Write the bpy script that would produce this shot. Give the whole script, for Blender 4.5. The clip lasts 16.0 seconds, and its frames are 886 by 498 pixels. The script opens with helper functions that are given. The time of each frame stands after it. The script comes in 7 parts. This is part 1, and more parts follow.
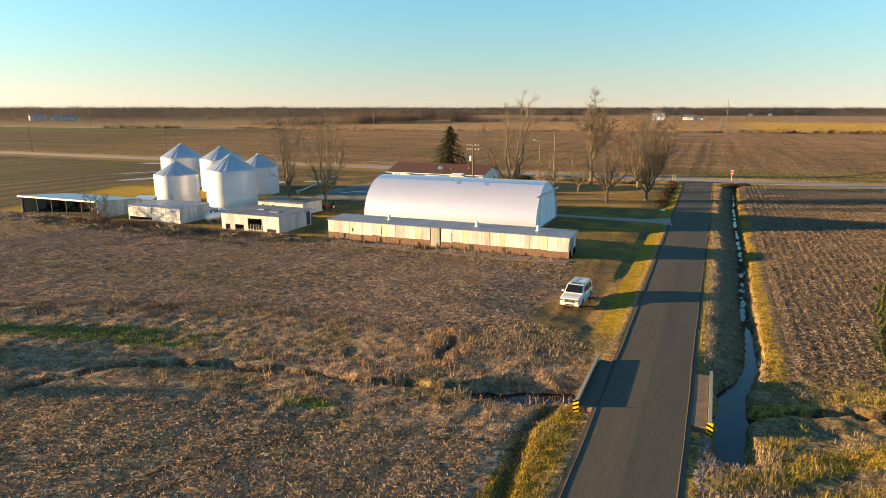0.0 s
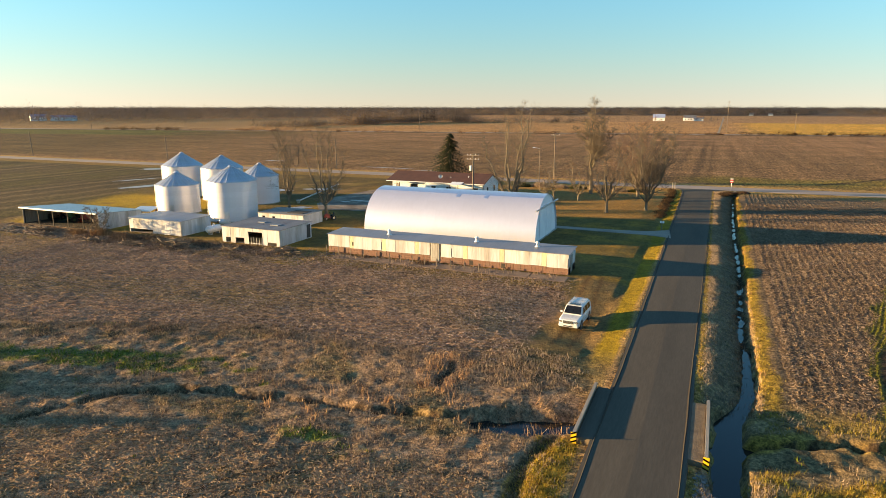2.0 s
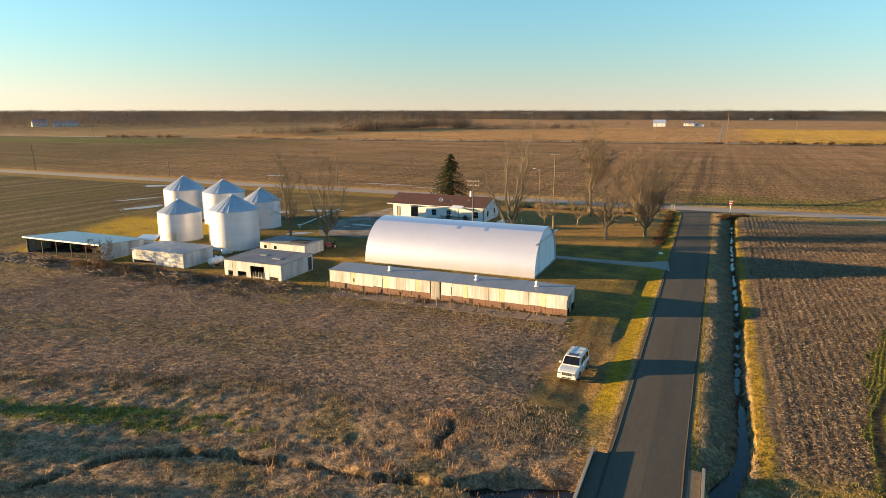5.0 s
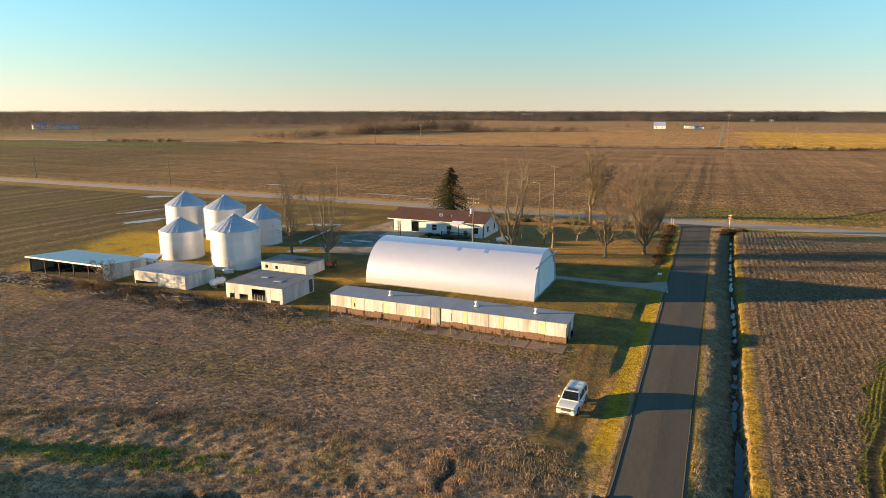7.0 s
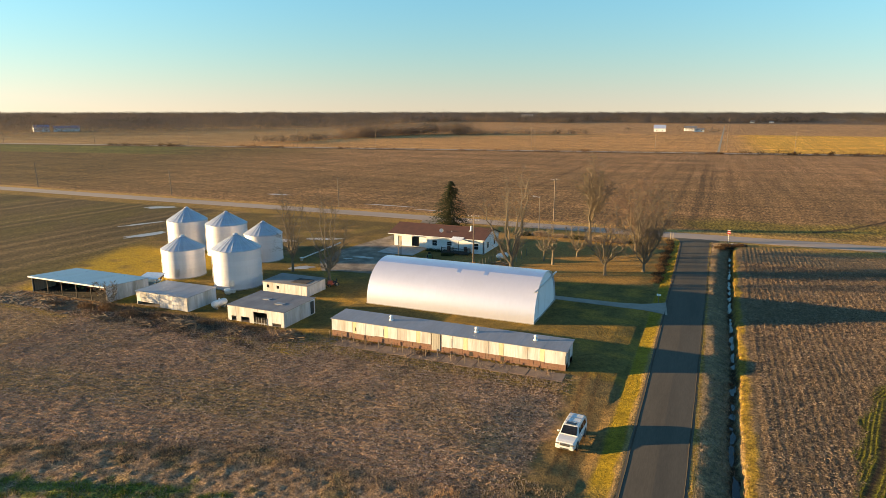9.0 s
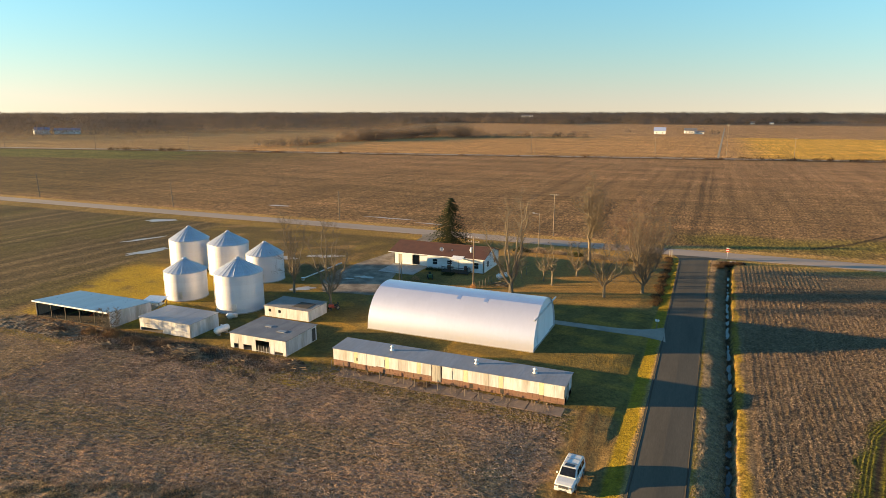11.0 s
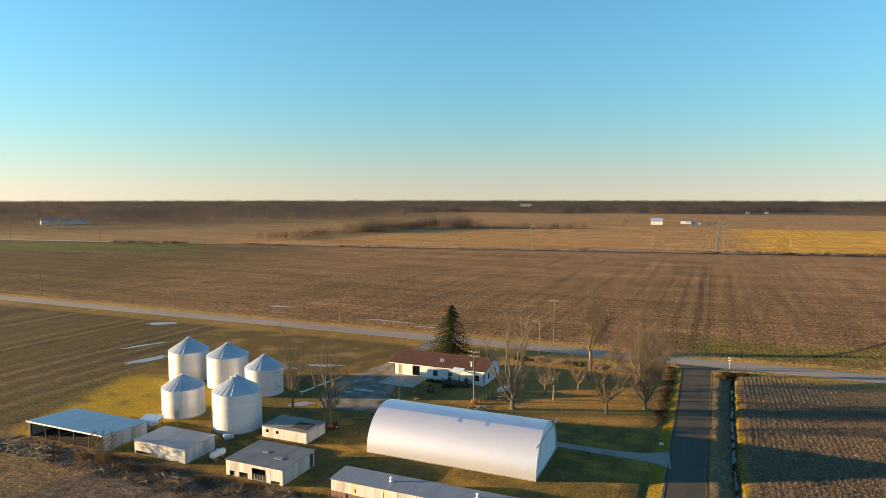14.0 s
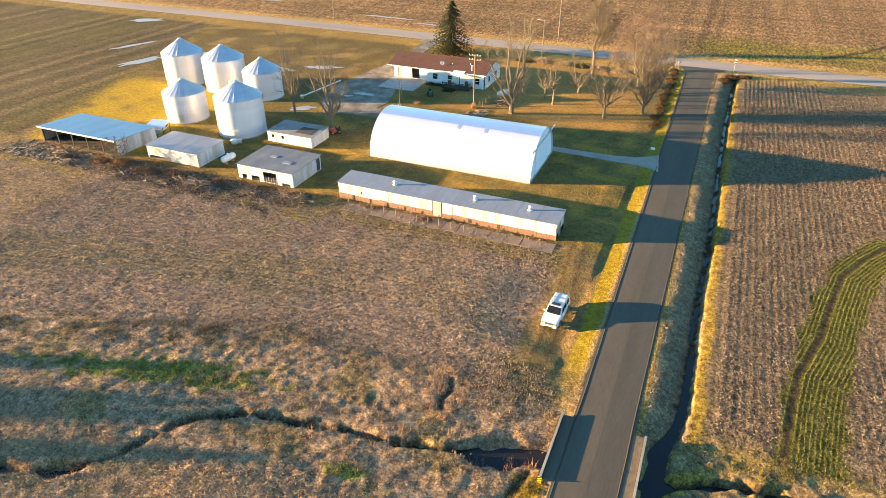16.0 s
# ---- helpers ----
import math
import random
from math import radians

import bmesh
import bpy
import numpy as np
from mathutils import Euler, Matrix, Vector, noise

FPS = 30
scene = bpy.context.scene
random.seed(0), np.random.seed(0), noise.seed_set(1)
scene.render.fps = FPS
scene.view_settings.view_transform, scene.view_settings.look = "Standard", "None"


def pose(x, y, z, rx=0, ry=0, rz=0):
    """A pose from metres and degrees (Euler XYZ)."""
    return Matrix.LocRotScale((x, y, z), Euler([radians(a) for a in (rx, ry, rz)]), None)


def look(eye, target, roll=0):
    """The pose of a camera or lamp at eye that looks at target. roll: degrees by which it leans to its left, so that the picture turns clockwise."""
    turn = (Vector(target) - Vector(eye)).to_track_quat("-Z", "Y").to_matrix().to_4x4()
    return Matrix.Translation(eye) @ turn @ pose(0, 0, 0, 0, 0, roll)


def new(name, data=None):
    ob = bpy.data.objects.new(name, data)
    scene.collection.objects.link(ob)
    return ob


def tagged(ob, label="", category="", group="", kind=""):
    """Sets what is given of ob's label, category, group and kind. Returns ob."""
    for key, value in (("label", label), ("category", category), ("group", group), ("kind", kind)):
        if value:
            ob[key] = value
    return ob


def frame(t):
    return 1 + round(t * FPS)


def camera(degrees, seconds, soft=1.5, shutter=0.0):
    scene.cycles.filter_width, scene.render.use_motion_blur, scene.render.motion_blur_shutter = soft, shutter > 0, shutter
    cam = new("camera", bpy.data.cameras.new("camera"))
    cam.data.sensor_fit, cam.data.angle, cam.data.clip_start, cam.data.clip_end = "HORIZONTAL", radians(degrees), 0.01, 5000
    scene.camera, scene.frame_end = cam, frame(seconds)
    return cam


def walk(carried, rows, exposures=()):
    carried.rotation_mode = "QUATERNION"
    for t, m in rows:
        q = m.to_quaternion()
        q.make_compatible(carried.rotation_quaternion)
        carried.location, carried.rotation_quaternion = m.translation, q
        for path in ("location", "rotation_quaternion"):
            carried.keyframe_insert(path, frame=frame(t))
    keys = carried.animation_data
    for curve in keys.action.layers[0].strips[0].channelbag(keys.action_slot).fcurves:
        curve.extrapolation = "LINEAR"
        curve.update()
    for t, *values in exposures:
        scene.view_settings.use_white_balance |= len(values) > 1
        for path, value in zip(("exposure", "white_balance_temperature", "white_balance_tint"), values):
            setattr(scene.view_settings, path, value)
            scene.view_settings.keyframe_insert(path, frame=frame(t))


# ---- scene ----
# ---- camera: seconds, place, heading and downward tilt in degrees ----
cam = camera(69.1, 16.0, soft=0.8)
ROWS = [
    (0, 2.46, -0.66, 15.51, 22.72, 12.33),
    (0.5, 2.48, -0.62, 15.92, 22.74, 12.30),
    (1, 2.49, -0.58, 16.33, 22.75, 12.30),
    (1.5, 2.50, -0.55, 16.72, 22.76, 12.33),
    (2, 2.50, -0.51, 17.34, 22.77, 12.39),
    (2.5, 2.51, -0.47, 18.28, 22.79, 12.29),
    (3, 2.51, -0.44, 19.05, 22.80, 12.27),
    (3.5, 2.51, -0.40, 19.57, 22.81, 12.27),
    (4, 2.50, -0.37, 20.11, 22.82, 12.21),
    (6.5, 2.47, -0.23, 23.91, 22.86, 12.18),
    (7, 2.46, -0.21, 24.62, 22.87, 12.18),
    (7.5, 2.44, -0.19, 25.37, 22.87, 12.18),
    (8, 2.44, -0.18, 26.14, 22.88, 12.15),
    (8.5, 2.42, -0.16, 26.94, 22.89, 12.18),
    (9, 2.42, -0.15, 27.72, 22.89, 12.15),
    (11.5, 2.39, -0.15, 32.66, 22.91, 12.21),
    (12, 2.39, -0.16, 33.48, 22.92, 12.18),
    (12.5, 2.39, -0.17, 34.41, 22.92, 12.21),
    (13, 2.39, -0.19, 35.31, 22.92, 12.21),
    (13.5, 2.40, -0.21, 36.23, 22.93, 8.19),
    (14, 2.41, -0.24, 36.95, 22.93, 4.59),
    (14.5, 2.42, -0.27, 37.65, 22.93, 10.89),
    (15, 2.44, -0.31, 38.46, 22.93, 18.33),
    (15.5, 2.46, -0.35, 38.75, 22.94, 25.59),
    (16, 2.49, -0.40, 38.98, 22.94, 31.37),
]
walk(cam, [(t, pose(x, y, z, 90 - tilt, 0, yaw)) for t, x, y, z, yaw, tilt in ROWS],
     [(0.0, 1.94, 8600, 8), (4.0, 1.91, 8600, 8), (6.5, 1.88, 8600, 8), (12.0, 1.90, 8600, 8), (13.0, 1.92, 8600, 8), (13.7, 1.84, 8350, 6), (14.0, 1.75, 8150, 5), (14.5, 1.68, 8250, 5), (15.2, 2.10, 8250, 6), (16.0, 2.87, 8500, 8)])

# ---- daylight: clear evening sky and one low sun ----
SUN_AZ = 249.5      # compass bearing of the sun, +y is 0
SUN_EL = 6.6
world = bpy.data.worlds.new("sky")
scene.world = world
world.use_nodes = True
wn = world.node_tree.nodes


def clear_sky(air, ozone):
    t = wn.new("ShaderNodeTexSky")
    t.sky_type = "NISHITA"
    t.sun_disc = False
    t.sun_elevation = radians(SUN_EL)
    t.sun_rotation = radians(SUN_AZ)
    t.air_density, t.dust_density, t.ozone_density = air, 0.0, ozone
    return t.outputs[0]


# a deep ozone-rich sky with a little thin, pale air over it
both = wn.new("ShaderNodeMix")
both.data_type, both.blend_type = "RGBA", "ADD"
both.inputs[0].default_value = 0.2
world.node_tree.links.new(clear_sky(1.6, 7.0), both.inputs[6])
world.node_tree.links.new(clear_sky(0.3, 1.5), both.inputs[7])
wn["Background"].inputs[1].default_value = 0.134
coord = wn.new("ShaderNodeTexCoord")
rise = wn.new("ShaderNodeSeparateXYZ")
world.node_tree.links.new(coord.outputs["Generated"], rise.inputs[0])
tint = wn.new("ShaderNodeValToRGB")
tint.color_ramp.interpolation = "EASE"
for stop, (at_, shade) in zip(tint.color_ramp.elements, ((0.0, (0.88, 0.90, 0.98, 1)), (0.30, (1.0, 1.06, 1.01, 1)))):
    stop.position, stop.color = at_, shade
tint.color_ramp.elements.new(0.75).color = (1.14, 0.95, 0.91, 1)
world.node_tree.links.new(rise.outputs["Z"], tint.inputs[0])
toned = wn.new("ShaderNodeMix")
toned.data_type, toned.blend_type = "RGBA", "MULTIPLY"
toned.inputs[0].default_value = 1.0
world.node_tree.links.new(both.outputs[2], toned.inputs[6])
world.node_tree.links.new(tint.outputs[0], toned.inputs[7])
world.node_tree.links.new(toned.outputs[2], wn["Background"].inputs[0])
sun_data = bpy.data.lights.new("sun", "SUN")
sun_data.energy, sun_data.angle, sun_data.color = 4.8, radians(0.5), (1.0, 0.76, 0.47)
sun = new("sun", sun_data)
to_sun = Vector((math.sin(radians(SUN_AZ)) * math.cos(radians(SUN_EL)), math.cos(radians(SUN_AZ)) * math.cos(radians(SUN_EL)), math.sin(radians(SUN_EL))))
sun.matrix_world = look(to_sun * 300, (0, 0, 0))

# ---- materials ----
def nodes_of(name):
    m = bpy.data.materials.new(name)
    m.use_nodes = True
    nt = m.node_tree
    return m, nt, nt.nodes["Principled BSDF"]


def noise_node(nt, vec, scale, detail=4.0, rough=0.6):
    n = nt.nodes.new("ShaderNodeTexNoise")
    n.inputs["Scale"].default_value, n.inputs["Detail"].default_value, n.inputs["Roughness"].default_value = scale, detail, rough
    if vec is not None:
        nt.links.new(vec, n.inputs["Vector"])
    return n.outputs[0]


def ramp(nt, fac, stops):
    r = nt.nodes.new("ShaderNodeValToRGB")
    el = r.color_ramp.elements
    while len(el) < len(stops):
        el.new(0.5)
    for e, (p, c) in zip(el, stops):
        e.position, e.color = p, (*c, 1) if len(c) == 3 else c
    nt.links.new(fac, r.inputs[0])
    return r.outputs[0]


def mix(nt, a, b, fac, mode="MIX"):
    n = nt.nodes.new("ShaderNodeMix")
    n.data_type, n.blend_type = "RGBA", mode
    for v, i in ((fac, 0), (a, 6), (b, 7)):
        if isinstance(v, (int, float)):
            n.inputs[i].default_value = v
        elif isinstance(v, tuple):
            n.inputs[i].default_value = (*v, 1)
        else:
            nt.links.new(v, n.inputs[i])
    return n.outputs[2]


def arith(nt, op, a, b=None, c=None):
    n = nt.nodes.new("ShaderNodeMath")
    n.operation = op
    for i, v in enumerate((a, b, c)):
        if isinstance(v, (int, float)):
            n.inputs[i].default_value = v
        elif v is not None:
            nt.links.new(v, n.inputs[i])
    return n.outputs[0]


def stretched(nt, sx, sy, sz):
    tc = nt.nodes.new("ShaderNodeTexCoord")
    mp = nt.nodes.new("ShaderNodeMapping")
    mp.inputs["Scale"].default_value = (sx, sy, sz)
    nt.links.new(tc.outputs["Object"], mp.inputs[0])
    return mp.outputs[0]


def bumped(nt, bsdf, height, strength, distance=0.05):
    b = nt.nodes.new("ShaderNodeBump")
    b.inputs["Strength"].default_value, b.inputs["Distance"].default_value = strength, distance
    nt.links.new(height, b.inputs["Height"])
    nt.links.new(b.outputs[0], bsdf.inputs["Normal"])


def surface(name, col, worn, rough=0.7, metal=0.0, big=0.5, fine=9.0, stretch=(1, 1, 1), amount=0.6, bump=0.25, piece=0.0, spec=0.4, grain=0.8):
    """Two-scale surface: col with patches of worn, fine grain, relief and a small change from piece to piece."""
    m, nt, b = nodes_of(name)
    v = stretched(nt, *stretch)
    n1, n2 = noise_node(nt, v, big, 5.0), noise_node(nt, v, fine, 3.0, 0.7)
    f = ramp(nt, n1, [(0.42, (0, 0, 0)), (0.68, (1, 1, 1))])
    c = mix(nt, col, worn, arith(nt, "MULTIPLY", f, amount))
    c = mix(nt, c, ramp(nt, n2, [(0.25, (0.72, 0.72, 0.72)), (0.75, (1.12, 1.12, 1.12))]), grain, "MULTIPLY")
    if piece:
        oi = nt.nodes.new("ShaderNodeObjectInfo")
        s = arith(nt, "MULTIPLY_ADD", oi.outputs["Random"], 2 * piece, 1 - piece)
        c = mix(nt, c, s, 1.0, "MULTIPLY")
    nt.links.new(c, b.inputs["Base Color"])
    nt.links.new(arith(nt, "MULTIPLY_ADD", n2, 0.3 * grain, rough - 0.15 * grain), b.inputs["Roughness"])
    b.inputs["Metallic"].default_value = metal
    b.inputs["Specular IOR Level"].default_value = spec
    if bump:
        bumped(nt, b, n2, bump)
    return m


M = {}
M["galv"] = surface("galvanised_steel", (0.72, 0.72, 0.72), (0.55, 0.54, 0.52), 0.42, 0.75, 0.25, 3.0, (1, 1, 0.25), 0.5, 0.12, 0.05)
M["bin_wall"] = surface("weathered_bin_steel", (0.67, 0.66, 0.69), (0.58, 0.56, 0.57), 0.5, 0.35, 0.35, 5.0, (1, 1, 0.3), 0.3, 0.05, 0.03, grain=0.2)
M["bin_roof"] = surface("bin_roof_steel", (0.60, 0.61, 0.62), (0.48, 0.47, 0.46), 0.45, 0.65, 0.5, 4.0, (1, 1, 1), 0.5, 0.12, 0.05)
M["white_sheet"] = surface("chalky_white_sheet", (0.60, 0.575, 0.565), (0.34, 0.30, 0.245), 0.65, 0.0, 0.9, 5.0, (1, 1, 0.16), 0.85, 0.2, 0.09)
M["yellow_sheet"] = surface("yellowed_fibreglass_sheet", (0.62, 0.56, 0.36), (0.48, 0.42, 0.27), 0.5, 0.0, 0.8, 6.0, (1, 1, 0.3), 0.6, 0.1, 0.08)
M["old_boards"] = surface("weathered_grey_boards", (0.42, 0.38, 0.32), (0.24, 0.21, 0.17), 0.85, 0.0, 1.2, 12.0, (1, 1, 0.12), 0.8, 0.4, 0.15)
M["tin_roof"] = surface("dull_tin_roof", (0.27, 0.275, 0.295), (0.21, 0.205, 0.205), 0.5, 0.4, 0.5, 4.0, (1, 0.25, 1), 0.5, 0.1, 0.02)
M["felt_roof"] = surface("patched_felt_roof", (0.13, 0.13, 0.14), (0.20, 0.20, 0.20), 0.6, 0.0, 0.4, 5.0, (1, 1, 1), 0.7, 0.25, 0.08)
M["old_roof"] = surface("bleached_felt_roof", (0.26, 0.235, 0.21), (0.17, 0.155, 0.14), 0.75, 0.0, 0.5, 5.0, (1, 1, 1), 0.7, 0.25, 0.08)
# plain galvanised roof; the sky's blue reflection is put into its base colour
M["sky_tin"] = surface("sky_tinted_tin", (0.19, 0.25, 0.33), (0.15, 0.185, 0.23), 0.32, 0.6, 0.5, 4.0, (1, 0.25, 1), 0.5, 0.1, 0.06)
M["block"] = surface("red_clay_block", (0.25, 0.125, 0.082), (0.19, 0.125, 0.09), 0.85, 0.0, 1.1, 9.0, (1, 1, 1), 0.7, 0.35, 0.15)
M["brick_dirt"] = surface("crumbled_concrete", (0.30, 0.25, 0.21), (0.17, 0.13, 0.10), 0.9, 0.0, 0.7, 5.0, (1, 1, 1), 0.8, 0.5)
M["shingle"] = surface("brown_red_shingle", (0.092, 0.034, 0.021), (0.058, 0.024, 0.017), 0.85, 0.0, 0.9, 9.0, (1, 1, 1), 0.6, 0.3, 0.08)
M["siding"] = surface("white_siding", (0.78, 0.78, 0.76), (0.62, 0.60, 0.56), 0.55, 0.0, 0.6, 6.0, (0.3, 0.3, 2.5), 0.4, 0.12)
M["asphalt"] = surface("worn_asphalt", (0.108, 0.088, 0.065), (0.079, 0.065, 0.049), 0.92, 0.0, 0.3, 11.0, (1, 0.10, 1), 0.9, 0.06, 0.0, 0.12)
M["tar"] = surface("old_tar", (0.058, 0.046, 0.034), (0.08, 0.064, 0.046), 0.95, 0.0, 0.6, 9.0, (1, 0.2, 1), 0.8, 0.1, 0.0, 0.1)
M["chip_road"] = surface("chip_sealed_road", (0.35, 0.258, 0.198), (0.265, 0.197, 0.155), 0.9, 0.0, 0.2, 5.0, (0.12, 1, 1), 0.8, 0.2)
M["track"] = surface("pale_gravel_track", (0.32, 0.26, 0.20), (0.20, 0.165, 0.13), 0.95, 0.0, 0.3, 6.0, (1, 1, 1), 0.8, 0.4)
M["yard_gravel"] = surface("dark_yard_gravel", (0.16, 0.122, 0.09), (0.34, 0.27, 0.20), 0.95, 0.0, 0.32, 3.0, (1, 1, 1), 1.0, 0.4, 0.0, 0.15)
M["lane_dirt"] = surface("dirt_lane", (0.34, 0.25, 0.15), (0.24, 0.175, 0.105), 0.95, 0.0, 0.1, 2.0, (1, 1, 1), 0.8, 0.2)
M["concrete"] = surface("stained_concrete", (0.38, 0.35, 0.31), (0.24, 0.22, 0.19), 0.85, 0.0, 0.9, 9.0, (1, 1, 0.4), 0.7, 0.3)
M["wood_pole"] = surface("grey_brown_pole", (0.20, 0.15, 0.11), (0.13, 0.10, 0.08), 0.9, 0.0, 1.0, 14.0, (1, 1, 0.08), 0.7, 0.3)
M["bark"] = surface("grey_bark", (0.205, 0.156, 0.102), (0.115, 0.088, 0.060), 0.95, 0.0, 1.5, 10.0, (1, 1, 0.2), 0.8, 0.4)
M["twig"] = surface("reddish_twigs", (0.19, 0.118, 0.082), (0.135, 0.085, 0.06), 0.9, 0.0, 0.6, 5.0, (1, 1, 1), 0.6, 0.0)
M["twig_pale"] = surface("pale_twigs", (0.150, 0.112, 0.076), (0.100, 0.075, 0.052), 0.9, 0.0, 0.6, 5.0, (1, 1, 1), 0.6, 0.0)
M["black"] = surface("black_rubber", (0.02, 0.02, 0.02), (0.04, 0.038, 0.035), 0.7, 0.0, 2.0, 15.0, (1, 1, 1), 0.5, 0.1)
# near-black: real dark timber, and painted shade inside sheds and openings
M["dark_wood_shade"] = surface("dark_timber_and_shade", (0.06, 0.05, 0.04), (0.03, 0.025, 0.02), 0.9, 0.0, 1.0, 8.0, (1, 1, 0.3), 0.6, 0.2)
M["car_paint"] = surface("white_car_paint", (0.60, 0.595, 0.58), (0.54, 0.53, 0.51), 0.28, 0.0, 1.5, 20.0, (1, 1, 1), 0.4, 0.0, 0.0, 0.6)
M["silver_paint"] = surface("silver_car_paint", (0.45, 0.46, 0.48), (0.38, 0.38, 0.40), 0.3, 0.5, 1.5, 20.0, (1, 1, 1), 0.4, 0.0, 0.0, 0.6)
M["chrome"] = surface("dull_chrome", (0.62, 0.62, 0.62), (0.5, 0.5, 0.5), 0.25, 0.9, 3.0, 20.0, (1, 1, 1), 0.4, 0.0)
M["red_steel"] = surface("faded_red_steel", (0.38, 0.06, 0.04), (0.25, 0.10, 0.06), 0.6, 0.1, 2.0, 12.0, (1, 1, 1), 0.6, 0.1)
M["green_steel"] = surface("faded_green_steel", (0.05, 0.14, 0.05), (0.10, 0.10, 0.05), 0.6, 0.1, 2.0, 12.0, (1, 1, 1), 0.6, 0.1)
M["rust"] = surface("rusty_steel", (0.20, 0.10, 0.06), (0.10, 0.06, 0.045), 0.85, 0.1, 2.0, 12.0, (1, 1, 1), 0.8, 0.3, 0.1)
M["yellow_sign"] = surface("yellow_reflective_sheet", (0.75, 0.45, 0.03), (0.62, 0.38, 0.05), 0.5, 0.0, 2.0, 12.0, (1, 1, 1), 0.4, 0.05)
M["red_sign"] = surface("red_reflective_sheet", (0.55, 0.03, 0.03), (0.45, 0.05, 0.05), 0.5, 0.0, 2.0, 12.0, (1, 1, 1), 0.4, 0.05)
M["white_paint"] = surface("white_paint", (0.78, 0.77, 0.74), (0.60, 0.58, 0.54), 0.5, 0.0, 1.5, 10.0, (1, 1, 1), 0.5, 0.1, 0.04)
M["pale_blue_roof"] = surface("pale_blue_steel_roof", (0.30, 0.36, 0.52), (0.26, 0.31, 0.44), 0.5, 0.1, 0.3, 3.0, (1, 1, 1), 0.4, 0.05)
M["blue_roof"] = surface("blue_steel_roof", (0.20, 0.24, 0.36), (0.18, 0.22, 0.33), 0.5, 0.1, 0.3, 3.0, (1, 1, 1), 0.4, 0.05)
M["log"] = surface("cut_brushwood", (0.25, 0.175, 0.11), (0.13, 0.09, 0.06), 0.95, 0.0, 0.9, 6.0, (1, 1, 1), 0.8, 0.2)
M["dirt_rubble"] = surface("brown_rubble", (0.24, 0.175, 0.12), (0.13, 0.095, 0.065), 0.9, 0.0, 1.5, 9.0, (1, 1, 1), 0.7, 0.4, 0.15)
M["dull_rock"] = surface("weathered_rubble", (0.25, 0.225, 0.20), (0.15, 0.135, 0.12), 0.9, 0.0, 1.5, 9.0, (1, 1, 1), 0.7, 0.4, 0.15)
M["damp_soil"] = surface("damp_dark_soil", (0.10, 0.078, 0.060), (0.14, 0.108, 0.082), 0.95, 0.0, 0.6, 6.0, (1, 1, 1), 0.6, 0.3)
M["rock"] = surface("grey_rubble", (0.36, 0.33, 0.30), (0.22, 0.20, 0.18), 0.9, 0.0, 1.5, 9.0, (1, 1, 1), 0.7, 0.4, 0.15)


def leafy(name, stops, rough=0.9, scale=0.35, own=0.65, shared=1.0, open_=0.0):
    """Grass, residue and scrub: each joined blade or flake takes its own colour."""
    m, nt, b = nodes_of(name)
    g = nt.nodes.new("ShaderNodeNewGeometry")
    tc = nt.nodes.new("ShaderNodeTexCoord")
    n = noise_node(nt, tc.outputs["Object"], scale, 4.0)
    f = arith(nt, "ADD", arith(nt, "MULTIPLY_ADD", g.outputs["Random Per Island"], own, 0.325 - own / 2), arith(nt, "MULTIPLY_ADD", n, shared, 0.18 - shared / 2))
    c = ramp(nt, f, [(p, (v[0] * 1.12, v[1] * 0.86, v[2] * 0.67)) for p, v in stops])
    nt.links.new(c, b.inputs["Base Color"])
    b.inputs["Roughness"].default_value = rough
    b.inputs["Specular IOR Level"].default_value = 0.15
    if open_:
        # bare crowns let much of the light through
        out = nt.nodes["Material Output"]
        thin, clear, one, two = nt.nodes.new("ShaderNodeBsdfTranslucent"), nt.nodes.new("ShaderNodeBsdfTransparent"), nt.nodes.new("ShaderNodeMixShader"), nt.nodes.new("ShaderNodeMixShader")
        nt.links.new(c, thin.inputs[0])
        one.inputs[0].default_value, two.inputs[0].default_value = 0.42, open_
        nt.links.new(b.outputs[0], one.inputs[1])
        nt.links.new(thin.outputs[0], one.inputs[2])
        nt.links.new(one.outputs[0], two.inputs[1])
        nt.links.new(clear.outputs[0], two.inputs[2])
        nt.links.new(two.outputs[0], out.inputs[0])
    return m


M["tan_grass"] = leafy("dead_tan_grass", [(0.0, (0.12, 0.098, 0.078)), (0.45, (0.245, 0.208, 0.162)), (0.9, (0.39, 0.345, 0.285))])
M["gold_grass"] = leafy("golden_verge_grass", [(0.0, (0.125, 0.110, 0.018)), (0.5, (0.215, 0.198, 0.034)), (0.9, (0.31, 0.29, 0.075))])
M["grey_grass"] = leafy("grey_green_ditch_grass", [(0.0, (0.14, 0.138, 0.118)), (0.5, (0.255, 0.236, 0.205)), (0.9, (0.40, 0.365, 0.318))])
M["crop"] = leafy("thin_green_cover_crop", [(0.0, (0.055, 0.085, 0.015)), (0.5, (0.118, 0.146, 0.030)), (0.9, (0.18, 0.215, 0.05))])
M["green_grass"] = leafy("fresh_green_grass", [(0.0, (0.06, 0.10, 0.015)), (0.5, (0.13, 0.19, 0.025)), (0.9, (0.22, 0.27, 0.05))])
M["reed"] = leafy("dry_reeds", [(0.0, (0.20, 0.13, 0.08)), (0.5, (0.36, 0.25, 0.15)), (0.9, (0.50, 0.38, 0.25))])
M["residue"] = leafy("corn_residue", [(0.0, (0.12, 0.098, 0.082)), (0.45, (0.240, 0.208, 0.192)), (0.9, (0.38, 0.345, 0.330))])
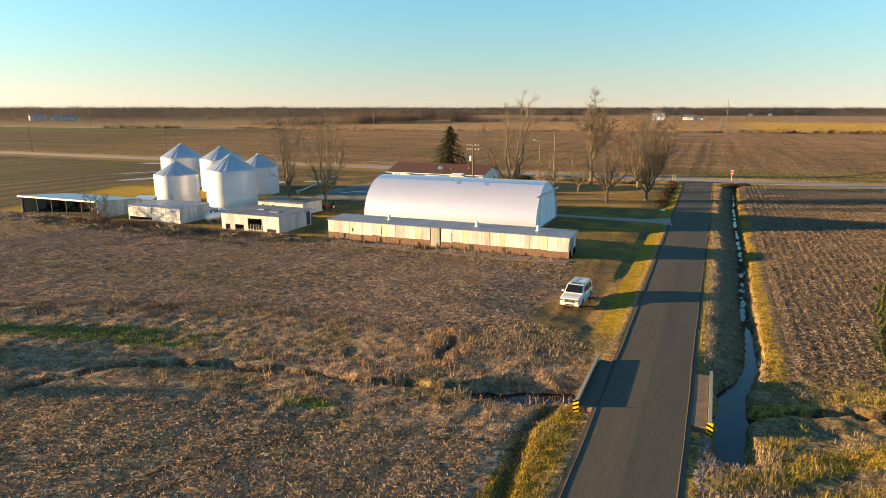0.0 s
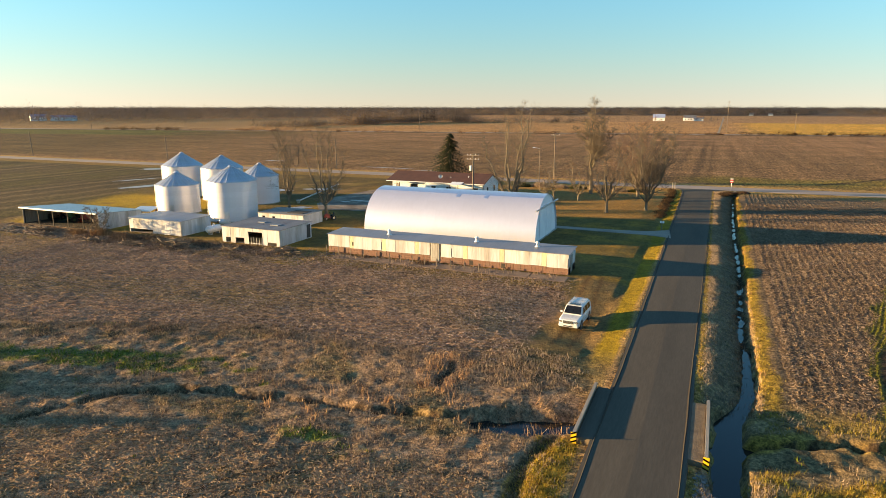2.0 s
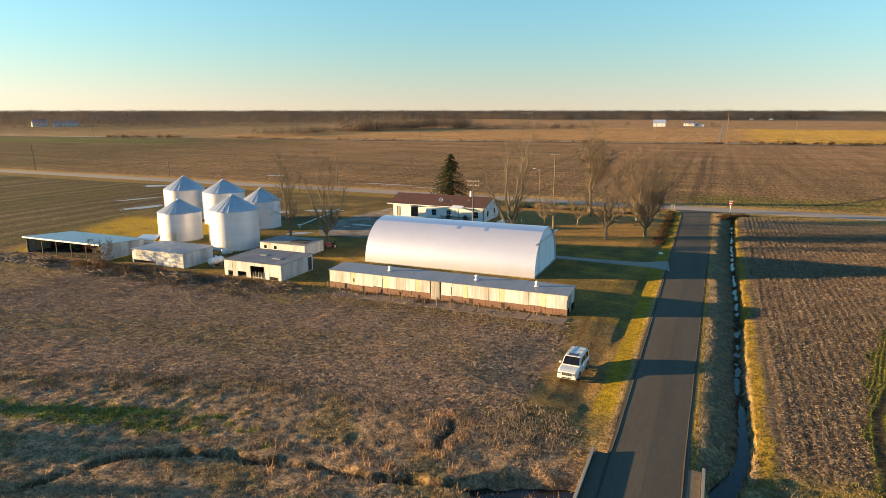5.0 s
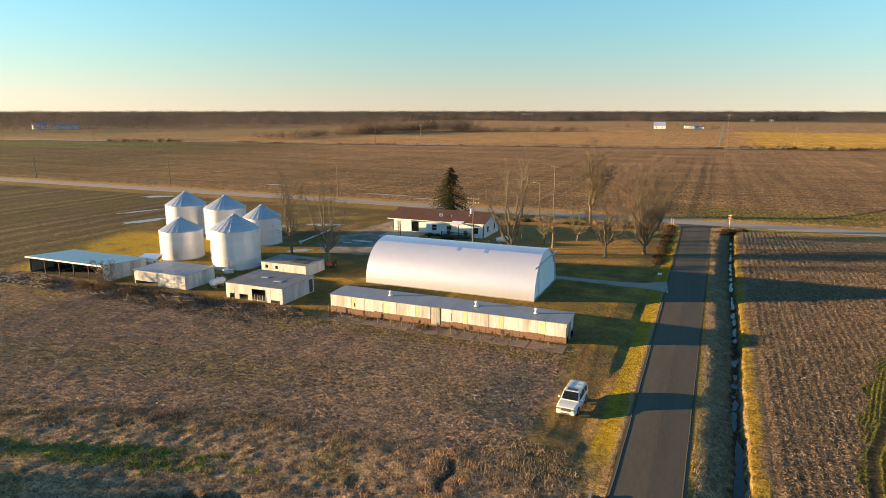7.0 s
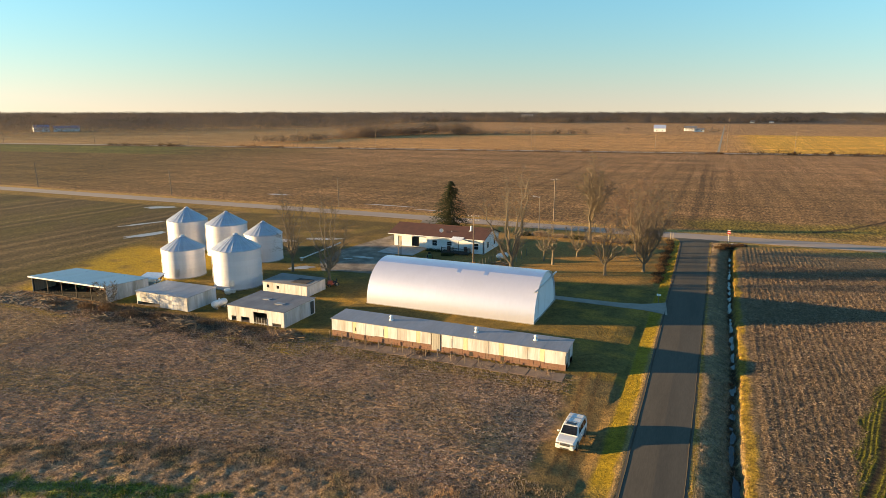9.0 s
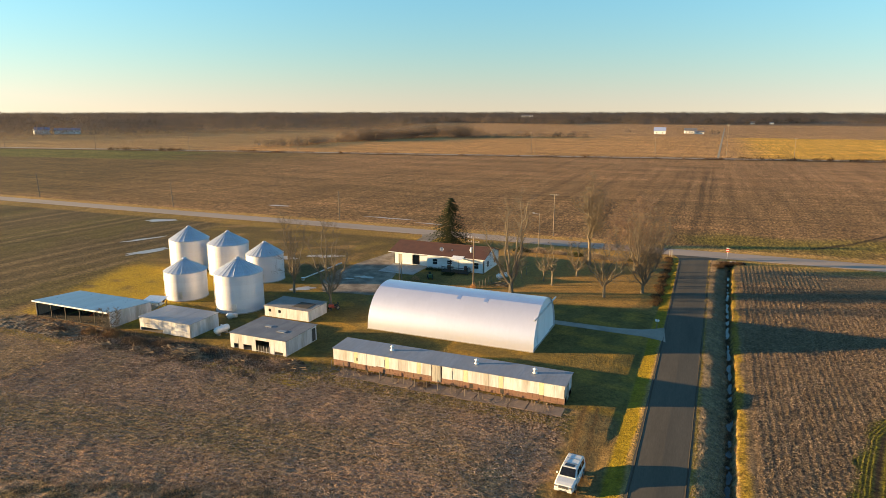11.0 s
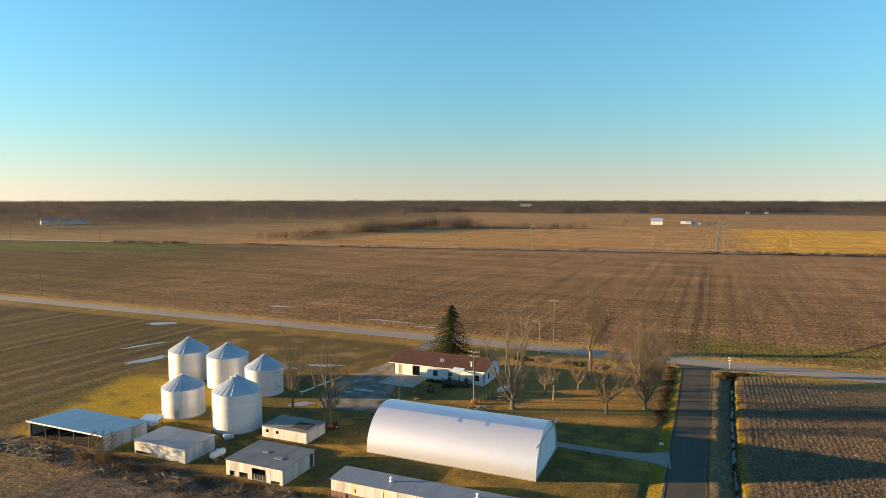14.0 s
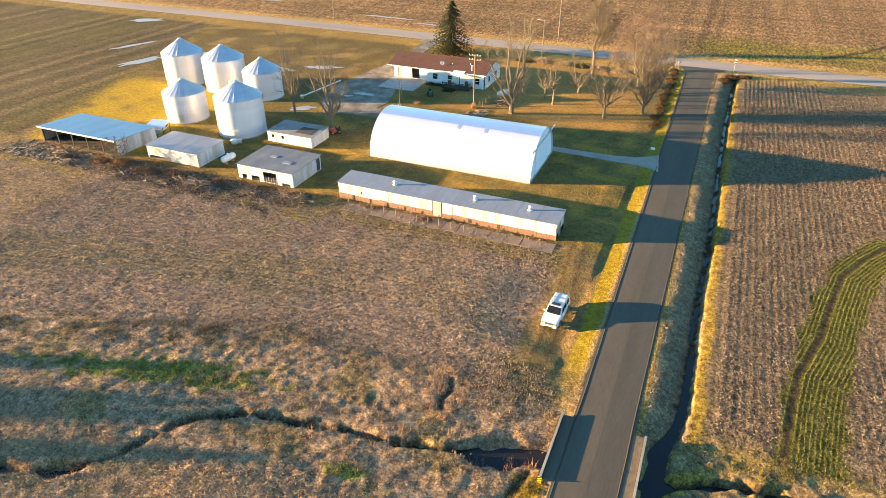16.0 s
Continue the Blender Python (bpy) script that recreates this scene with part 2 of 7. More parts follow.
M["south_residue"] = leafy("grey_brown_corn_residue", [(0.0, (0.13, 0.108, 0.08)), (0.5, (0.25, 0.208, 0.158)), (0.95, (0.36, 0.305, 0.24))])
M["east_residue"] = leafy("yellowed_corn_residue", [(0.0, (0.07, 0.056, 0.04)), (0.5, (0.175, 0.150, 0.122)), (0.95, (0.34, 0.305, 0.262))])
M["scrub"] = leafy("leafless_scrub", [(0.0, (0.10, 0.075, 0.05)), (0.5, (0.19, 0.14, 0.09)), (0.9, (0.30, 0.22, 0.13))])
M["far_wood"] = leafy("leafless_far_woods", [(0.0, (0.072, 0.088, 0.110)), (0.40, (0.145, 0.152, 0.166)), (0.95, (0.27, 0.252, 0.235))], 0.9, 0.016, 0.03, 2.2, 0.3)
# cooler and greyer than the near woods: distance haze is put into the colour
M["hazed_wood"] = leafy("leafless_hazed_woods", [(0.0, (0.056, 0.076, 0.118)), (0.40, (0.092, 0.112, 0.156)), (0.95, (0.155, 0.168, 0.190))], 0.9, 0.007, 0.03, 2.2, 0.22)
M["twigs"] = leafy("grey_brown_twigs", [(0.0, (0.045, 0.040, 0.036)), (0.5, (0.10, 0.086, 0.074)), (0.9, (0.18, 0.152, 0.125))])
M["red_scrub"] = leafy("reddish_scrub", [(0.0, (0.06, 0.035, 0.022)), (0.5, (0.12, 0.07, 0.042)), (0.95, (0.20, 0.125, 0.07))])
M["dark_scrub"] = leafy("dark_hedge_twigs", [(0.0, (0.03, 0.025, 0.018)), (0.5, (0.055, 0.042, 0.03)), (0.95, (0.10, 0.072, 0.045))])
M["evergreen"] = leafy("dark_evergreen", [(0.0, (0.02, 0.035, 0.015)), (0.5, (0.04, 0.055, 0.025)), (0.95, (0.06, 0.07, 0.03))])


def glass_material():
    m, nt, b = nodes_of("dark_glass")
    b.inputs["Base Color"].default_value = (0.02, 0.022, 0.025, 1)
    b.inputs["Roughness"].default_value, b.inputs["Specular IOR Level"].default_value = 0.06, 0.8
    return m


def water_material():
    m, nt, b = nodes_of("still_muddy_water")
    b.inputs["Base Color"].default_value = (0.018, 0.016, 0.014, 1)
    b.inputs["Roughness"].default_value = 0.07
    b.inputs["IOR"].default_value = 1.33
    tc = nt.nodes.new("ShaderNodeTexCoord")
    bumped(nt, b, noise_node(nt, tc.outputs["Object"], 2.5, 2.0), 0.08, 0.03)
    return m


M["glass"], M["water"] = glass_material(), water_material()
# pale base colour stands in for horizon sky mirrored in the meltwater
M["puddle"] = surface("sky_pale_meltwater", (0.30, 0.25, 0.22), (0.40, 0.34, 0.30), 0.34, 0.0, 0.25, 2.0, (1, 1, 1), 0.7, 0.0, 0.0, 0.4, 0.4)


def ground_material():
    m, nt, b = nodes_of("ground_cover")
    at = nt.nodes.new("ShaderNodeAttribute")
    at.attribute_name = "cover"
    mk = nt.nodes.new("ShaderNodeAttribute")
    mk.attribute_name = "residue"
    tc = nt.nodes.new("ShaderNodeTexCoord")
    p = tc.outputs["Object"]
    n_big, n_mid, n_fine = noise_node(nt, p, 0.05, 5.0), noise_node(nt, p, 0.55, 5.0, 0.7), noise_node(nt, p, 6.0, 4.0, 0.8)
    n_clod = noise_node(nt, p, 1.9, 4.0, 0.75)
    mown = nt.nodes.new("ShaderNodeAttribute")
    mown.attribute_name = "mown"

    def coarse(k):
        return arith(nt, "MULTIPLY_ADD", mown.outputs["Fac"], -0.5 * k, k)
    c = mix(nt, at.outputs["Color"], ramp(nt, n_big, [(0.3, (0.72, 0.74, 0.72)), (0.7, (1.25, 1.2, 1.15))]), 0.7, "MULTIPLY")
    c = mix(nt, c, ramp(nt, n_mid, [(0.3, (0.62, 0.62, 0.6)), (0.7, (1.35, 1.33, 1.3))]), coarse(0.8), "MULTIPLY")
    c = mix(nt, c, ramp(nt, n_fine, [(0.38, (0.42, 0.42, 0.43)), (0.62, (1.55, 1.53, 1.50))]), coarse(0.85), "MULTIPLY")
    c = mix(nt, c, ramp(nt, n_clod, [(0.40, (0.45, 0.45, 0.46)), (0.60, (1.58, 1.55, 1.52))]), coarse(0.8), "MULTIPLY")
    streak = nt.nodes.new("ShaderNodeMapping")
    streak.inputs["Scale"].default_value = (0.25, 2.4, 1)
    nt.links.new(p, streak.inputs[0])
    n_row = noise_node(nt, streak.outputs[0], 1.2, 4.0, 0.7)
    rows = mix(nt, c, ramp(nt, n_row, [(0.35, (0.7, 0.68, 0.66)), (0.65, (1.3, 1.3, 1.28))]), 1.0, "MULTIPLY")
    broad = nt.nodes.new("ShaderNodeMapping")
    broad.inputs["Scale"].default_value = (0.014, 0.30, 1)
    broad.inputs["Rotation"].default_value = (0, 0, radians(-4))
    nt.links.new(p, broad.inputs[0])
    rows = mix(nt, rows, ramp(nt, noise_node(nt, broad.outputs[0], 1.0, 6.0, 0.75), [(0.36, (0.60, 0.60, 0.54)), (0.64, (1.32, 1.28, 1.25))]), 0.85, "MULTIPLY")
    c = mix(nt, c, rows, arith(nt, "MULTIPLY", mk.outputs["Fac"], 0.8))
    nr = nt.nodes.new("ShaderNodeAttribute")
    nr.attribute_name = "drills"
    drill = nt.nodes.new("ShaderNodeMapping")
    drill.inputs["Scale"].default_value = (0.30, 0.012, 1)
    nt.links.new(p, drill.inputs[0])
    n_drill = noise_node(nt, drill.outputs[0], 1.0, 6.0, 0.75)
    cross = nt.nodes.new("ShaderNodeMapping")
    cross.inputs["Scale"].default_value = (0.006, 0.05, 1)
    nt.links.new(p, cross.inputs[0])
    n_cross = noise_node(nt, cross.outputs[0], 1.0, 5.0, 0.7)
    far = mix(nt, c, ramp(nt, n_drill, [(0.35, (0.75, 0.74, 0.72)), (0.65, (1.22, 1.2, 1.18))]), 1.0, "MULTIPLY")
    far = mix(nt, far, ramp(nt, n_cross, [(0.35, (0.62, 0.66, 0.62)), (0.65, (1.35, 1.3, 1.28))]), 0.55, "MULTIPLY")
    speck = nt.nodes.new("ShaderNodeMapping")
    speck.inputs["Scale"].default_value = (1.7, 0.42, 1)
    nt.links.new(p, speck.inputs[0])
    far = mix(nt, far, ramp(nt, noise_node(nt, speck.outputs[0], 1.0, 5.0, 0.8), [(0.43, (0.50, 0.50, 0.51)), (0.58, (1.62, 1.58, 1.55))]), 0.95, "MULTIPLY")
    c = mix(nt, c, far, nr.outputs["Fac"])
    nt.links.new(c, b.inputs["Base Color"])
    b.inputs["Roughness"].default_value, b.inputs["Specular IOR Level"].default_value = 0.95, 0.12
    bumped(nt, b, arith(nt, "ADD", n_fine, arith(nt, "MULTIPLY", n_clod, 2.2)), 0.75, 0.14)
    return m


M["ground"] = ground_material()

# ---- making meshes ----
def part(name, bm, material, parent=None, label=""):
    """One mesh object from a bmesh, under a thing or a part."""
    me = bpy.data.meshes.new(name)
    bm.to_mesh(me)
    bm.free()
    return held(name, me, material, parent, label)


def held(name, me, material, parent=None, label=""):
    if not me.materials:
        me.materials.append(material)
    ob = new(name, me)
    ob.parent = parent
    return tagged(ob, label)


def thing(name, x, y, z, turn=0, label="", category="", group=""):
    ob = new(name)
    ob.empty_display_size = 0.3
    ob.matrix_basis = pose(x, y, z, 0, 0, turn)
    return tagged(ob, label, category, group)


def block(x0, x1, y0, y1, z0, z1, bevel=0.0, bm=None):
    bm = bm or bmesh.new()
    r = bmesh.ops.create_cube(bm, size=1.0, matrix=Matrix.Translation(((x0 + x1) / 2, (y0 + y1) / 2, (z0 + z1) / 2)) @ Matrix.Diagonal((x1 - x0, y1 - y0, z1 - z0, 1)))
    if bevel:
        edges = {e for v in r["verts"] for e in v.link_edges}
        bmesh.ops.bevel(bm, geom=list(edges), offset=bevel, segments=2, affect="EDGES", clamp_overlap=True)
    return bm


def rod(a, b, r0, r1=None, sides=8, bm=None):
    bm = bm or bmesh.new()
    a, b = Vector(a), Vector(b)
    r1 = r0 if r1 is None else r1
    q = (b - a).to_track_quat("Z", "Y").to_matrix().to_4x4()
    bmesh.ops.create_cone(bm, cap_ends=True, segments=sides, radius1=r0, radius2=r1, depth=(b - a).length, matrix=Matrix.Translation((a + b) / 2) @ q)
    return bm


def prism(outline, y0, y1, bm=None):
    """An outline in x, z drawn out along y."""
    bm = bm or bmesh.new()
    n = len(outline)
    a = [bm.verts.new((x, y0, z)) for x, z in outline]
    b = [bm.verts.new((x, y1, z)) for x, z in outline]
    bm.faces.new(a)
    bm.faces.new(b[::-1])
    for i in range(n):
        bm.faces.new((a[i], b[i], b[(i + 1) % n], a[(i + 1) % n]))
    bmesh.ops.recalc_face_normals(bm, faces=bm.faces)
    return bm


def raw(name, verts, faces, smooth=False):
    me = bpy.data.meshes.new(name)
    me.from_pydata(verts.tolist() if isinstance(verts, np.ndarray) else verts, [], faces.tolist() if isinstance(faces, np.ndarray) else faces)
    if smooth:
        me.shade_smooth()
    me.update()
    return me


rng = np.random.default_rng(7)


def smoothstep(a, b, x):
    t = np.clip((x - a) / (b - a), 0, 1)
    return t * t * (3 - 2 * t)


def wobble(x, y, size, seed=0):
    """A smooth uneven field in about -1..1, from a few crossed waves."""
    r = np.random.default_rng(seed)
    out = 0
    for k in range(6):
        a, f, p = r.uniform(0, 6.28), r.uniform(0.6, 1.9) / size, r.uniform(0, 6.28)
        out = out + np.sin((x * math.cos(a) + y * math.sin(a)) * f * 6.28 + p)
    return out / 3.5


def lump(x, y, size, seed=0):
    """Uneven clods: one random height for each cell, eased from cell to cell, -1..1."""
    i, j = np.floor(x / size), np.floor(y / size)
    fx, fy = x / size - i, y / size - j
    fx, fy = fx * fx * (3 - 2 * fx), fy * fy * (3 - 2 * fy)

    def cell(a, b):
        h = np.sin(a * 127.1 + b * 311.7 + seed * 74.7) * 43758.5453
        return (h - np.floor(h)) * 2 - 1
    return (cell(i, j) * (1 - fx) + cell(i + 1, j) * fx) * (1 - fy) + (cell(i, j + 1) * (1 - fx) + cell(i + 1, j + 1) * fx) * fy


def near_line(x, y, line):
    """Distance to a line of points."""
    best = np.full(np.shape(x), 1e9)
    for (ax, ay), (bx, by) in zip(line, line[1:]):
        dx, dy = bx - ax, by - ay
        t = np.clip(((x - ax) * dx + (y - ay) * dy) / (dx * dx + dy * dy), 0, 1)
        best = np.minimum(best, np.hypot(x - ax - t * dx, y - ay - t * dy))
    return best


# ---- lie of the land ----
CREEK = [(-90, 8), (-55, 14), (-41, 17), (-36.5, 18.3), (-33.7, 21.9), (-31.4, 26.3), (-27.8, 28.7), (-21.4, 29.9), (-14.8, 30.7), (-8.2, 32.4), (-4, 34), (0, 34.6), (5, 34.4), (9.5, 36.6), (14, 37), (22, 39), (60, 52)]
DITCH = [(5.2, 36), (5.6, 42), (5.85, 48), (5.75, 54), (5.8, 63), (6.05, 72), (6.1, 81), (6.05, 99), (6.12, 115), (6.3, 130), (6.6, 142), (7.4, 147)]
PATH = [(12.9, 37), (13.3, 40.0), (14.0, 46.6), (14.8, 51.4), (16.8, 57.3), (18.2, 63.8), (19.8, 70.1), (22.4, 74.9), (25, 78.7), (29, 81), (36, 82)]
SOWN = [(15.2, 38), (15.5, 44), (16.3, 51), (17.9, 59), (19.6, 66), (21.5, 72), (25, 77.5), (29, 80), (36, 81)]
POOL = [(4.4, 29.5), (4.4, 34), (4.5, 38), (5.3, 40.5), (5.9, 43), (5.9, 48), (6.0, 51)]
GULLY = [(-13.3, 38.6), (-12.8, 37.4), (-13.2, 36.4), (-12.9, 35.4)]
SIDE = [(-4.3, 14), (-4.5, 22.6), (-5.2, 28.5), (-4.4, 32)]
ROAD_W = [(-200, 2.4), (28, 2.42), (32, 2.45), (38, 2.45), (42, 2.42), (56, 2.5), (80, 2.65), (125, 3.0), (146, 3.3), (151, 5.5)]


def road_half(y):
    return np.interp(y, [r[0] for r in ROAD_W], [r[1] for r in ROAD_W])


def row_line(x, y):
    """Across the curved rows of the west stubble."""
    return y - 0.036 * x + 0.00145 * x * x


def land(x, y):
    near = smoothstep(-130, -100, x) * smoothstep(70, 50, x) * smoothstep(190, 160, y)
    z = near * (0.02 * wobble(x, y, 9, 1) + 0.008 * wobble(x, y, 2.6, 2)) * (0.25 + 0.75 * smoothstep(6, 10, np.abs(x))) * (1 - 0.8 * smoothstep(62, 65, y) * smoothstep(-102, -98, x) * smoothstep(-2, -4, x))
    wild = smoothstep(42, 37, y + 2 * wobble(x, y, 14, 3)) * smoothstep(2.9, 4.0, np.abs(x))
    z = z + wild * (0.012 * wobble(x, y, 1.9, 4) + 0.010 * wobble(x, y, 0.9, 5)) * near
    d = near_line(x, y, CREEK) + 0.26 * wobble(x, y, 4.0, 6) + 0.24 * lump(x, y, 0.9, 17) + 0.22 * lump(x, y, 2.3, 18)
    wide = 0.07 + 0.6 * smoothstep(2.1, 0.7, np.abs(x - 4.3)) + 1.6 * smoothstep(-11, -6.5, x) * smoothstep(3, 0, x)
    silted = 1 - 0.42 * smoothstep(-0.1, 0.5, wobble(x, y, 6.5, 19)) * smoothstep(-9, -14, x)
    z = z - (0.93 - 0.16 * smoothstep(-10, -14, x)) * silted * smoothstep(wide + 0.42, wide * 0.3, d) - 0.30 * smoothstep(9, 2, d)
    xd = np.interp(y, [p[1] for p in DITCH], [p[0] for p in DITCH]) + 0.10 * wobble(x * 0.2, y, 4.0, 7) + 0.07 * lump(x, y, 0.7, 8)
    along = smoothstep(37, 41, y) * smoothstep(147.5, 144.5, y)
    deep = 1.02 + 0.10 * wobble(x, y, 5.0, 9)
    z = z + along * (0.08 * lump(x, y, 0.55, 6) + 0.06 * lump(x, y, 1.4, 7)) * smoothstep(3.0, 3.4, x) * smoothstep(6.4, 6.0, x)
    bank = np.interp(x - xd, [-2.75, -2.4, -0.45, -0.15, 0.2, 0.68, 1.6, 1.9], [0.0, 0.06, 0.78, 1.0, 1.0, 0.15, 0.01, 0.0])
    z = z - along * deep * bank * smoothstep(2.85, 3.1, x)
    pool = near_line(x, y, POOL) + 0.14 * lump(x, y, 0.8, 9)
    z = np.where(x > 3.0, np.minimum(z, -1.22 * smoothstep(np.interp(y, [31, 38, 42, 48], [1.25, 1.3, 0.85, 0.6]), np.interp(y, [31, 38, 42, 48], [0.45, 0.5, 0.3, 0.1]), pool)), z)
    z = z - 0.22 * smoothstep(0.45, 0.1, near_line(x, y, GULLY)) - 0.22 * smoothstep(0.6, 0.1, near_line(x, y, SIDE))
    swale = smoothstep(40, 47, y) * smoothstep(147, 138, y) * smoothstep(88.5, 87, np.abs(y - 94) * -1 + 94)
    z = z + swale * np.interp(x + 0.05 * wobble(x, y, 5, 14), [-7.8, -5.4, -4.9, -4.5, -2.75, -2.5], [0.0, -0.14, -0.26, -0.27, -0.01, 0.0])
    z = z - 0.36 * smoothstep(-17.0, -8.4, x) * smoothstep(-4.6, -5.6, x) * smoothstep(44, 48, y) * smoothstep(62, 55, y)
    rows = smoothstep(7.6, 8.4, x) * smoothstep(34, 30, x) * smoothstep(40, 44, y) * smoothstep(148, 144, y)
    z = z + rows * 0.03 * np.sin(x * 6.2832 / 0.76 + 0.5 * lump(x, y, 1.6, 38)) * (1 - smoothstep(0.5, -0.3, near_line(x, y, SOWN) - 2.3))
    field = smoothstep(-8.5, -10, x) * smoothstep(64.5, 63, y) + smoothstep(7.4, 8.2, x) * smoothstep(39, 41, y) * smoothstep(146, 143, y)
    crop = smoothstep(0.5, -0.3, near_line(x, y, SOWN) - 2.3)
    tuft = smoothstep(41, 38, y) * smoothstep(5.0, 6.5, np.abs(x))
    lawn = smoothstep(62, 64, y) * smoothstep(-3.0, -4.0, x) * smoothstep(-102, -98, x)
    z = z + near * (field * (1 - 0.7 * crop) * (0.012 * lump(x, y, 0.45, 1) + 0.008 * lump(x, y, 1.1, 2)) + tuft * (0.020 * lump(x, y, 0.55, 3) + 0.010 * lump(x, y, 1.7, 4)) + lawn * 0.010 * lump(x, y, 0.8, 5))
    rim = 39.2 + np.where(x < -30, (x + 30) * 0.33, 0)
    tussock = smoothstep(rim + 0.8, rim - 0.8, y) * smoothstep(22.5, 25.0, y - 0.13 * (x + 20)) * smoothstep(-5.2, -6.0, x) * smoothstep(-70, -60, x)
    z = z + tussock * (0.050 * lump(x, y, 0.62, 31) + 0.040 * lump(x, y, 0.37, 32) + 0.025 * lump(x, y, 2.1, 33))
    rough = smoothstep(41, 38, y) * smoothstep(6.4, 7.4, x) * smoothstep(40, 30, x)
    z = z + rough * (0.15 * lump(x, y, 1.3, 34) + 0.08 * lump(x, y, 0.6, 35))
    z = z + smoothstep(31.5, 30.5, y) * smoothstep(-5.8, -5.2, x) * smoothstep(-2.9, -3.4, x) * 0.06 * lump(x, y, 0.55, 36)
    worked = smoothstep(-9.5, -11, x) * smoothstep(63, 61, y) * smoothstep(rim - 0.5, rim + 1.0, y)
    z = z + worked * 0.02 * np.sin(row_line(x, y) * 6.2832 / 0.76)
    span = (y > 31.4) & (y < 38.2)
    under = np.where(span, smoothstep(3.3, 2.9, np.abs(x)), smoothstep(2.42, 2.15, np.abs(x))) * smoothstep(152, 149, y)
    z = z + 0.025 * smoothstep(3.2, 2.7, np.abs(x)) * smoothstep(150, 147, y) * ~span
    z = z * (1 - under) + under * np.where(span, np.minimum(z, -0.9), -0.06)
    return z


TRACKS = [[(-90, 34.0), (-72, 40.0), (-65, 42.0), (-58, 43.5), (-51, 45), (-43.7, 46.2), (-30, 48.0)], [(-90, 29), (-68.6, 37.4), (-62.3, 39.6), (-55.8, 41.6), (-49, 43.2), (-42.6, 44.8), (-32.8, 46.6), (-24, 47.5)], [(-61.7, 47), (-53, 47.4), (-43.8, 48.3), (-31, 49.8), (-15, 51)]]


def tracks(x, y):
    """How deep a tractor's wheel marks lie, 0..1."""
    return np.clip(sum(smoothstep(0.55, 0.28, near_line(x, y, ln_)) for ln_ in TRACKS), 0, 1)


def cover(x, y):
    """Base colour of the land and how much it shows worked rows."""
    n = x.size
    col = np.zeros((n, 3))
    rows = np.zeros(n)

    def lay(mask, c, r=None):
        nonlocal col, rows
        m = np.clip(mask, 0, 1)
        col = col * (1 - m[:, None]) + np.array(c) * m[:, None]
        if r is not None:
            rows = rows * (1 - m) + r * m

    w1, w2, w3 = wobble(x, y, 18, 11), wobble(x, y, 6, 12), wobble(x, y, 60, 13)
    lay(np.ones(n), (0.19, 0.145, 0.095), 0.6)
    # far ploughed field between the two roads, then the golden stubble beyond the highway
    hw = 467 + 0.17 * x
    lay(smoothstep(156, 158, y), (0.275, 0.196, 0.126), 1.0)
    lay(smoothstep(158, 164, y) * smoothstep(182, 170, y) * (0.5 + 0.5 * w1) * smoothstep(-30, 0, x), (0.20, 0.175, 0.06))
    lay(smoothstep(158, 175, y) * smoothstep(360, 230, y) * 0.55, (0.165, 0.132, 0.080))
    lay(smoothstep(300, 380, y) * smoothstep(-200, -380, x) * smoothstep(hw - 4, hw - 20, y), (0.16, 0.15, 0.055), 0.5)
    lay(smoothstep(hw - 20, hw - 14, y), (0.24, 0.17, 0.09), 0.3)
    # dark strip: shade of the highway ditch and scrub, put into the ground colour
    lay(smoothstep(4.5, 2.0, np.abs(y - hw + 10.5)) * 0.9, (0.07, 0.05, 0.032))
    lay(smoothstep(hw + 6, hw + 10, y), (0.45, 0.30, 0.155), 0.8)
    lay(smoothstep(hw + 6, hw + 10, y) * smoothstep(-350, -420, x), (0.31, 0.235, 0.135), 0.5)
    lay(smoothstep(hw + 8, hw + 12, y) * smoothstep(8, 46, x + 3 * w1) * smoothstep(900 + 0.6 * x, 890 + 0.6 * x, y), (0.64, 0.43, 0.10), 0.6)
    lay(smoothstep(820, 830, y), (0.38, 0.26, 0.15), 0.4)
    lay(smoothstep(1500, 1560, y), (0.15, 0.115, 0.085), 0.1)
    for xa, wd, k in ((-1.8, 1.6, 0.6), (1.3, 0.8, 0.5), (-7.5, 1.2, 0.35), (-14.5, 1.3, 0.45), (-24, 1.0, 0.3), (-41, 1.4, 0.35), (9, 0.9, 0.3), (-60, 1.2, 0.3)):
        lay(smoothstep(wd, wd * 0.4, np.abs(x - xa + 0.4 * w1)) * smoothstep(160, 166, y) * smoothstep(430, 300, y) * k, (0.085, 0.066, 0.042))
    lay(smoothstep(14, 4, np.abs(y - 170 - 0.25 * np.clip(x - 20, 0, 99) + 3 * w1)) * smoothstep(-8, 2, x) * 0.75, (0.165, 0.165, 0.04))
    lay(smoothstep(0.9, 0.4, near_line(x, y, [(25, 168.5), (29, 172.5), (34, 178), (44, 192.5), (60, 215)])), (0.045, 0.036, 0.025))
    lay(smoothstep(156, 158, y) * smoothstep(-150, -300, x + 0.25 * (y - 200)) * smoothstep(hw - 18, hw - 30, y) * 0.85, (0.112, 0.094, 0.048))
    lay(smoothstep(-335, -350, x + 0.3 * (y - 360)) * smoothstep(300, 312, y - 0.17 * (x + 400)) * smoothstep(hw - 15, hw - 19, y), (0.115, 0.135, 0.045), 0.3)
    # west field beside the county road: tan and green bands
    west = smoothstep(150, 148, y) * smoothstep(-100, -104, x)
    lay(west, (0.090, 0.080, 0.048), 0.1)
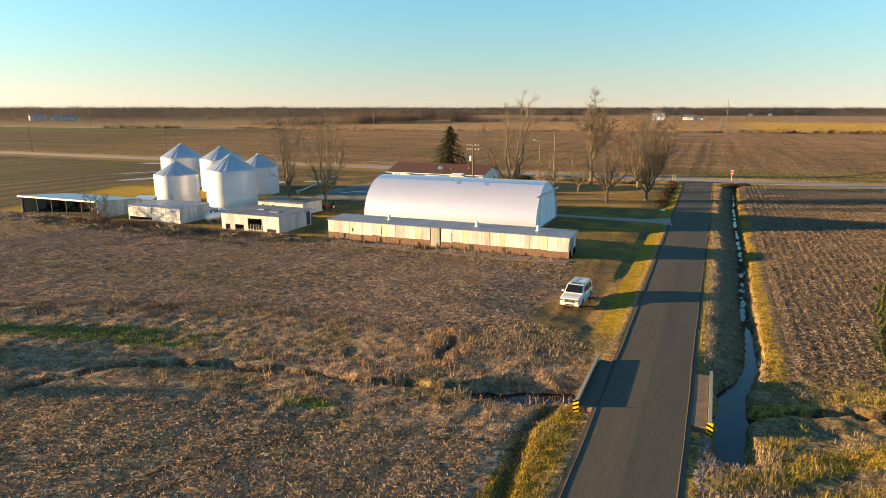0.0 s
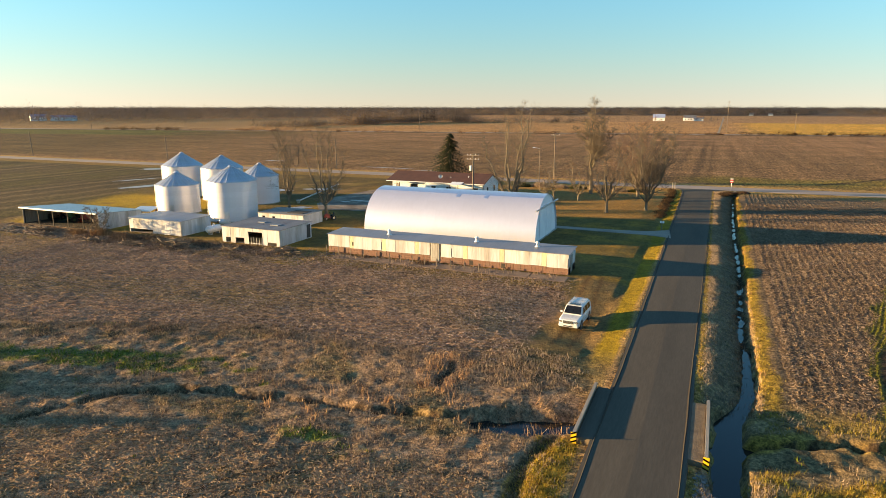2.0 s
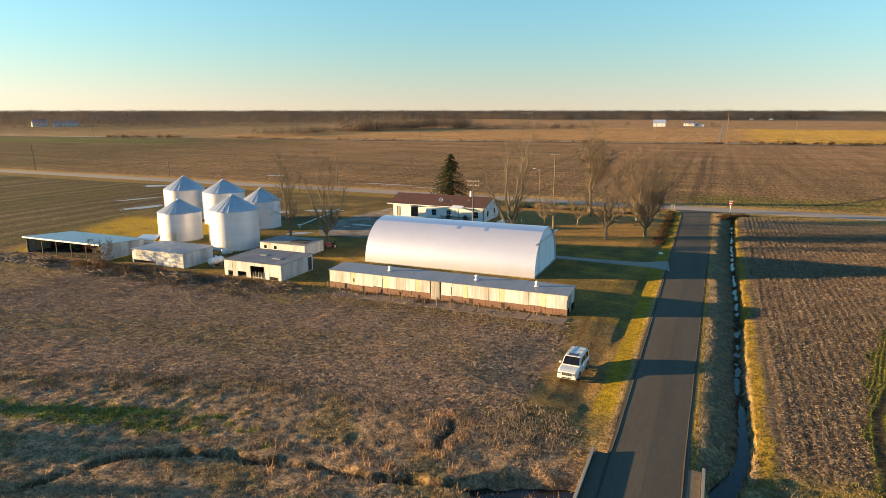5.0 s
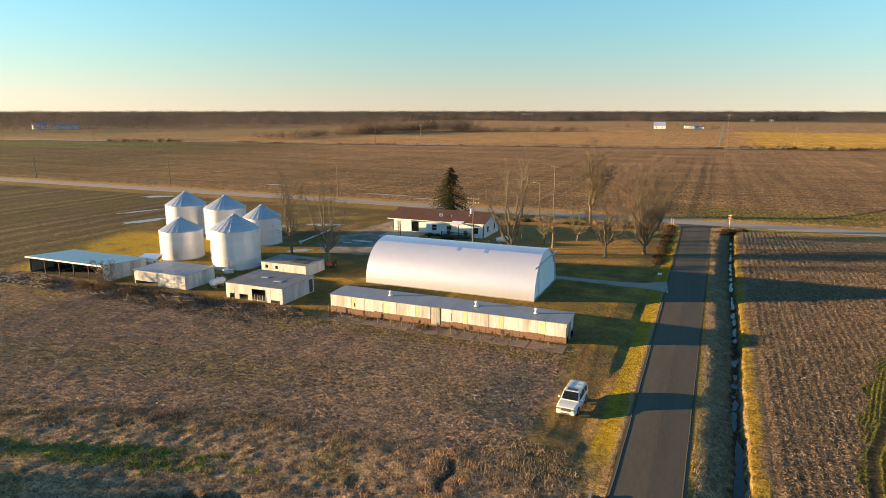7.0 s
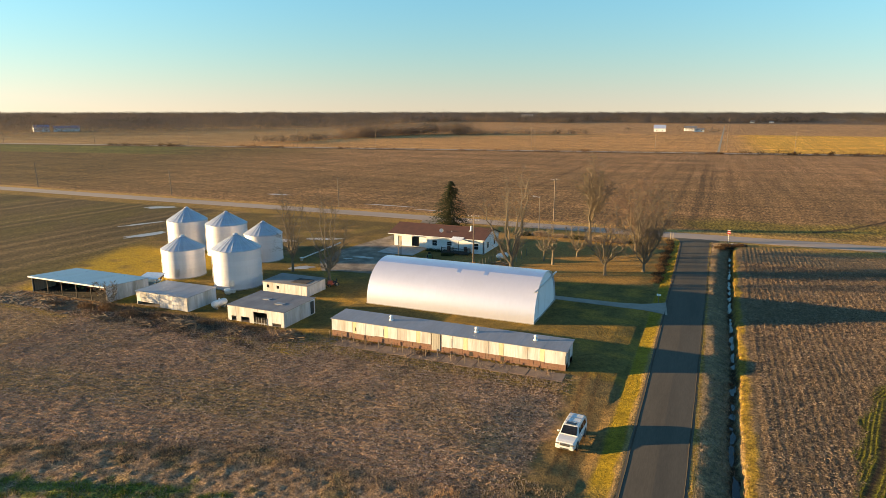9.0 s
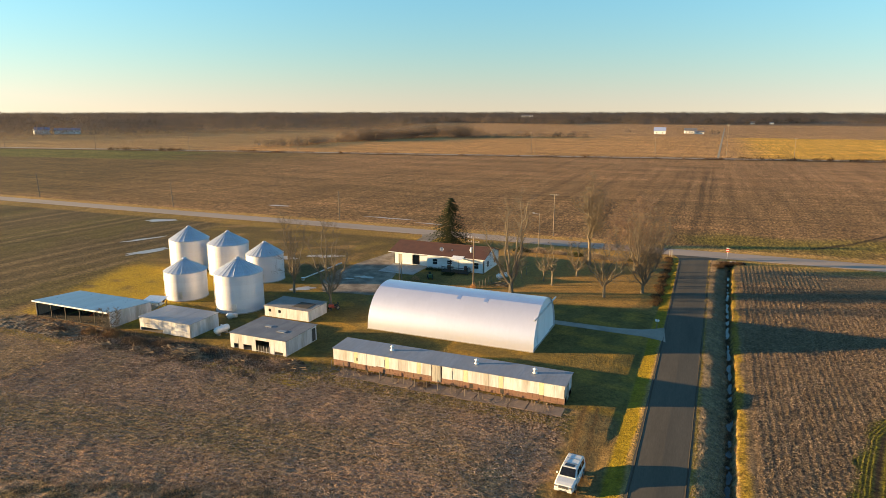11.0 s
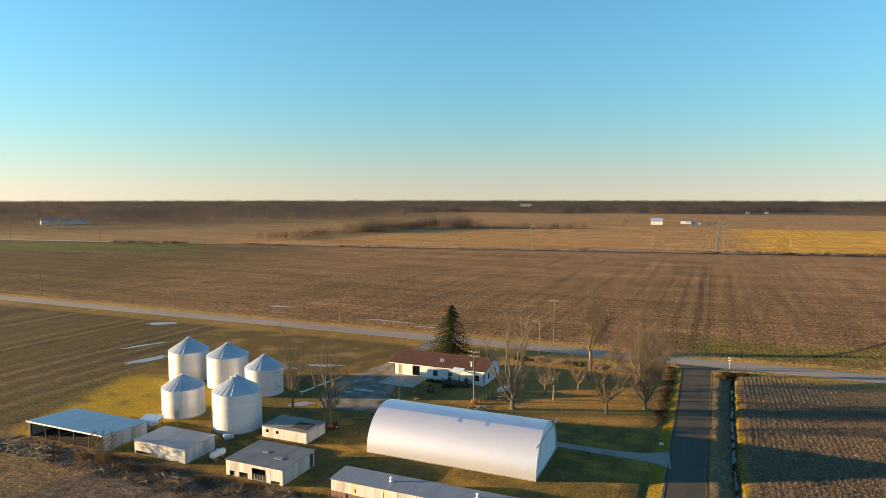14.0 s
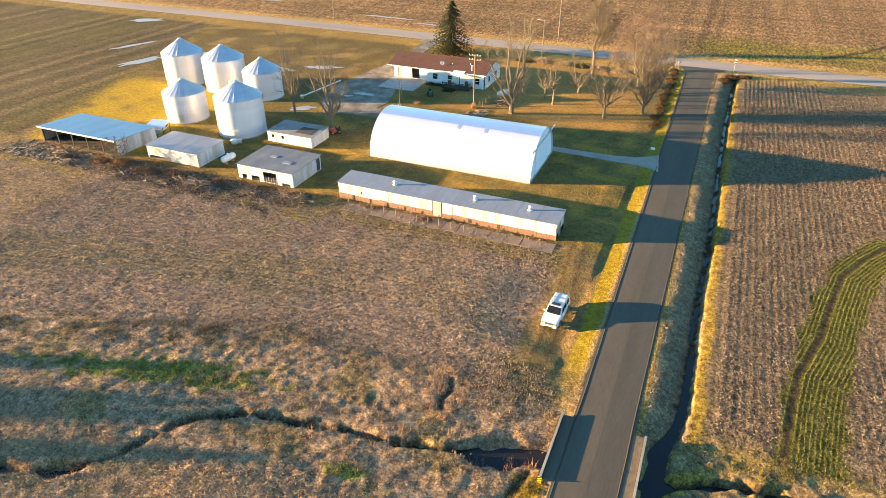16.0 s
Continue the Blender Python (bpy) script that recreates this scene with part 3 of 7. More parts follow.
    lay(west * np.clip(0.5 + 0.9 * np.sin(x * 0.115 + 0.5 * w1 + 0.6), 0, 1) * 0.75, (0.095, 0.095, 0.036))
    rl = np.random.default_rng(77)
    xx = -102.0
    while xx > -230:
        lay(west * smoothstep(1.0, 0.4, np.abs(x - (xx + 0.03 * (y - 100)) + 0.4 * w2)) * rl.uniform(0.3, 0.9), (0.060, 0.050, 0.032))
        xx -= rl.uniform(2.0, 6.0)
        lay(west * smoothstep(1.5, 0.6, np.abs(x - (xx + 0.03 * (y - 100)) + 0.4 * w2)) * rl.uniform(0.1, 0.8), (0.170, 0.145, 0.096))
        xx -= rl.uniform(1.5, 4.5)
    # farmyard lawn
    yard = smoothstep(-110, -104, x + 0.35 * (y - 90)) * smoothstep(-2.6, -3.0, x) * smoothstep(63.0, 65.0, y + 0.8 * w2) * smoothstep(149, 147, y)
    lay(yard, (0.150, 0.129, 0.050), 0)
    lay(yard * smoothstep(-0.2, 0.6, wobble(x, y, 3.2, 27)) * 0.6, (0.105, 0.092, 0.032))
    lay(yard * smoothstep(0.0, 0.9, w2 + 0.5 * w1), (0.25, 0.185, 0.05))
    lay(yard * smoothstep(-46, -40, x) * smoothstep(102, 106, y) * 0.8, (0.31, 0.215, 0.085))
    lay(yard * smoothstep(-74, -80, x) * smoothstep(99, 93, y) * smoothstep(-1.2, -0.2, wobble(x, y, 7, 26)) * 0.9, (0.34, 0.275, 0.035))
    lay(yard * smoothstep(-66, -72, x) * smoothstep(102, 108, y), (0.17, 0.145, 0.055))
    lay(yard * smoothstep(-62, -70, x) * smoothstep(97, 104, y + 2 * w2) * smoothstep(-0.9, 0.0, wobble(x, y, 13, 23)) * 0.85, (0.095, 0.082, 0.040))
    lay(yard * smoothstep(-62, -70, x) * smoothstep(97, 104, y) * smoothstep(0.3, 0.9, wobble(x, y, 9, 24)) * 0.7, (0.25, 0.185, 0.10))
    # mown verge beside the field and both road verges
    lay(smoothstep(-10.5, -9.0, x + 0.6 * w2) * smoothstep(-2, -3, x) * smoothstep(36, 40, y) * smoothstep(66, 63, y), (0.175, 0.142, 0.075), 0)
    lay(smoothstep(-10.5, -9.0, x + 0.6 * w2) * smoothstep(-4.4, -4.8, x) * smoothstep(38, 42, y) * smoothstep(66, 63, y) * smoothstep(0.0, 0.8, wobble(x, y, 4, 25)) * 0.7, (0.215, 0.160, 0.075), 0)
    lay(smoothstep(-4.75, -4.35, x + 0.1 * w2) * smoothstep(-2.4, -2.7, x) * smoothstep(150, 146, y), (0.215, 0.175, 0.085), 0)
    lay(smoothstep(-4.65, -4.3, x + 0.1 * w2) * smoothstep(-2.4, -2.7, x) * smoothstep(150, 146, y) * smoothstep(41, 47, y + w2), (0.250, 0.212, 0.028), 0)
    # corn stubble west of the road, tan grass along the creek, the near stubble
    stub = smoothstep(-8.8, -10.2, x + 0.8 * w2) * smoothstep(64.6, 63.2, y + 0.8 * w2)
    lay(stub, (0.300, 0.228, 0.178), 0.5)
    lay(stub * smoothstep(0.1, 0.8, w1) * 0.5, (0.235, 0.200, 0.115))
    lay(stub * smoothstep(-20, -36, x) * smoothstep(5.0, 2.0, np.abs(y - 48.5 - 0.22 * (x + 30) + 0.8 * w2)) * 0.6, (0.175, 0.17, 0.075))
    lay(stub * smoothstep(0.0, -6.0, y - (64 + 0.14 * (x + 45))) * 0 + stub * smoothstep(-46, -70, x) * smoothstep(58, 63, y), (0.20, 0.17, 0.075))
    lay(smoothstep(59.3, 60.5, y + 0.5 * w2) * smoothstep(64.6, 63.6, y) * smoothstep(-48, -44, x) * smoothstep(-8.6, -10, x), (0.23, 0.185, 0.06), 0)
    lay(smoothstep(57.5, 59.5, y + w2) * smoothstep(65.2, 64.2, y) * smoothstep(-47, -50, x) * smoothstep(-97, -94, x), (0.10, 0.078, 0.055), 0)
    lay(smoothstep(59.0, 60.2, y + 0.8 * w2) * smoothstep(64.6, 63.8, y) * smoothstep(-77, -79, x) * smoothstep(-98, -96, x), (0.22, 0.165, 0.12), 0)
    lay(smoothstep(57.4, 58.6, y + w2) * smoothstep(61.5, 60.5, y + w2) * smoothstep(-47, -44, x) * smoothstep(-38, -41, x) + smoothstep(57.0, 58.2, y + w2) * smoothstep(60.8, 59.4, y + 1.5 * w2) * smoothstep(-57, -54, x) * smoothstep(-46, -49, x), (0.25, 0.20, 0.05), 0)
    lay(smoothstep(54.5, 56, y + 0.8 * w2) * smoothstep(59.2, 57.8, y + w2) * smoothstep(-76, -79, x), (0.25, 0.20, 0.055), 0)
    lay(stub * smoothstep(0.1, 0.9, np.sin(row_line(x, y) * 6.2832 / 0.76)) * 0.5, (0.17, 0.128, 0.098))
    lay(stub * tracks(x, y) * 0.6, (0.17, 0.132, 0.10))
    lay(stub * smoothstep(-74.8, -75.6, x) * smoothstep(43, 45, y) * smoothstep(58, 56, y), (0.235, 0.185, 0.125), 0.2)
    lay(stub * smoothstep(0.5, 0.2, np.abs(x + 75.0)) * smoothstep(43, 45, y) * smoothstep(57, 55, y) * 0.8, (0.09, 0.07, 0.05))
    lay(smoothstep(56.5, 58.5, y + 1.2 * w2) * smoothstep(64.8, 63.6, y) * smoothstep(-77, -74, x) * smoothstep(-44, -47, x) * smoothstep(-0.4, 0.3, wobble(x, y, 5, 29)), (0.10, 0.08, 0.058), 0)
    edge = 39.2 + 0.5 * w2 + np.where(x < -30, (x + 30) * 0.33, 0)
    bank = smoothstep(edge + 1.0, edge - 1.0, y) * smoothstep(-2.9, -4.0, x)
    lay(bank, (0.250, 0.208, 0.168), 0)
    lay(smoothstep(2.2, 0.8, np.abs(y - edge + 1.6) + 0.9 * lump(x, y, 1.1, 47)) * smoothstep(-26, -36, x) * smoothstep(0.0, 0.6, wobble(x, y, 4.5, 48) + 0.35) * 0.8, (0.10, 0.092, 0.05), 0)
    lay(bank * smoothstep(0.25, 0.9, wobble(x, y, 8, 21)) * 0.7, (0.17, 0.15, 0.075))
    lay(smoothstep(1.0, 0.4, np.hypot((x + 8.5) / 5.0, (y - 41) / 5.0)) * smoothstep(-0.5, 0.2, wobble(x, y, 2.0, 49)) * 0.75, (0.115, 0.105, 0.058), 0)
    green = 1.15 * np.exp(-(((x + 39) / 12) ** 2 + ((y - 29.8 - 0.28 * (x + 37)) / 1.8) ** 2)) + np.exp(-(((x + 17) / 3.2) ** 2 + ((y - 26.6) / 0.9) ** 2))
    lay(bank * smoothstep(0.38, 0.85, green + 0.3 * wobble(x, y, 2.2, 22) + 0.35 * lump(x, y, 0.9, 22)) * 0.8, (0.115, 0.17, 0.03))
    south = smoothstep(25.5, 23.0, y - 0.13 * (x + 20) + 0.8 * w2) * smoothstep(-5.6, -6.8, x + 0.5 * w2)
    lay(south, (0.300, 0.240, 0.178), 0.3)
    lay(south * smoothstep(0.0, 0.7, wobble(x, y, 5.0, 50)) * 0.6, (0.215, 0.190, 0.105))
    lay(smoothstep(-5.4, -4.9, x + 0.3 * w2) * smoothstep(-2, -3, x) * smoothstep(33, 31, y), (0.31, 0.225, 0.05), 0)
    lay(smoothstep(0.0, 0.12, np.abs(x) - 2.3) * smoothstep(0.75, 0.5, np.abs(x) - 2.3 + 0.12 * w2) * smoothstep(150, 147, y) * 0.8, (0.30, 0.235, 0.15), 0)
    for xx in (-6.35, -7.75):
        lay(smoothstep(0.32, 0.12, near_line(x, y, [(xx, 45), (xx, 53), (xx - 0.6, 60), (xx - 0.9, 66)])) * 0.75, (0.12, 0.085, 0.045))
    for off in (0.0, 1.5):
        lay(south * smoothstep(0.25, 0.1, near_line(x, y, [(-19.8 + off, 13), (-19.0 + off, 17.1), (-18.2 + off, 20.4), (-16.5 + off, 23)])), (0.10, 0.08, 0.055))
    # east side: ditch bank, golden strip, stubble rows, young wheat
    lay(smoothstep(2.3, 2.8, x) * smoothstep(150, 148, y), (0.25, 0.23, 0.165), 0)
    lay(smoothstep(6.3, 6.6, x + 0.12 * w2) * smoothstep(150, 147, y), (0.25, 0.205, 0.055), 0)
    lay(smoothstep(2.3, 2.5, x) * smoothstep(3.15, 2.95, x + 0.15 * w2) * smoothstep(150, 147, y), (0.33, 0.25, 0.11), 0)
    lay(smoothstep(7.1, 7.6, x + 0.3 * w2) * smoothstep(148, 145, y) * smoothstep(37.5, 42, y - 0.2 * w2), (0.155, 0.134, 0.102), 0.1)
    path = near_line(x, y, PATH)
    lay(smoothstep(0.6, -0.3, near_line(x, y, SOWN) - 2.4 + 0.4 * w2) * smoothstep(38.5, 40.5, y), (0.098, 0.104, 0.034), 0)
    lay(smoothstep(0.28, 0.14, path + 0.04 * w2), (0.045, 0.036, 0.027))
    lay(smoothstep(3.0, 3.6, x) * smoothstep(41, 38, y + 0.8 * w2), (0.18, 0.158, 0.105), 0)
    lay(smoothstep(3.0, 3.6, x) * smoothstep(39, 36, y + 0.8 * w2) * smoothstep(-0.1, 0.6, wobble(x, y, 4.5, 28)) * 0.8, (0.29, 0.225, 0.05), 0)
    # mud of the creek; darker beds of the ditch, gully and roadside crease
    lay(smoothstep(0.45, 0.12, near_line(x, y, CREEK) + 0.3 * wobble(x, y, 1.4, 17) + 0.2 * lump(x, y, 0.8, 18)), (0.095, 0.078, 0.06), 0)
    lay(smoothstep(0.55, 0.25, np.abs(x - np.interp(y, [p[1] for p in DITCH], [p[0] for p in DITCH])) + 0.2 * wobble(x, y, 1.6, 16)) * smoothstep(38, 41, y) * smoothstep(147, 145, y), (0.05, 0.04, 0.028), 0)
    lay(smoothstep(0.35, 0.15, near_line(x, y, GULLY)), (0.09, 0.07, 0.05), 0)
    lay(smoothstep(0.5, 0.2, near_line(x, y, SIDE)), (0.09, 0.075, 0.05), 0)
    # verge of the county road
    lay(smoothstep(141, 144, y) * smoothstep(149.5, 148.6, y) * smoothstep(4, 2, np.abs(x) * 0 + 3), (0.36, 0.26, 0.085), 0)
    lay(smoothstep(155.5, 156.5, y) * smoothstep(161, 159.5, y), (0.38, 0.28, 0.12), 0)
    col = col * np.array([1.10, 0.85, 0.64])
    return col, rows, smoothstep(157, 162, y), np.clip(yard + smoothstep(-10.5, -9.0, x) * smoothstep(-2, -3, x) * smoothstep(40, 44, y) * smoothstep(66, 63, y), 0, 1)


def steps(*runs):
    out = []
    for a, b, s in runs:
        out += list(np.arange(a, b, s))
    out.append(runs[-1][1])
    return np.array(out)


xs = steps((-4500, -1000, 350), (-1000, -300, 35), (-300, -190, 5), (-190, -104, 1.1), (-104, -60, 0.9), (-60, -45, 0.5), (-45, 22, 0.22), (22, 34, 0.3), (34, 60, 1), (60, 300, 15), (300, 4500, 350))
ys = steps((-400, -20, 20), (-20, 8, 2), (8, 62, 0.22), (62, 82, 0.4), (82, 160, 0.8), (160, 200, 1.5), (200, 560, 6), (560, 1000, 20), (1000, 2000, 60), (2000, 4900, 290))
gx, gy = np.meshgrid(xs, ys)
px, py = gx.ravel(), gy.ravel()
nx, ny = len(xs), len(ys)
idx = np.arange(nx * ny).reshape(ny, nx)
quads = np.stack([idx[:-1, :-1], idx[:-1, 1:], idx[1:, 1:], idx[1:, :-1]], -1).reshape(-1, 4)
g_me = raw("ground", np.stack([px, py, land(px, py)], -1), quads, True)
g_col, g_rows, g_drills, g_mown = cover(px, py)
att = g_me.attributes.new("cover", "FLOAT_COLOR", "POINT")
att.data.foreach_set("color", np.concatenate([g_col, np.ones((px.size, 1))], 1).ravel().astype(np.float32))
att = g_me.attributes.new("residue", "FLOAT", "POINT")
att.data.foreach_set("value", g_rows.astype(np.float32))
att = g_me.attributes.new("mown", "FLOAT", "POINT")
att.data.foreach_set("value", g_mown.astype(np.float32))
att = g_me.attributes.new("drills", "FLOAT", "POINT")
att.data.foreach_set("value", g_drills.astype(np.float32))
tagged(held("ground", g_me, M["ground"]), "flat winter farmland with stubble, tan grass and lawn", "ground", kind="structure")


def at_ground(x, y):
    return float(land(np.array([float(x)]), np.array([float(y)]))[0])


# ---- roads, tracks and water ----
def ribbon(name, line, material, label, category="road", lift=0.04, deep=0.25):
    """A slab along a line of (x, y, half width)."""
    verts, faces = [], []
    for i, (x, y, w) in enumerate(line):
        ax, ay = line[max(i - 1, 0)][:2]
        bx, by = line[min(i + 1, len(line) - 1)][:2]
        d = math.hypot(bx - ax, by - ay)
        ox, oy = -(by - ay) / d * w, (bx - ax) / d * w
        for sx, z in ((1.03, -deep), (1, lift - 0.03), (0.0, lift), (-1, lift - 0.03), (-1.03, -deep)):
            verts.append((x + ox * sx, y + oy * sx, z))
    for i in range(len(line) - 1):
        for k in range(4):
            a = i * 5 + k
            faces.append((a, a + 1, a + 6, a + 5))
    me = raw(name, verts, faces)
    bm = bmesh.new()
    bm.from_mesh(me)
    bmesh.ops.recalc_face_normals(bm, faces=bm.faces)
    bm.to_mesh(me)
    bm.free()
    return tagged(held(name, me, material), label, category, kind="structure")


ribbon("road", [(0.05 * math.sin(y * 0.03), y, float(road_half(y)) + 0.02 * math.sin(y * 1.7) * math.sin(y * 0.61)) for y in np.arange(-200, 150.6, 1.5)], M["asphalt"], "narrow worn asphalt farm road with crumbled edges", lift=0.06)
for side in (-1, 1):
    ribbon("road_edge", [(0.05 * math.sin(y * 0.03) + side * (float(road_half(y)) - 0.22 + 0.012 * math.sin(y * 0.9 + side)), y, 0.055 + 0.025 * math.sin(y * 0.37)) for y in np.arange(-100, 146, 1.5)], M["tar"], "dark tarred edge of the farm road", "road", lift=0.068, deep=0.0)
ribbon("county_road", [(x, 152.8 + 0.15 * math.sin(x * 0.05), 3.3) for x in range(-900, 901, 10)], M["chip_road"], "pale chip-sealed county road", lift=0.05)
ribbon("highway", [(x, 467 + 0.17 * x, 4.2) for x in range(-2500, 1501, 50)], M["chip_road"], "grey two-lane highway between fields", lift=0.05)
ribbon("farm_track", [(-20.0, 93.0, 0.8), (-18.6, 92.9, 0.9), (-14, 92.8, 0.95), (-9, 92.7, 1.1), (-5.5, 93.0, 1.5), (-3.4, 93.3, 2.5), (-2.4, 93.4, 3.2)], M["track"], "grey gravel track to the barn doors", "track", lift=0.07)
ribbon("driveway", [(-63.6, 150.2, 3.2), (-63.2, 146, 2.0), (-62.6, 138, 1.7), (-62, 128, 1.9), (-61.5, 118, 4.0), (-60.5, 110, 6.0), (-58.5, 101, 6.5), (-57, 94, 3.4)], M["yard_gravel"], "wide grey gravel yard drive", "driveway", lift=0.06)
ribbon("drive_branch", [(-57, 96.5, 2.2), (-52, 97.0, 2.2), (-46, 97.5, 1.8), (-40, 98.5, 0.8)], M["yard_gravel"], "gravel branch of the yard drive", "driveway", lift=0.055)


def sheet(name, x0, x1, y0, y1, z, label):
    me = raw(name, [(x0, y0, z), (x1, y0, z), (x1, y1, z), (x0, y1, z)], [(0, 1, 2, 3)])
    return tagged(held(name, me, M["water"]), label, "water", kind="structure")


sheet("creek_water", -70, 40, 8, 46, -1.0, "dark still water of a narrow creek")
sheet("ditch_water", 4.9, 7.6, 46, 147.5, -0.99, "thin dark water in a roadside ditch")


def puddle(x, y, a, b, turn, seed, lift=0.02):
    r = np.random.default_rng(seed)
    bm = bmesh.new()
    ph = r.uniform(0, 6.28, 4)
    vs = []
    for k in range(28):
        t = k / 28 * 6.283
        s = 1 + 0.25 * math.sin(2 * t + ph[0]) + 0.18 * math.sin(5 * t + ph[1]) + 0.1 * math.sin(9 * t + ph[2])
        vs.append(bm.verts.new((a * s * math.cos(t), b * s * math.sin(t), 0)))
    bm.faces.new(vs)
    ob = part("puddle", bm, M["puddle"])
    ob.matrix_basis = pose(x, y, at_ground(x, y) + lift, 0, 0, turn)
    tagged(ob, "shallow meltwater puddle on the field", "puddle", "puddles in the west field", "structure")


for k, (x, y, a, b, tn) in enumerate([(-146.5, 139.5, 5.0, 1.6, 30), (-128.5, 116.5, 5.5, 0.8, 65), (-116.0, 106.5, 6.0, 1.3, 72), (-108.5, 116, 4.0, 1.2, 60), (-84, 112, 3.2, 2.2, 20), (-76, 118, 4.0, 1.2, 30), (-65.0, 93.8, 2.4, 1.0, 25), (-133, 177.5, 5.0, 0.8, 5), (-86.5, 169, 7.0, 0.7, 0), (-70, 165, 5, 0.6, 0)]):
    puddle(x, y, a, b, tn, 40 + k)

puddle(-58.5, 105.2, 1.7, 0.8, 10, 61, 0.09)
puddle(-60.8, 103.0, 1.0, 0.4, 30, 62, 0.09)

# ---- round-roofed barn ----
def barn():
    x0, x1, yc, half, top = -43.3, -18.1, 85.35, 6.05, 5.85
    b = thing("barn", x0, yc, 0, 0, "big white round-roofed steel barn with closed ends", "barn")
    length = x1 - x0

    def arch(t, grow=0.0):
        # t from 0 (south foot) to pi (north foot); slightly flattened crown
        return (-math.cos(t) * (half + grow), math.sin(t) ** 0.92 * (top + grow) if 0 < t < math.pi else 0.0)

    bays, rows = 14, [0.0, 0.30, 0.62, 0.88, 1.22, 1.48, 1.76, 2.14, 2.52, 2.84, math.pi]
    r = random.Random(3)
    for i in range(bays):
        for j in range(len(rows) - 1):
            a, c = rows[j], rows[j + 1]
            xa, xb = i * length / bays, (i + 1) * length / bays + 0.03
            lift = 0.0015 * ((i + j) % 2) + r.uniform(0, 0.001)
            verts, faces = [], []
            n = 12
            for k in range(n + 1):
                t = a + (c - a) * k / n
                for g in (lift, lift - 0.03):
                    y, z = arch(t, g)
                    for x in (xa, xb):
                        verts.append((x, y, z))
            for k in range(n):
                o = 4 * k
                faces += [(o, o + 1, o + 5, o + 4), (o + 2, o + 6, o + 7, o + 3), (o, o + 4, o + 6, o + 2), (o + 1, o + 3, o + 7, o + 5)]
            faces += [(0, 2, 3, 1), (4 * n, 4 * n + 1, 4 * n + 3, 4 * n + 2)]
            me = raw("roof_sheet", verts, faces, False)
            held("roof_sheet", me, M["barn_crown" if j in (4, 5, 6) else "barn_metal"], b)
    for xa in (12.9, 17.0):
        verts, faces = [], []
        for k in range(5):
            y, z = arch(1.07 + 0.04 * k, 0.018)
            y2, z2 = arch(1.07 + 0.04 * k, -0.01)
            verts += [(xa, y, z), (xa + 0.55, y, z), (xa, y2, z2), (xa + 0.55, y2, z2)]
        for k in range(4):
            o = 4 * k
            faces += [(o, o + 1, o + 5, o + 4), (o + 2, o + 6, o + 7, o + 3), (o, o + 4, o + 6, o + 2), (o + 1, o + 3, o + 7, o + 5)]
        faces += [(0, 2, 3, 1), (16, 17, 19, 18)]
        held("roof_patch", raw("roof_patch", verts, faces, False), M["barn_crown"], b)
    outline = [arch(math.pi * k / 30, -0.06) for k in range(31)]
    for x, nm in ((0.12, "end_wall"), (length - 0.30, "end_wall")):
        bm = bmesh.new()
        lo = [bm.verts.new((x, y, max(z, 0))) for y, z in outline]
        hi = [bm.verts.new((x + 0.12, y, max(z, 0))) for y, z in outline]
        bm.faces.new(lo)
        bm.faces.new(hi[::-1])
        for k in range(len(outline)):
            bm.faces.new((lo[k], hi[k], hi[(k + 1) % 31], lo[(k + 1) % 31]))
        bmesh.ops.recalc_face_normals(bm, faces=bm.faces)
        part(nm, bm, M["barn_end"], b)
    x = length - 0.18
    for y0, y1 in ((-3.3, -0.05), (0.05, 3.3)):
        d = part("sliding_door", block(x + 0.02, x + 0.10, y0, y1, 0.1, 4.1, 0.01), M["barn_end"], b, "white sheet-metal sliding door")
        for k in range(5):
            y = y0 + (k + 0.5) * (y1 - y0) / 5
            part("rib", block(x + 0.10, x + 0.115, y - 0.03, y + 0.03, 0.15, 4.05), M["barn_end"], d)
    part("door_track", block(x + 0.02, x + 0.22, -5.6, 6.6, 4.2, 4.38, 0.02), M["galv"], b, "long steel door track")
    part("foundation", block(-0.05, length + 0.05, -half - 0.1, half + 0.1, -0.3, 0.08), M["concrete"], b)


M["barn_end"] = surface("white_end_sheet", (0.80, 0.79, 0.79), (0.72, 0.70, 0.69), 0.6, 0.0, 0.5, 5.0, (1, 1, 0.2), 0.4, 0.0, 0.02, grain=0.15)
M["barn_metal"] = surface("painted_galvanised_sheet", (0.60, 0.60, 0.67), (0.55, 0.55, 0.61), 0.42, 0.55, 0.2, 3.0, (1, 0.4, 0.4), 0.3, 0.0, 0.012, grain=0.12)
# shinier crown sheets; their bluish base colour carries some reflected sky
M["barn_crown"] = surface("sky_tinted_crown_sheet", (0.72, 0.79, 0.86), (0.66, 0.73, 0.80), 0.42, 0.95, 0.3, 4.0, (1, 0.4, 0.4), 0.4, 0.0, 0.02, grain=0.12)
barn()


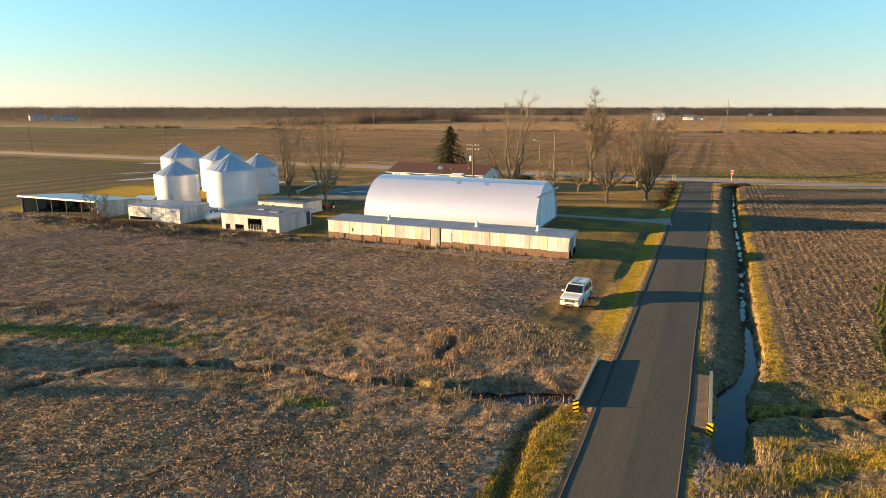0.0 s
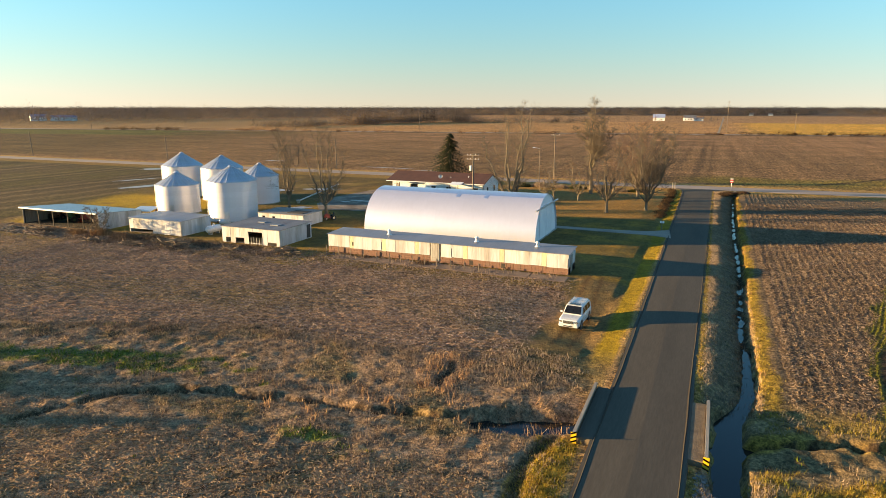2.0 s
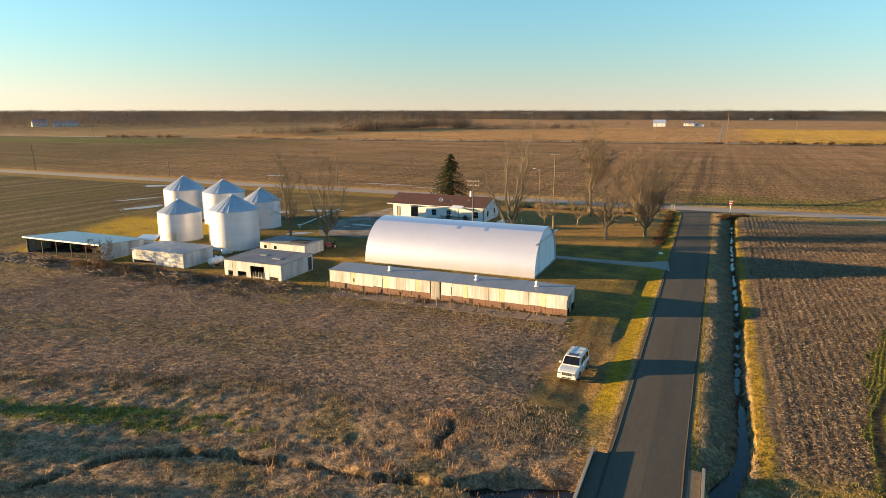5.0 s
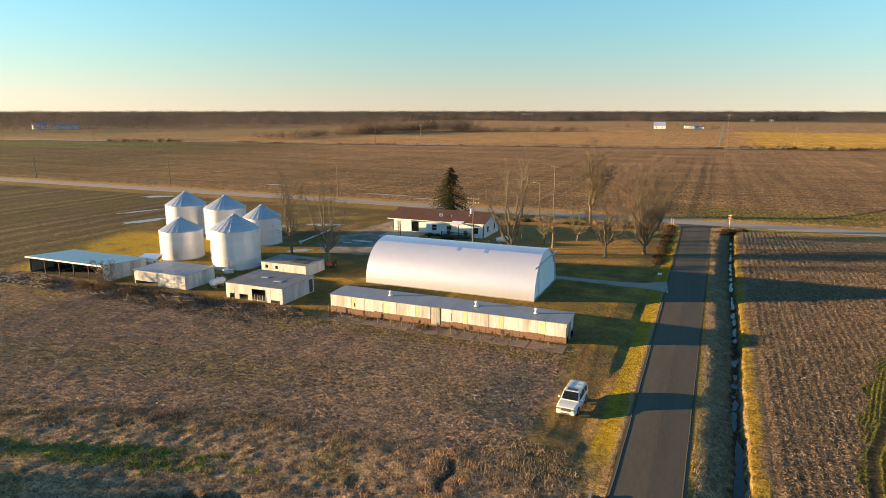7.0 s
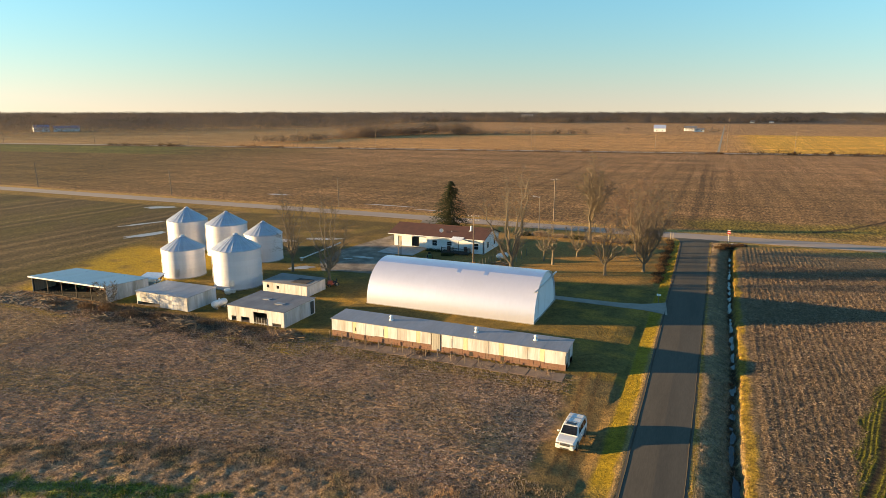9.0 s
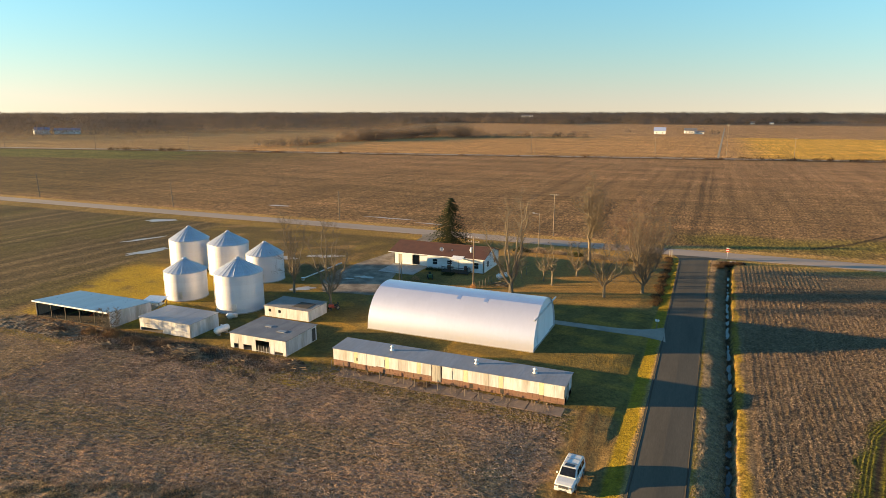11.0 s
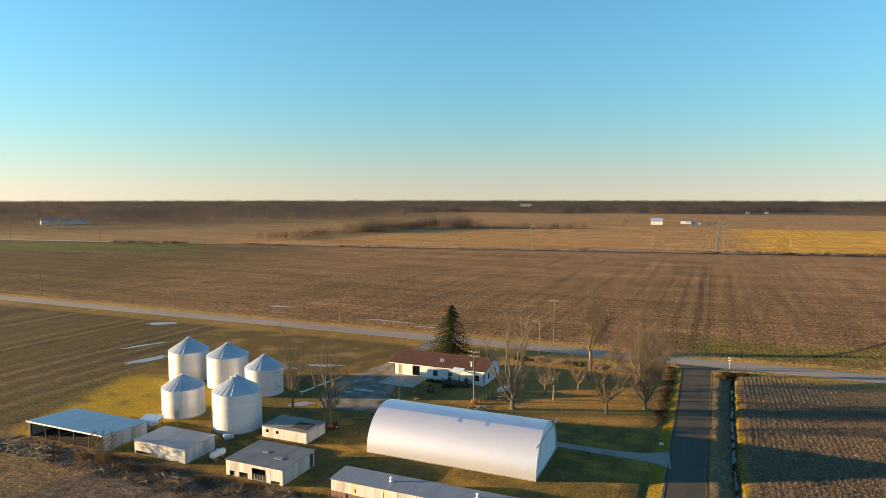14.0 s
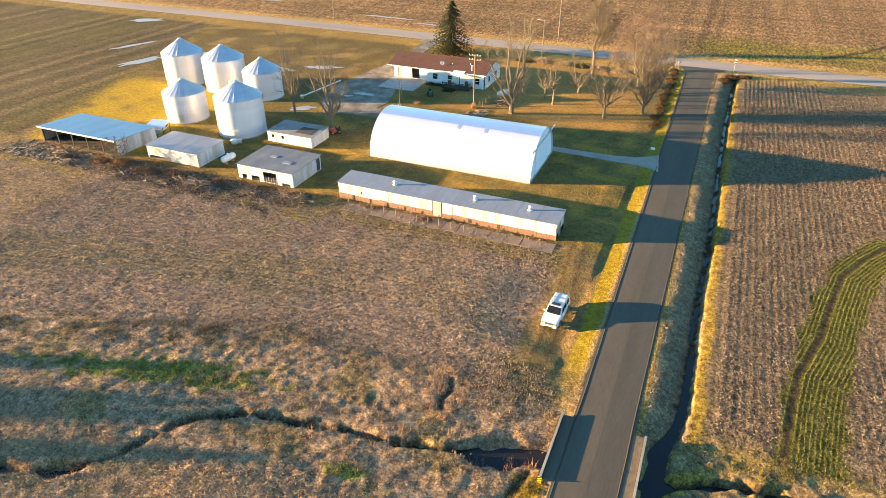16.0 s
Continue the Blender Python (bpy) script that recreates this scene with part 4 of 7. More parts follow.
# ---- long low poultry shed ----
def long_shed():
    x0, x1, y0, y1 = -40.4, -10.8, 65.4, 68.9
    s = thing("long_shed", x0, y0, 0, 0, "long low white metal-clad shed on a red block footing", "shed")
    ln, dp = x1 - x0, y1 - y0
    r = random.Random(5)
    hf, hb = 2.30, 2.46
    sill = 0.75
    # block footing, two courses that can be told apart
    for c in range(3):
        bm = bmesh.new()
        x = 0.0
        while x < ln - 0.05:
            w = min(r.choice((0.4, 0.4, 0.8)), ln - x)
            block(x + 0.008, x + w - 0.008, -0.02 + r.uniform(-0.015, 0.015), 0.2, 0.01 + c * 0.245, (c + 1) * 0.245, 0, bm)
            x += w
        tagged(part("block_course", bm, M["block"], s), "red clay blocks", kind="stuff")
    part("footing", block(0, ln, 0.06, dp, -0.2, 0.74), M["brick_dirt"], s)
    # cladding sheets along the front
    x, k = 0.0, 0
    strips = [3.0, 7.4, 11.7, 17.7, 22.0, 26.7]
    edges = [0.0]
    for q in strips + [ln]:
        a = edges[-1]
        n = max(2, round((q - a) / 1.25))
        edges += [a + (q - a) * m / n for m in range(1, n + 1)]
        if q != ln:
            edges.append(q + 0.55)
    plan = {k for k in range(len(edges) - 1) if edges[k] in strips}
    door = min(range(len(edges) - 1), key=lambda k: abs((edges[k] + edges[k + 1]) / 2 - 14.0))
    for k in range(len(edges) - 1):
        a, c = edges[k], edges[k + 1]
        if k == door:
            d = part("plank_door", block(a + 0.1, c - 0.12, -0.05, 0.03, 0.15, hf - 0.08, 0.01), M["old_boards"], s, "grey weathered plank door")
            for q in range(5):
                xx = a + 0.14 + q * (c - a - 0.3) / 5
                part("plank", block(xx, xx + (c - a - 0.4) / 5, -0.075, -0.05, 0.17, hf - 0.1), M["old_boards"], d)
            continue
        low = sill + r.uniform(-0.06, 0.05)
        mat_k = M["yellow_sheet"] if k in plan else M["white_sheet"]
        if k == 2:
            part("wall_sheet", block(a + 0.01, a + 0.35, -0.04, 0.02, low, hf - 0.03), mat_k, s)
            part("wall_sheet", block(a + 0.85, c - 0.01, -0.04, 0.02, low, hf - 0.03), mat_k, s)
            part("wall_sheet", block(a + 0.35, a + 0.85, -0.04, 0.02, 1.5, hf - 0.03), mat_k, s)
            part("wall_sheet", block(a + 0.35, a + 0.85, -0.04, 0.02, low, 1.05), mat_k, s)
            # dark panel paints the shade inside the hatch
            part("hatch", block(a + 0.35, a + 0.85, 0.06, 0.10, 1.05, 1.5), M["dark_wood_shade"], s)
            continue
        part("wall_sheet", block(a + 0.008, c - 0.008, -0.04 - 0.012 * (k % 2), 0.02, low, hf - 0.03, 0.004), mat_k, s)
        if k in (5, 13, 25):
            # dark strip laid on the sheet as the shade of a gap
            part("gap", block(c - 0.09, c - 0.03, -0.06, -0.04, low + 0.1, hf - 0.5), M["dark_wood_shade"], s)
        if k in (16, 19):
            # dark panel over the blocks painted as a shaded hole
            part("hole", block(a + 0.2, a + 0.62, -0.035, 0.0, 0.08, 0.62), M["dark_wood_shade"], s, "dark panel painted as the shade of a hole in the footing")
    part("back_wall", block(0, ln, dp - 0.08, dp, 0.74, hb - 0.05), M["white_sheet"], s)
    for xx in (0.0, ln - 0.08):
        part("end_wall", end_panel(xx, 0.02, dp - 0.08, hf - 0.04, hb - 0.06), M["white_sheet"], s)
    part("end_door", block(ln, ln + 0.05, 0.9, 1.8, 0.1, 1.95, 0.01), M["old_boards"], s, "grey plank end door")
    # roof of lapped sheets
    n = 22
    for k in range(n):
        a, c = -0.12 + k * (ln + 0.24) / n, -0.12 + (k + 1) * (ln + 0.24) / n + 0.04
        part("roof_sheet", slope_sheet(a, c, -0.22, dp + 0.15, hf, hb, 0.035, 0.006 * (k % 2)), M["tin_roof"], s)
    for xx in (7.4, 18.6, 25.7):
        v = part("roof_vent", rod((xx, 1.9, 2.42), (xx, 1.9, 2.86), 0.17, 0.15, 12), M["galv"], s, "white metal roof vent")
        part("cap", rod((xx, 1.9, 2.86), (xx, 1.9, 3.02), 0.27, 0.05, 12), M["white_paint"], v)
        part("collar", rod((xx, 1.9, 2.40), (xx, 1.9, 2.50), 0.3, 0.2, 12), M["white_paint"], v)
    return s


def end_panel(x, y0, y1, h0, h1, thick=0.08):
    bm = bmesh.new()
    o = [(y0, 0.0), (y1, 0.0), (y1, h1), (y0, h0)]
    a = [bm.verts.new((x, y, z)) for y, z in o]
    b = [bm.verts.new((x + thick, y, z)) for y, z in o]
    bm.faces.new(a)
    bm.faces.new(b[::-1])
    for i in range(4):
        bm.faces.new((a[i], b[i], b[(i + 1) % 4], a[(i + 1) % 4]))
    bmesh.ops.recalc_face_normals(bm, faces=bm.faces)
    return bm


def slope_sheet(x0, x1, y0, y1, z0, z1, thick=0.04, lift=0.0):
    """A roof sheet that rises from y0 to y1."""
    bm = bmesh.new()
    v = [bm.verts.new(p) for p in ((x0, y0, z0 + lift), (x1, y0, z0 + lift), (x1, y1, z1 + lift), (x0, y1, z1 + lift),
                                   (x0, y0, z0 + lift - thick), (x1, y0, z0 + lift - thick), (x1, y1, z1 + lift - thick), (x0, y1, z1 + lift - thick))]
    for f in ((0, 1, 2, 3), (7, 6, 5, 4), (0, 4, 5, 1), (1, 5, 6, 2), (2, 6, 7, 3), (3, 7, 4, 0)):
        bm.faces.new([v[i] for i in f])
    return bm


long_shed()


# ---- small sheds ----
def lean_shed(name, x0, x1, y0, y1, hf, hb, wall, roof, label, openings=(), sheets=10, raised=0.0):
    """A flat-roofed shed: front wall of sheets with openings (start, end, bottom, top), closed sides and back."""
    s = thing(name, x0, y0, 0, 0, label, "shed")
    ln, dp = x1 - x0, y1 - y0
    r = random.Random(int(-x0 * 10))
    cuts = sorted({0.0, ln, *[o[0] for o in openings], *[o[1] for o in openings]})
    for a, c in zip(cuts, cuts[1:]):
        hole = [o for o in openings if o[0] <= a + 1e-6 and o[1] >= c - 1e-6]
        n = max(1, round((c - a) / (ln / sheets)))
        for k in range(n):
            p, q = a + k * (c - a) / n, a + (k + 1) * (c - a) / n
            jut = r.uniform(0, 0.025)
            spans = [(raised + r.uniform(-0.04, 0.06) * (raised > 0), hf - 0.04)]
            if hole:
                spans = [(lo, hi) for lo, hi in ((0.0, hole[0][2]), (hole[0][3], hf - 0.04)) if hi - lo > 0.05]
            for lo, hi in spans:
                part("wall_sheet", block(p + 0.006, q - 0.006, -0.03 - jut, 0.03, lo, hi, 0.004), wall, s)
    nb = max(2, round(dp / (ln / sheets)))
    for side, xx in (("west", -0.02), ("east", ln - 0.03)):
        for k in range(nb):
            a, c = 0.03 + k * (dp - 0.05) / nb, 0.03 + (k + 1) * (dp - 0.05) / nb
            ha, hc = hf + (hb - hf) * a / dp - 0.05, hf + (hb - hf) * c / dp - 0.05
            part("wall_sheet", end_panel(xx + r.uniform(0, 0.02), a + 0.006, c - 0.006, ha, hc, 0.05), wall, s)
    part("back_wall", block(0, ln, dp - 0.05, dp, 0, hb - 0.05), wall, s)
    part("floor_slab", block(0.04, ln - 0.04, 0.05, dp - 0.06, -0.2, 0.03), M["brick_dirt"], s)
    n = max(3, round(ln / 1.1))
    for k in range(n):
        a, c = -0.15 + k * (ln + 0.3) / n, -0.15 + (k + 1) * (ln + 0.3) / n + 0.03
        part("roof_sheet", slope_sheet(a, c, -0.2, dp + 0.15, hf, hb, 0.04, 0.006 * (k % 2)), roof, s)
    for xx in (0.1, ln - 0.2):
        part("corner_post", block(xx, xx + 0.1, 0.03, 0.13, 0, hf - 0.05), M["old_boards"], s)
    return s


s2 = lean_shed("plank_shed", -73.9, -64.3, 65.7, 71.4, 2.1, 2.18, M["white_sheet"], M["tin_roof"], "whitewashed plank shed with gaps under its front boards", [(0.15, 4.4, 0.0, 0.55)], 14, 0.05)
s4 = lean_shed("tool_shed", -56.8, -47.6, 65.3, 72.3, 2.15, 2.22, M["white_sheet"], M["felt_roof"], "white metal shed with a dark doorway and grey flat roof", [(0.6, 1.4, 0.0, 0.7), (2.2, 3.6, 0.0, 0.75), (4.3, 6.5, 0.0, 1.65), (7.3, 8.7, 0.0, 0.45)], 12)
part("hatch_cover", block(3.0, 4.1, 3.6, 4.3, 2.17, 2.27, 0.02), M["tin_roof"], s4)
part("hatch_cover", block(5.9, 7.2, 2.4, 3.2, 2.16, 2.26, 0.02), M["tin_roof"], s4)
part("field_gate", block(4.3, 6.5, -0.1, -0.06, 0.15, 0.2), M["galv"], s4)
for k in range(6):
    part("gate_bar", block(4.3 + k * 0.43, 4.34 + k * 0.43, -0.1, -0.06, 0.0, 0.95), M["galv"], s4)
# dark panel on the wall painted as a shaded doorway
part("end_doorway", block(9.2, 9.25, 5.9, 6.7, 0.1, 1.9), M["dark_wood_shade"], s4)
s3 = lean_shed("block_shed", -61.3, -53.1, 78.4, 83.4, 1.72, 1.8, M["white_sheet"], M["old_roof"], "low whitewashed shed with two small windows and patched roof", [(0.75, 1.25, 0.75, 1.25), (2.6, 3.1, 0.75, 1.25)], 8)
for xx in (0.75, 2.6):
    w = part("window", block(xx, xx + 0.5, 0.0, 0.02, 0.75, 1.25), M["glass"], s3)
    part("frame", block(xx - 0.05, xx + 0.55, -0.05, -0.03, 0.68, 0.75), M["white_paint"], w)
part("roof_patch", block(4.6, 7.4, 0.9, 3.4, 1.76, 1.81), M["dark_wood_shade"], s3)
part("side_wall_board", block(8.2, 8.24, 0.1, 4.9, 0.05, 1.68), M["white_sheet"], s3)


def open_shed():
    x0, x1, y0, y1 = -94.4, -78.4, 64.3, 72.0
    s = thing("open_shed", x0, y0, 0, 0, "open-fronted implement shed with a metal roof tinted by painted sky reflection", "shed")
    ln, dp, hf, hb = x1 - x0, y1 - y0, 2.6, 2.0
    n = 16
    for k in range(n):
        a, c = -0.2 + k * (ln + 0.4) / n, -0.2 + (k + 1) * (ln + 0.4) / n + 0.03
        part("roof_sheet", slope_sheet(a, c, -0.4, dp + 0.3, hf, hb, 0.04, 0.006 * (k % 2)), M["sky_tin"], s)
    part("fascia", block(-0.2, ln + 0.2, -0.44, -0.40, hf - 0.2, hf + 0.02), M["white_paint"], s, "white fascia board")
    for k in range(6):
        xx = 0.1 + k * (ln - 0.3) / 5
        part("post", block(xx, xx + 0.11, 0.1, 0.21, -0.2, hf - 0.1), M["dark_wood_shade"], s)
        part("rafter", slope_sheet(xx + 0.02, xx + 0.12, 0, dp, hf - 0.06, hb - 0.06, 0.16), M["dark_wood_shade"], s)
    # back wall, ceiling and floor near-black: indoor shade put into the colour
    part("back_wall", block(0, ln, dp - 0.06, dp, 0, hb - 0.08), M["dark_wood_shade"], s)
    part("ceiling_boards", slope_sheet(0.0, ln, 0.05, dp, hf - 0.30, hb - 0.24, 0.03), M["dark_wood_shade"], s)
    part("inner_floor", block(0, ln, 0.1, dp - 0.1, -0.1, 0.06), M["dark_wood_shade"], s)
    for k in range(7):
        a, c = k * dp / 7, (k + 1) * dp / 7
        part("wall_sheet", end_panel(ln - 0.02 + 0.012 * (k % 2), a + 0.005, c - 0.005, hf + (hb - hf) * a / dp - 0.06, hf + (hb - hf) * c / dp - 0.06, 0.04), M["white_sheet"], s)
        part("wall_sheet", end_panel(-0.02, a + 0.005, c - 0.005, hf + (hb - hf) * a / dp - 0.06, hf + (hb - hf) * c / dp - 0.06, 0.04), M["old_boards"], s)
    return s


open_shed()


# ---- grain bins ----
def grain_bin(x, y, dia, eave, apex, seed):
    b = thing("grain_bin", x, y, 0, seed * 37, "round corrugated galvanised grain bin with a ribbed conical roof", "grain bin", "cluster of grain bins")
    rad = dia / 2
    n = max(5, round(eave / 0.81))
    hh = eave / n
    sides = 64
    me = None
    verts, faces = [], []
    prof = [(rad + 0.018 * (k % 2), hh * k / 8) for k in range(9)]
    for rr, z in prof:
        for k in range(sides):
            t = k / sides * 6.28319
            verts.append((rr * math.cos(t), rr * math.sin(t), z))
    for j in range(8):
        for k in range(sides):
            a, c = j * sides + k, j * sides + (k + 1) % sides
            faces.append((a, c, c + sides, a + sides))
    ring = raw("wall_ring", verts, faces, True)
    for k in range(n):
        held("wall_ring", ring, M["bin_wall"], b).location = (0, 0, k * hh)
    for k in range(1, n):
        bm = bmesh.new()
        part("ring_seam", torus(rad + 0.022, 0.008, k * hh, 48), M["galv"], b)
    m = 26
    over = 0.12
    slope_len = math.hypot(rad + over - 0.35, apex - eave)
    wd = 6.28319 / m
    r_in = 0.35
    z_of = lambda rr: apex - (apex - eave) * (rr - r_in) / (rad - r_in)
    verts, faces = [], []
    for rr in (r_in, rad + over):
        for t, up in ((-wd / 2, 0.055), (-wd / 2 + 0.05 * wd, 0.0), (wd / 2 - 0.05 * wd, 0.0), (wd / 2, 0.055)):
            verts.append((rr * math.cos(t), rr * math.sin(t), z_of(rr) + up))
    verts += [(v[0], v[1], v[2] - 0.03) for v in verts[:8]]
    for k in range(3):
        faces += [(k, k + 4, k + 5, k + 1), (k + 8, k + 9, k + 13, k + 12), (k + 4, k + 12, k + 13, k + 5)]
    panel = raw("roof_panel", verts, faces)
    for k in range(m):
        held("roof_panel", panel, M["bin_roof"], b).rotation_euler = (0, 0, k * wd)
    part("roof_cap", rod((0, 0, apex - 0.02), (0, 0, apex + 0.16), 0.48, 0.30, 18), M["galv"], b)
    part("cap_lid", rod((0, 0, apex + 0.16), (0, 0, apex + 0.24), 0.36, 0.12, 18), M["galv"], b)
    part("base_ring", rod((0, 0, -0.1), (0, 0, 0.12), rad + 0.15, rad + 0.12, 48), M["concrete"], b)
    # ladder, door and a roof ladder
    th = radians(215 - seed * 37)
    ca, sa = math.cos(th), math.sin(th)
    for off in (-0.2, 0.2):
        px, py = ca * (rad + 0.16) - sa * off, sa * (rad + 0.16) + ca * off
        part("ladder_rail", rod((px, py, 0.6), (px, py, eave), 0.022, 0.022, 6), M["galv"], b)
    for k in range(int(eave / 0.36)):
        z = 0.8 + k * 0.36
        if z < eave:
            part("rung", rod((ca * (rad + 0.16) + sa * 0.2, sa * (rad + 0.16) - ca * 0.2, z), (ca * (rad + 0.16) - sa * 0.2, sa * (rad + 0.16) + ca * 0.2, z), 0.014, 0.014, 5), M["galv"], b)
    th = radians(295 - seed * 37)
    bm = block(rad - 0.05, rad + 0.07, -0.4, 0.4, 0.5, 1.7, 0.02)
    bm.transform(Matrix.Rotation(th, 4, "Z"))
    part("bin_door", bm, M["galv"], b)
    return b


def torus(rad, tube, z, n=48):
    verts, faces = [], []
    bm = bmesh.new()
    rings = []
    for k in range(n):
        t = k / n * 6.28319
        rings.append([bm.verts.new(((rad + tube * math.cos(u)) * math.cos(t), (rad + tube * math.cos(u)) * math.sin(t), z + tube * math.sin(u))) for u in (0, 1.57, 3.14, 4.71)])
    for k in range(n):
        a, c = rings[k], rings[(k + 1) % n]
        for j in range(4):
            bm.faces.new((a[j], c[j], c[(j + 1) % 4], a[(j + 1) % 4]))
    bmesh.ops.recalc_face_normals(bm, faces=bm.faces)
    return bm


BINS = [(-95.5, 98.4, 7.66, 6.18, 8.49), (-85.57, 98.47, 7.76, 6.08, 8.21), (-80.73, 82.03, 6.89, 4.82, 6.71), (-67.68, 80.32, 7.54, 6.22, 8.30), (-75.59, 97.06, 6.88, 5.09, 7.14)]
for k, v in enumerate(BINS):
    grain_bin(*v, k)


# ---- farmhouse ----
def house():
    x0, x1, y0, y1 = -58.8, -38.3, 116.8, 126.2
    h = thing("farmhouse", x0, y0, 0, 0, "low white ranch farmhouse with a brown-red shingle roof", "house")
    ln, dp, ev, rd = x1 - x0, y1 - y0, 2.95, 4.4
    step = 8.2
    wall = M["siding"]
    front = [(step, ln, 0.0), (0.0, step, 1.4)]
    windows = {(9.6, 10.6), (13.0, 14.0), (17.9, 18.9)}
    holes = [(9.5, 10.5, 0.95, 2.05), (12.7, 13.7, 1.25, 2.0), (14.6, 15.5, 0.25, 2.2), (18.4, 19.4, 0.85, 2.05)]
    cuts = sorted({step, ln, *[v for o in holes for v in o[:2]]})
    for a, c in zip(cuts, cuts[1:]):
        o = [q for q in holes if q[0] == a]
        for lo, hi in ([(0.0, ev)] if not o else [(0.0, o[0][2]), (o[0][3], ev)]):
            part("wall", block(a, c, 0.0, 0.15, lo, hi), wall, h)
    cuts2 = [(0.0, 1.0, None), (1.0, 1.9, (0.1, 2.1)), (1.9, 4.2, None), (4.2, 5.9, (0.1, 2.15)), (5.9, step, None)]
    for a, c, o in cuts2:
        for lo, hi in ([(0.0, ev)] if not o else [(0.0, o[0]), (o[1], ev)]):
            part("wall", block(a, c, 1.4, 1.55, lo, hi), wall, h)
    part("door", block(1.0, 1.9, 1.46, 1.5, 0.1, 2.1), M["old_boards"], h, "brown side door")
    # dark sheet behind the opening paints the garage's inner shade
    part("open_garage", block(4.2, 5.9, 1.9, 1.95, 0.1, 2.15), M["dark_wood_shade"], h)
    part("wall", block(step, step + 0.15, 0.15, 1.4, 0, ev), wall, h)
    for hole in holes:
        a, c, lo, hi = hole
        if lo < 0.5:
            part("front_door", block(a, c, 0.06, 0.1, lo, hi), M["white_paint"], h, "white front door")
            continue
        w = part("window", block(a, c, 0.05, 0.08, lo, hi), M["glass"], h, "dark window with white frame")
        for f in (block(a - 0.08, c + 0.08, -0.03, 0.0, hi, hi + 0.1), block(a - 0.08, c + 0.08, -0.05, 0.0, lo - 0.1, lo), block(a, c, 0.02, 0.05, (lo + hi) / 2 - 0.02, (lo + hi) / 2 + 0.02)):
            part("frame", f, M["white_paint"], w)
    for xx in (0.0, ln - 0.15):
        bm = bmesh.new()
        start = 1.4 if xx == 0 else 0.0
        o = [(start, 0), (dp, 0), (dp, ev), (dp / 2 + 0.2, rd - 0.08), (start, ev)]
        a = [bm.verts.new((xx, y, z)) for y, z in o]
        b = [bm.verts.new((xx + 0.15, y, z)) for y, z in o]
        bm.faces.new(a)
        bm.faces.new(b[::-1])
        for i in range(5):
            bm.faces.new((a[i], b[i], b[(i + 1) % 5], a[(i + 1) % 5]))
        bmesh.ops.recalc_face_normals(bm, faces=bm.faces)
        part("gable_wall", bm, wall, h)
    for ya, lo in ((2.2, 0.9), (6.3, 0.9)):
        w = part("window", block(ln, ln + 0.02, ya, ya + 0.8, lo, lo + 1.15), M["glass"], h)
        part("frame", block(ln, ln + 0.05, ya - 0.08, ya + 0.88, lo + 1.15, lo + 1.25), M["white_paint"], w)
    part("wall", block(0, ln, dp - 0.15, dp, 0, ev), wall, h)
    n = 14
    for k in range(n):
        a, c = -0.35 + k * (ln + 0.7) / n, -0.35 + (k + 1) * (ln + 0.7) / n
        front_y = -0.45
        part("roof_slope", slope_sheet(a, c, front_y, dp / 2 + 0.2, ev - 0.05, rd, 0.09, 0.004 * (k % 2)), M["shingle"], h)
        part("roof_slope", slope_sheet(a, c, dp + 0.45, dp / 2 + 0.2, ev - 0.05, rd, 0.09, 0.004 * (k % 2)), M["shingle"], h)
    part("ridge_cap", block(-0.35, ln + 0.35, dp / 2 + 0.05, dp / 2 + 0.35, rd - 0.02, rd + 0.04), M["shingle"], h)
    part("gutter", block(-0.35, ln + 0.35, -0.55, -0.46, ev - 0.18, ev - 0.06), M["white_paint"], h, "white gutter")
    d = part("satellite_dish", bowl(0.42, 0.12), M["white_paint"], h, "white satellite dish")
    d.matrix_basis = pose(10.9, 1.4, 3.85, 65, 0, 20)
    part("dish_arm", rod((0, 0, -0.35), (0, 0, 0.05), 0.03, 0.03, 6), M["galv"], d)
    for xx, yy, zz in ((12.9, 2.1, 3.5), (16.5, 2.7, 3.7)):
        part("vent_pipe", rod((xx, yy, zz - 0.1), (xx, yy, zz + 0.35), 0.06, 0.06, 8), M["white_paint"], h)
    # porch with rails and steps
    p = part("porch", block(12.4, 18.0, -2.4, -0.02, 0.15, 0.32, 0.01), M["dark_wood_shade"], h, "dark wooden front porch")
    for xx in (12.45, 14.3, 16.1, 17.9):
        part("post", block(xx, xx + 0.1, -2.36, -2.26, 0.0, 1.4 if xx < 14 or xx > 17 else 2.75), M["dark_wood_shade"], p)
    part("rail", block(12.45, 17.95, -2.34, -2.28, 1.18, 1.28), M["dark_wood_shade"], p)
    for k in range(26):
        part("baluster", block(12.58 + k * 0.21, 12.63 + k * 0.21, -2.33, -2.29, 0.3, 1.2), M["dark_wood_shade"], p)
    for k, (xx, zz) in enumerate(((13.0, 0.9), (13.7, 0.7), (16.6, 1.0), (17.3, 0.75))):
        part("porch_box", block(xx, xx + 0.5, -0.75, -0.2, 0.32, 0.32 + zz, 0.03), M["old_boards" if k % 2 else "rust"], p, "old box standing on the porch")
    part("porch_roof", slope_sheet(14.0, 16.4, -1.6, 0.2, ev - 0.2, ev + 0.15, 0.08), M["white_paint"], h)
    part("foundation", block(0.05, ln - 0.05, 0.05, dp - 0.05, -0.2, 0.05), M["concrete"], h)
    return h


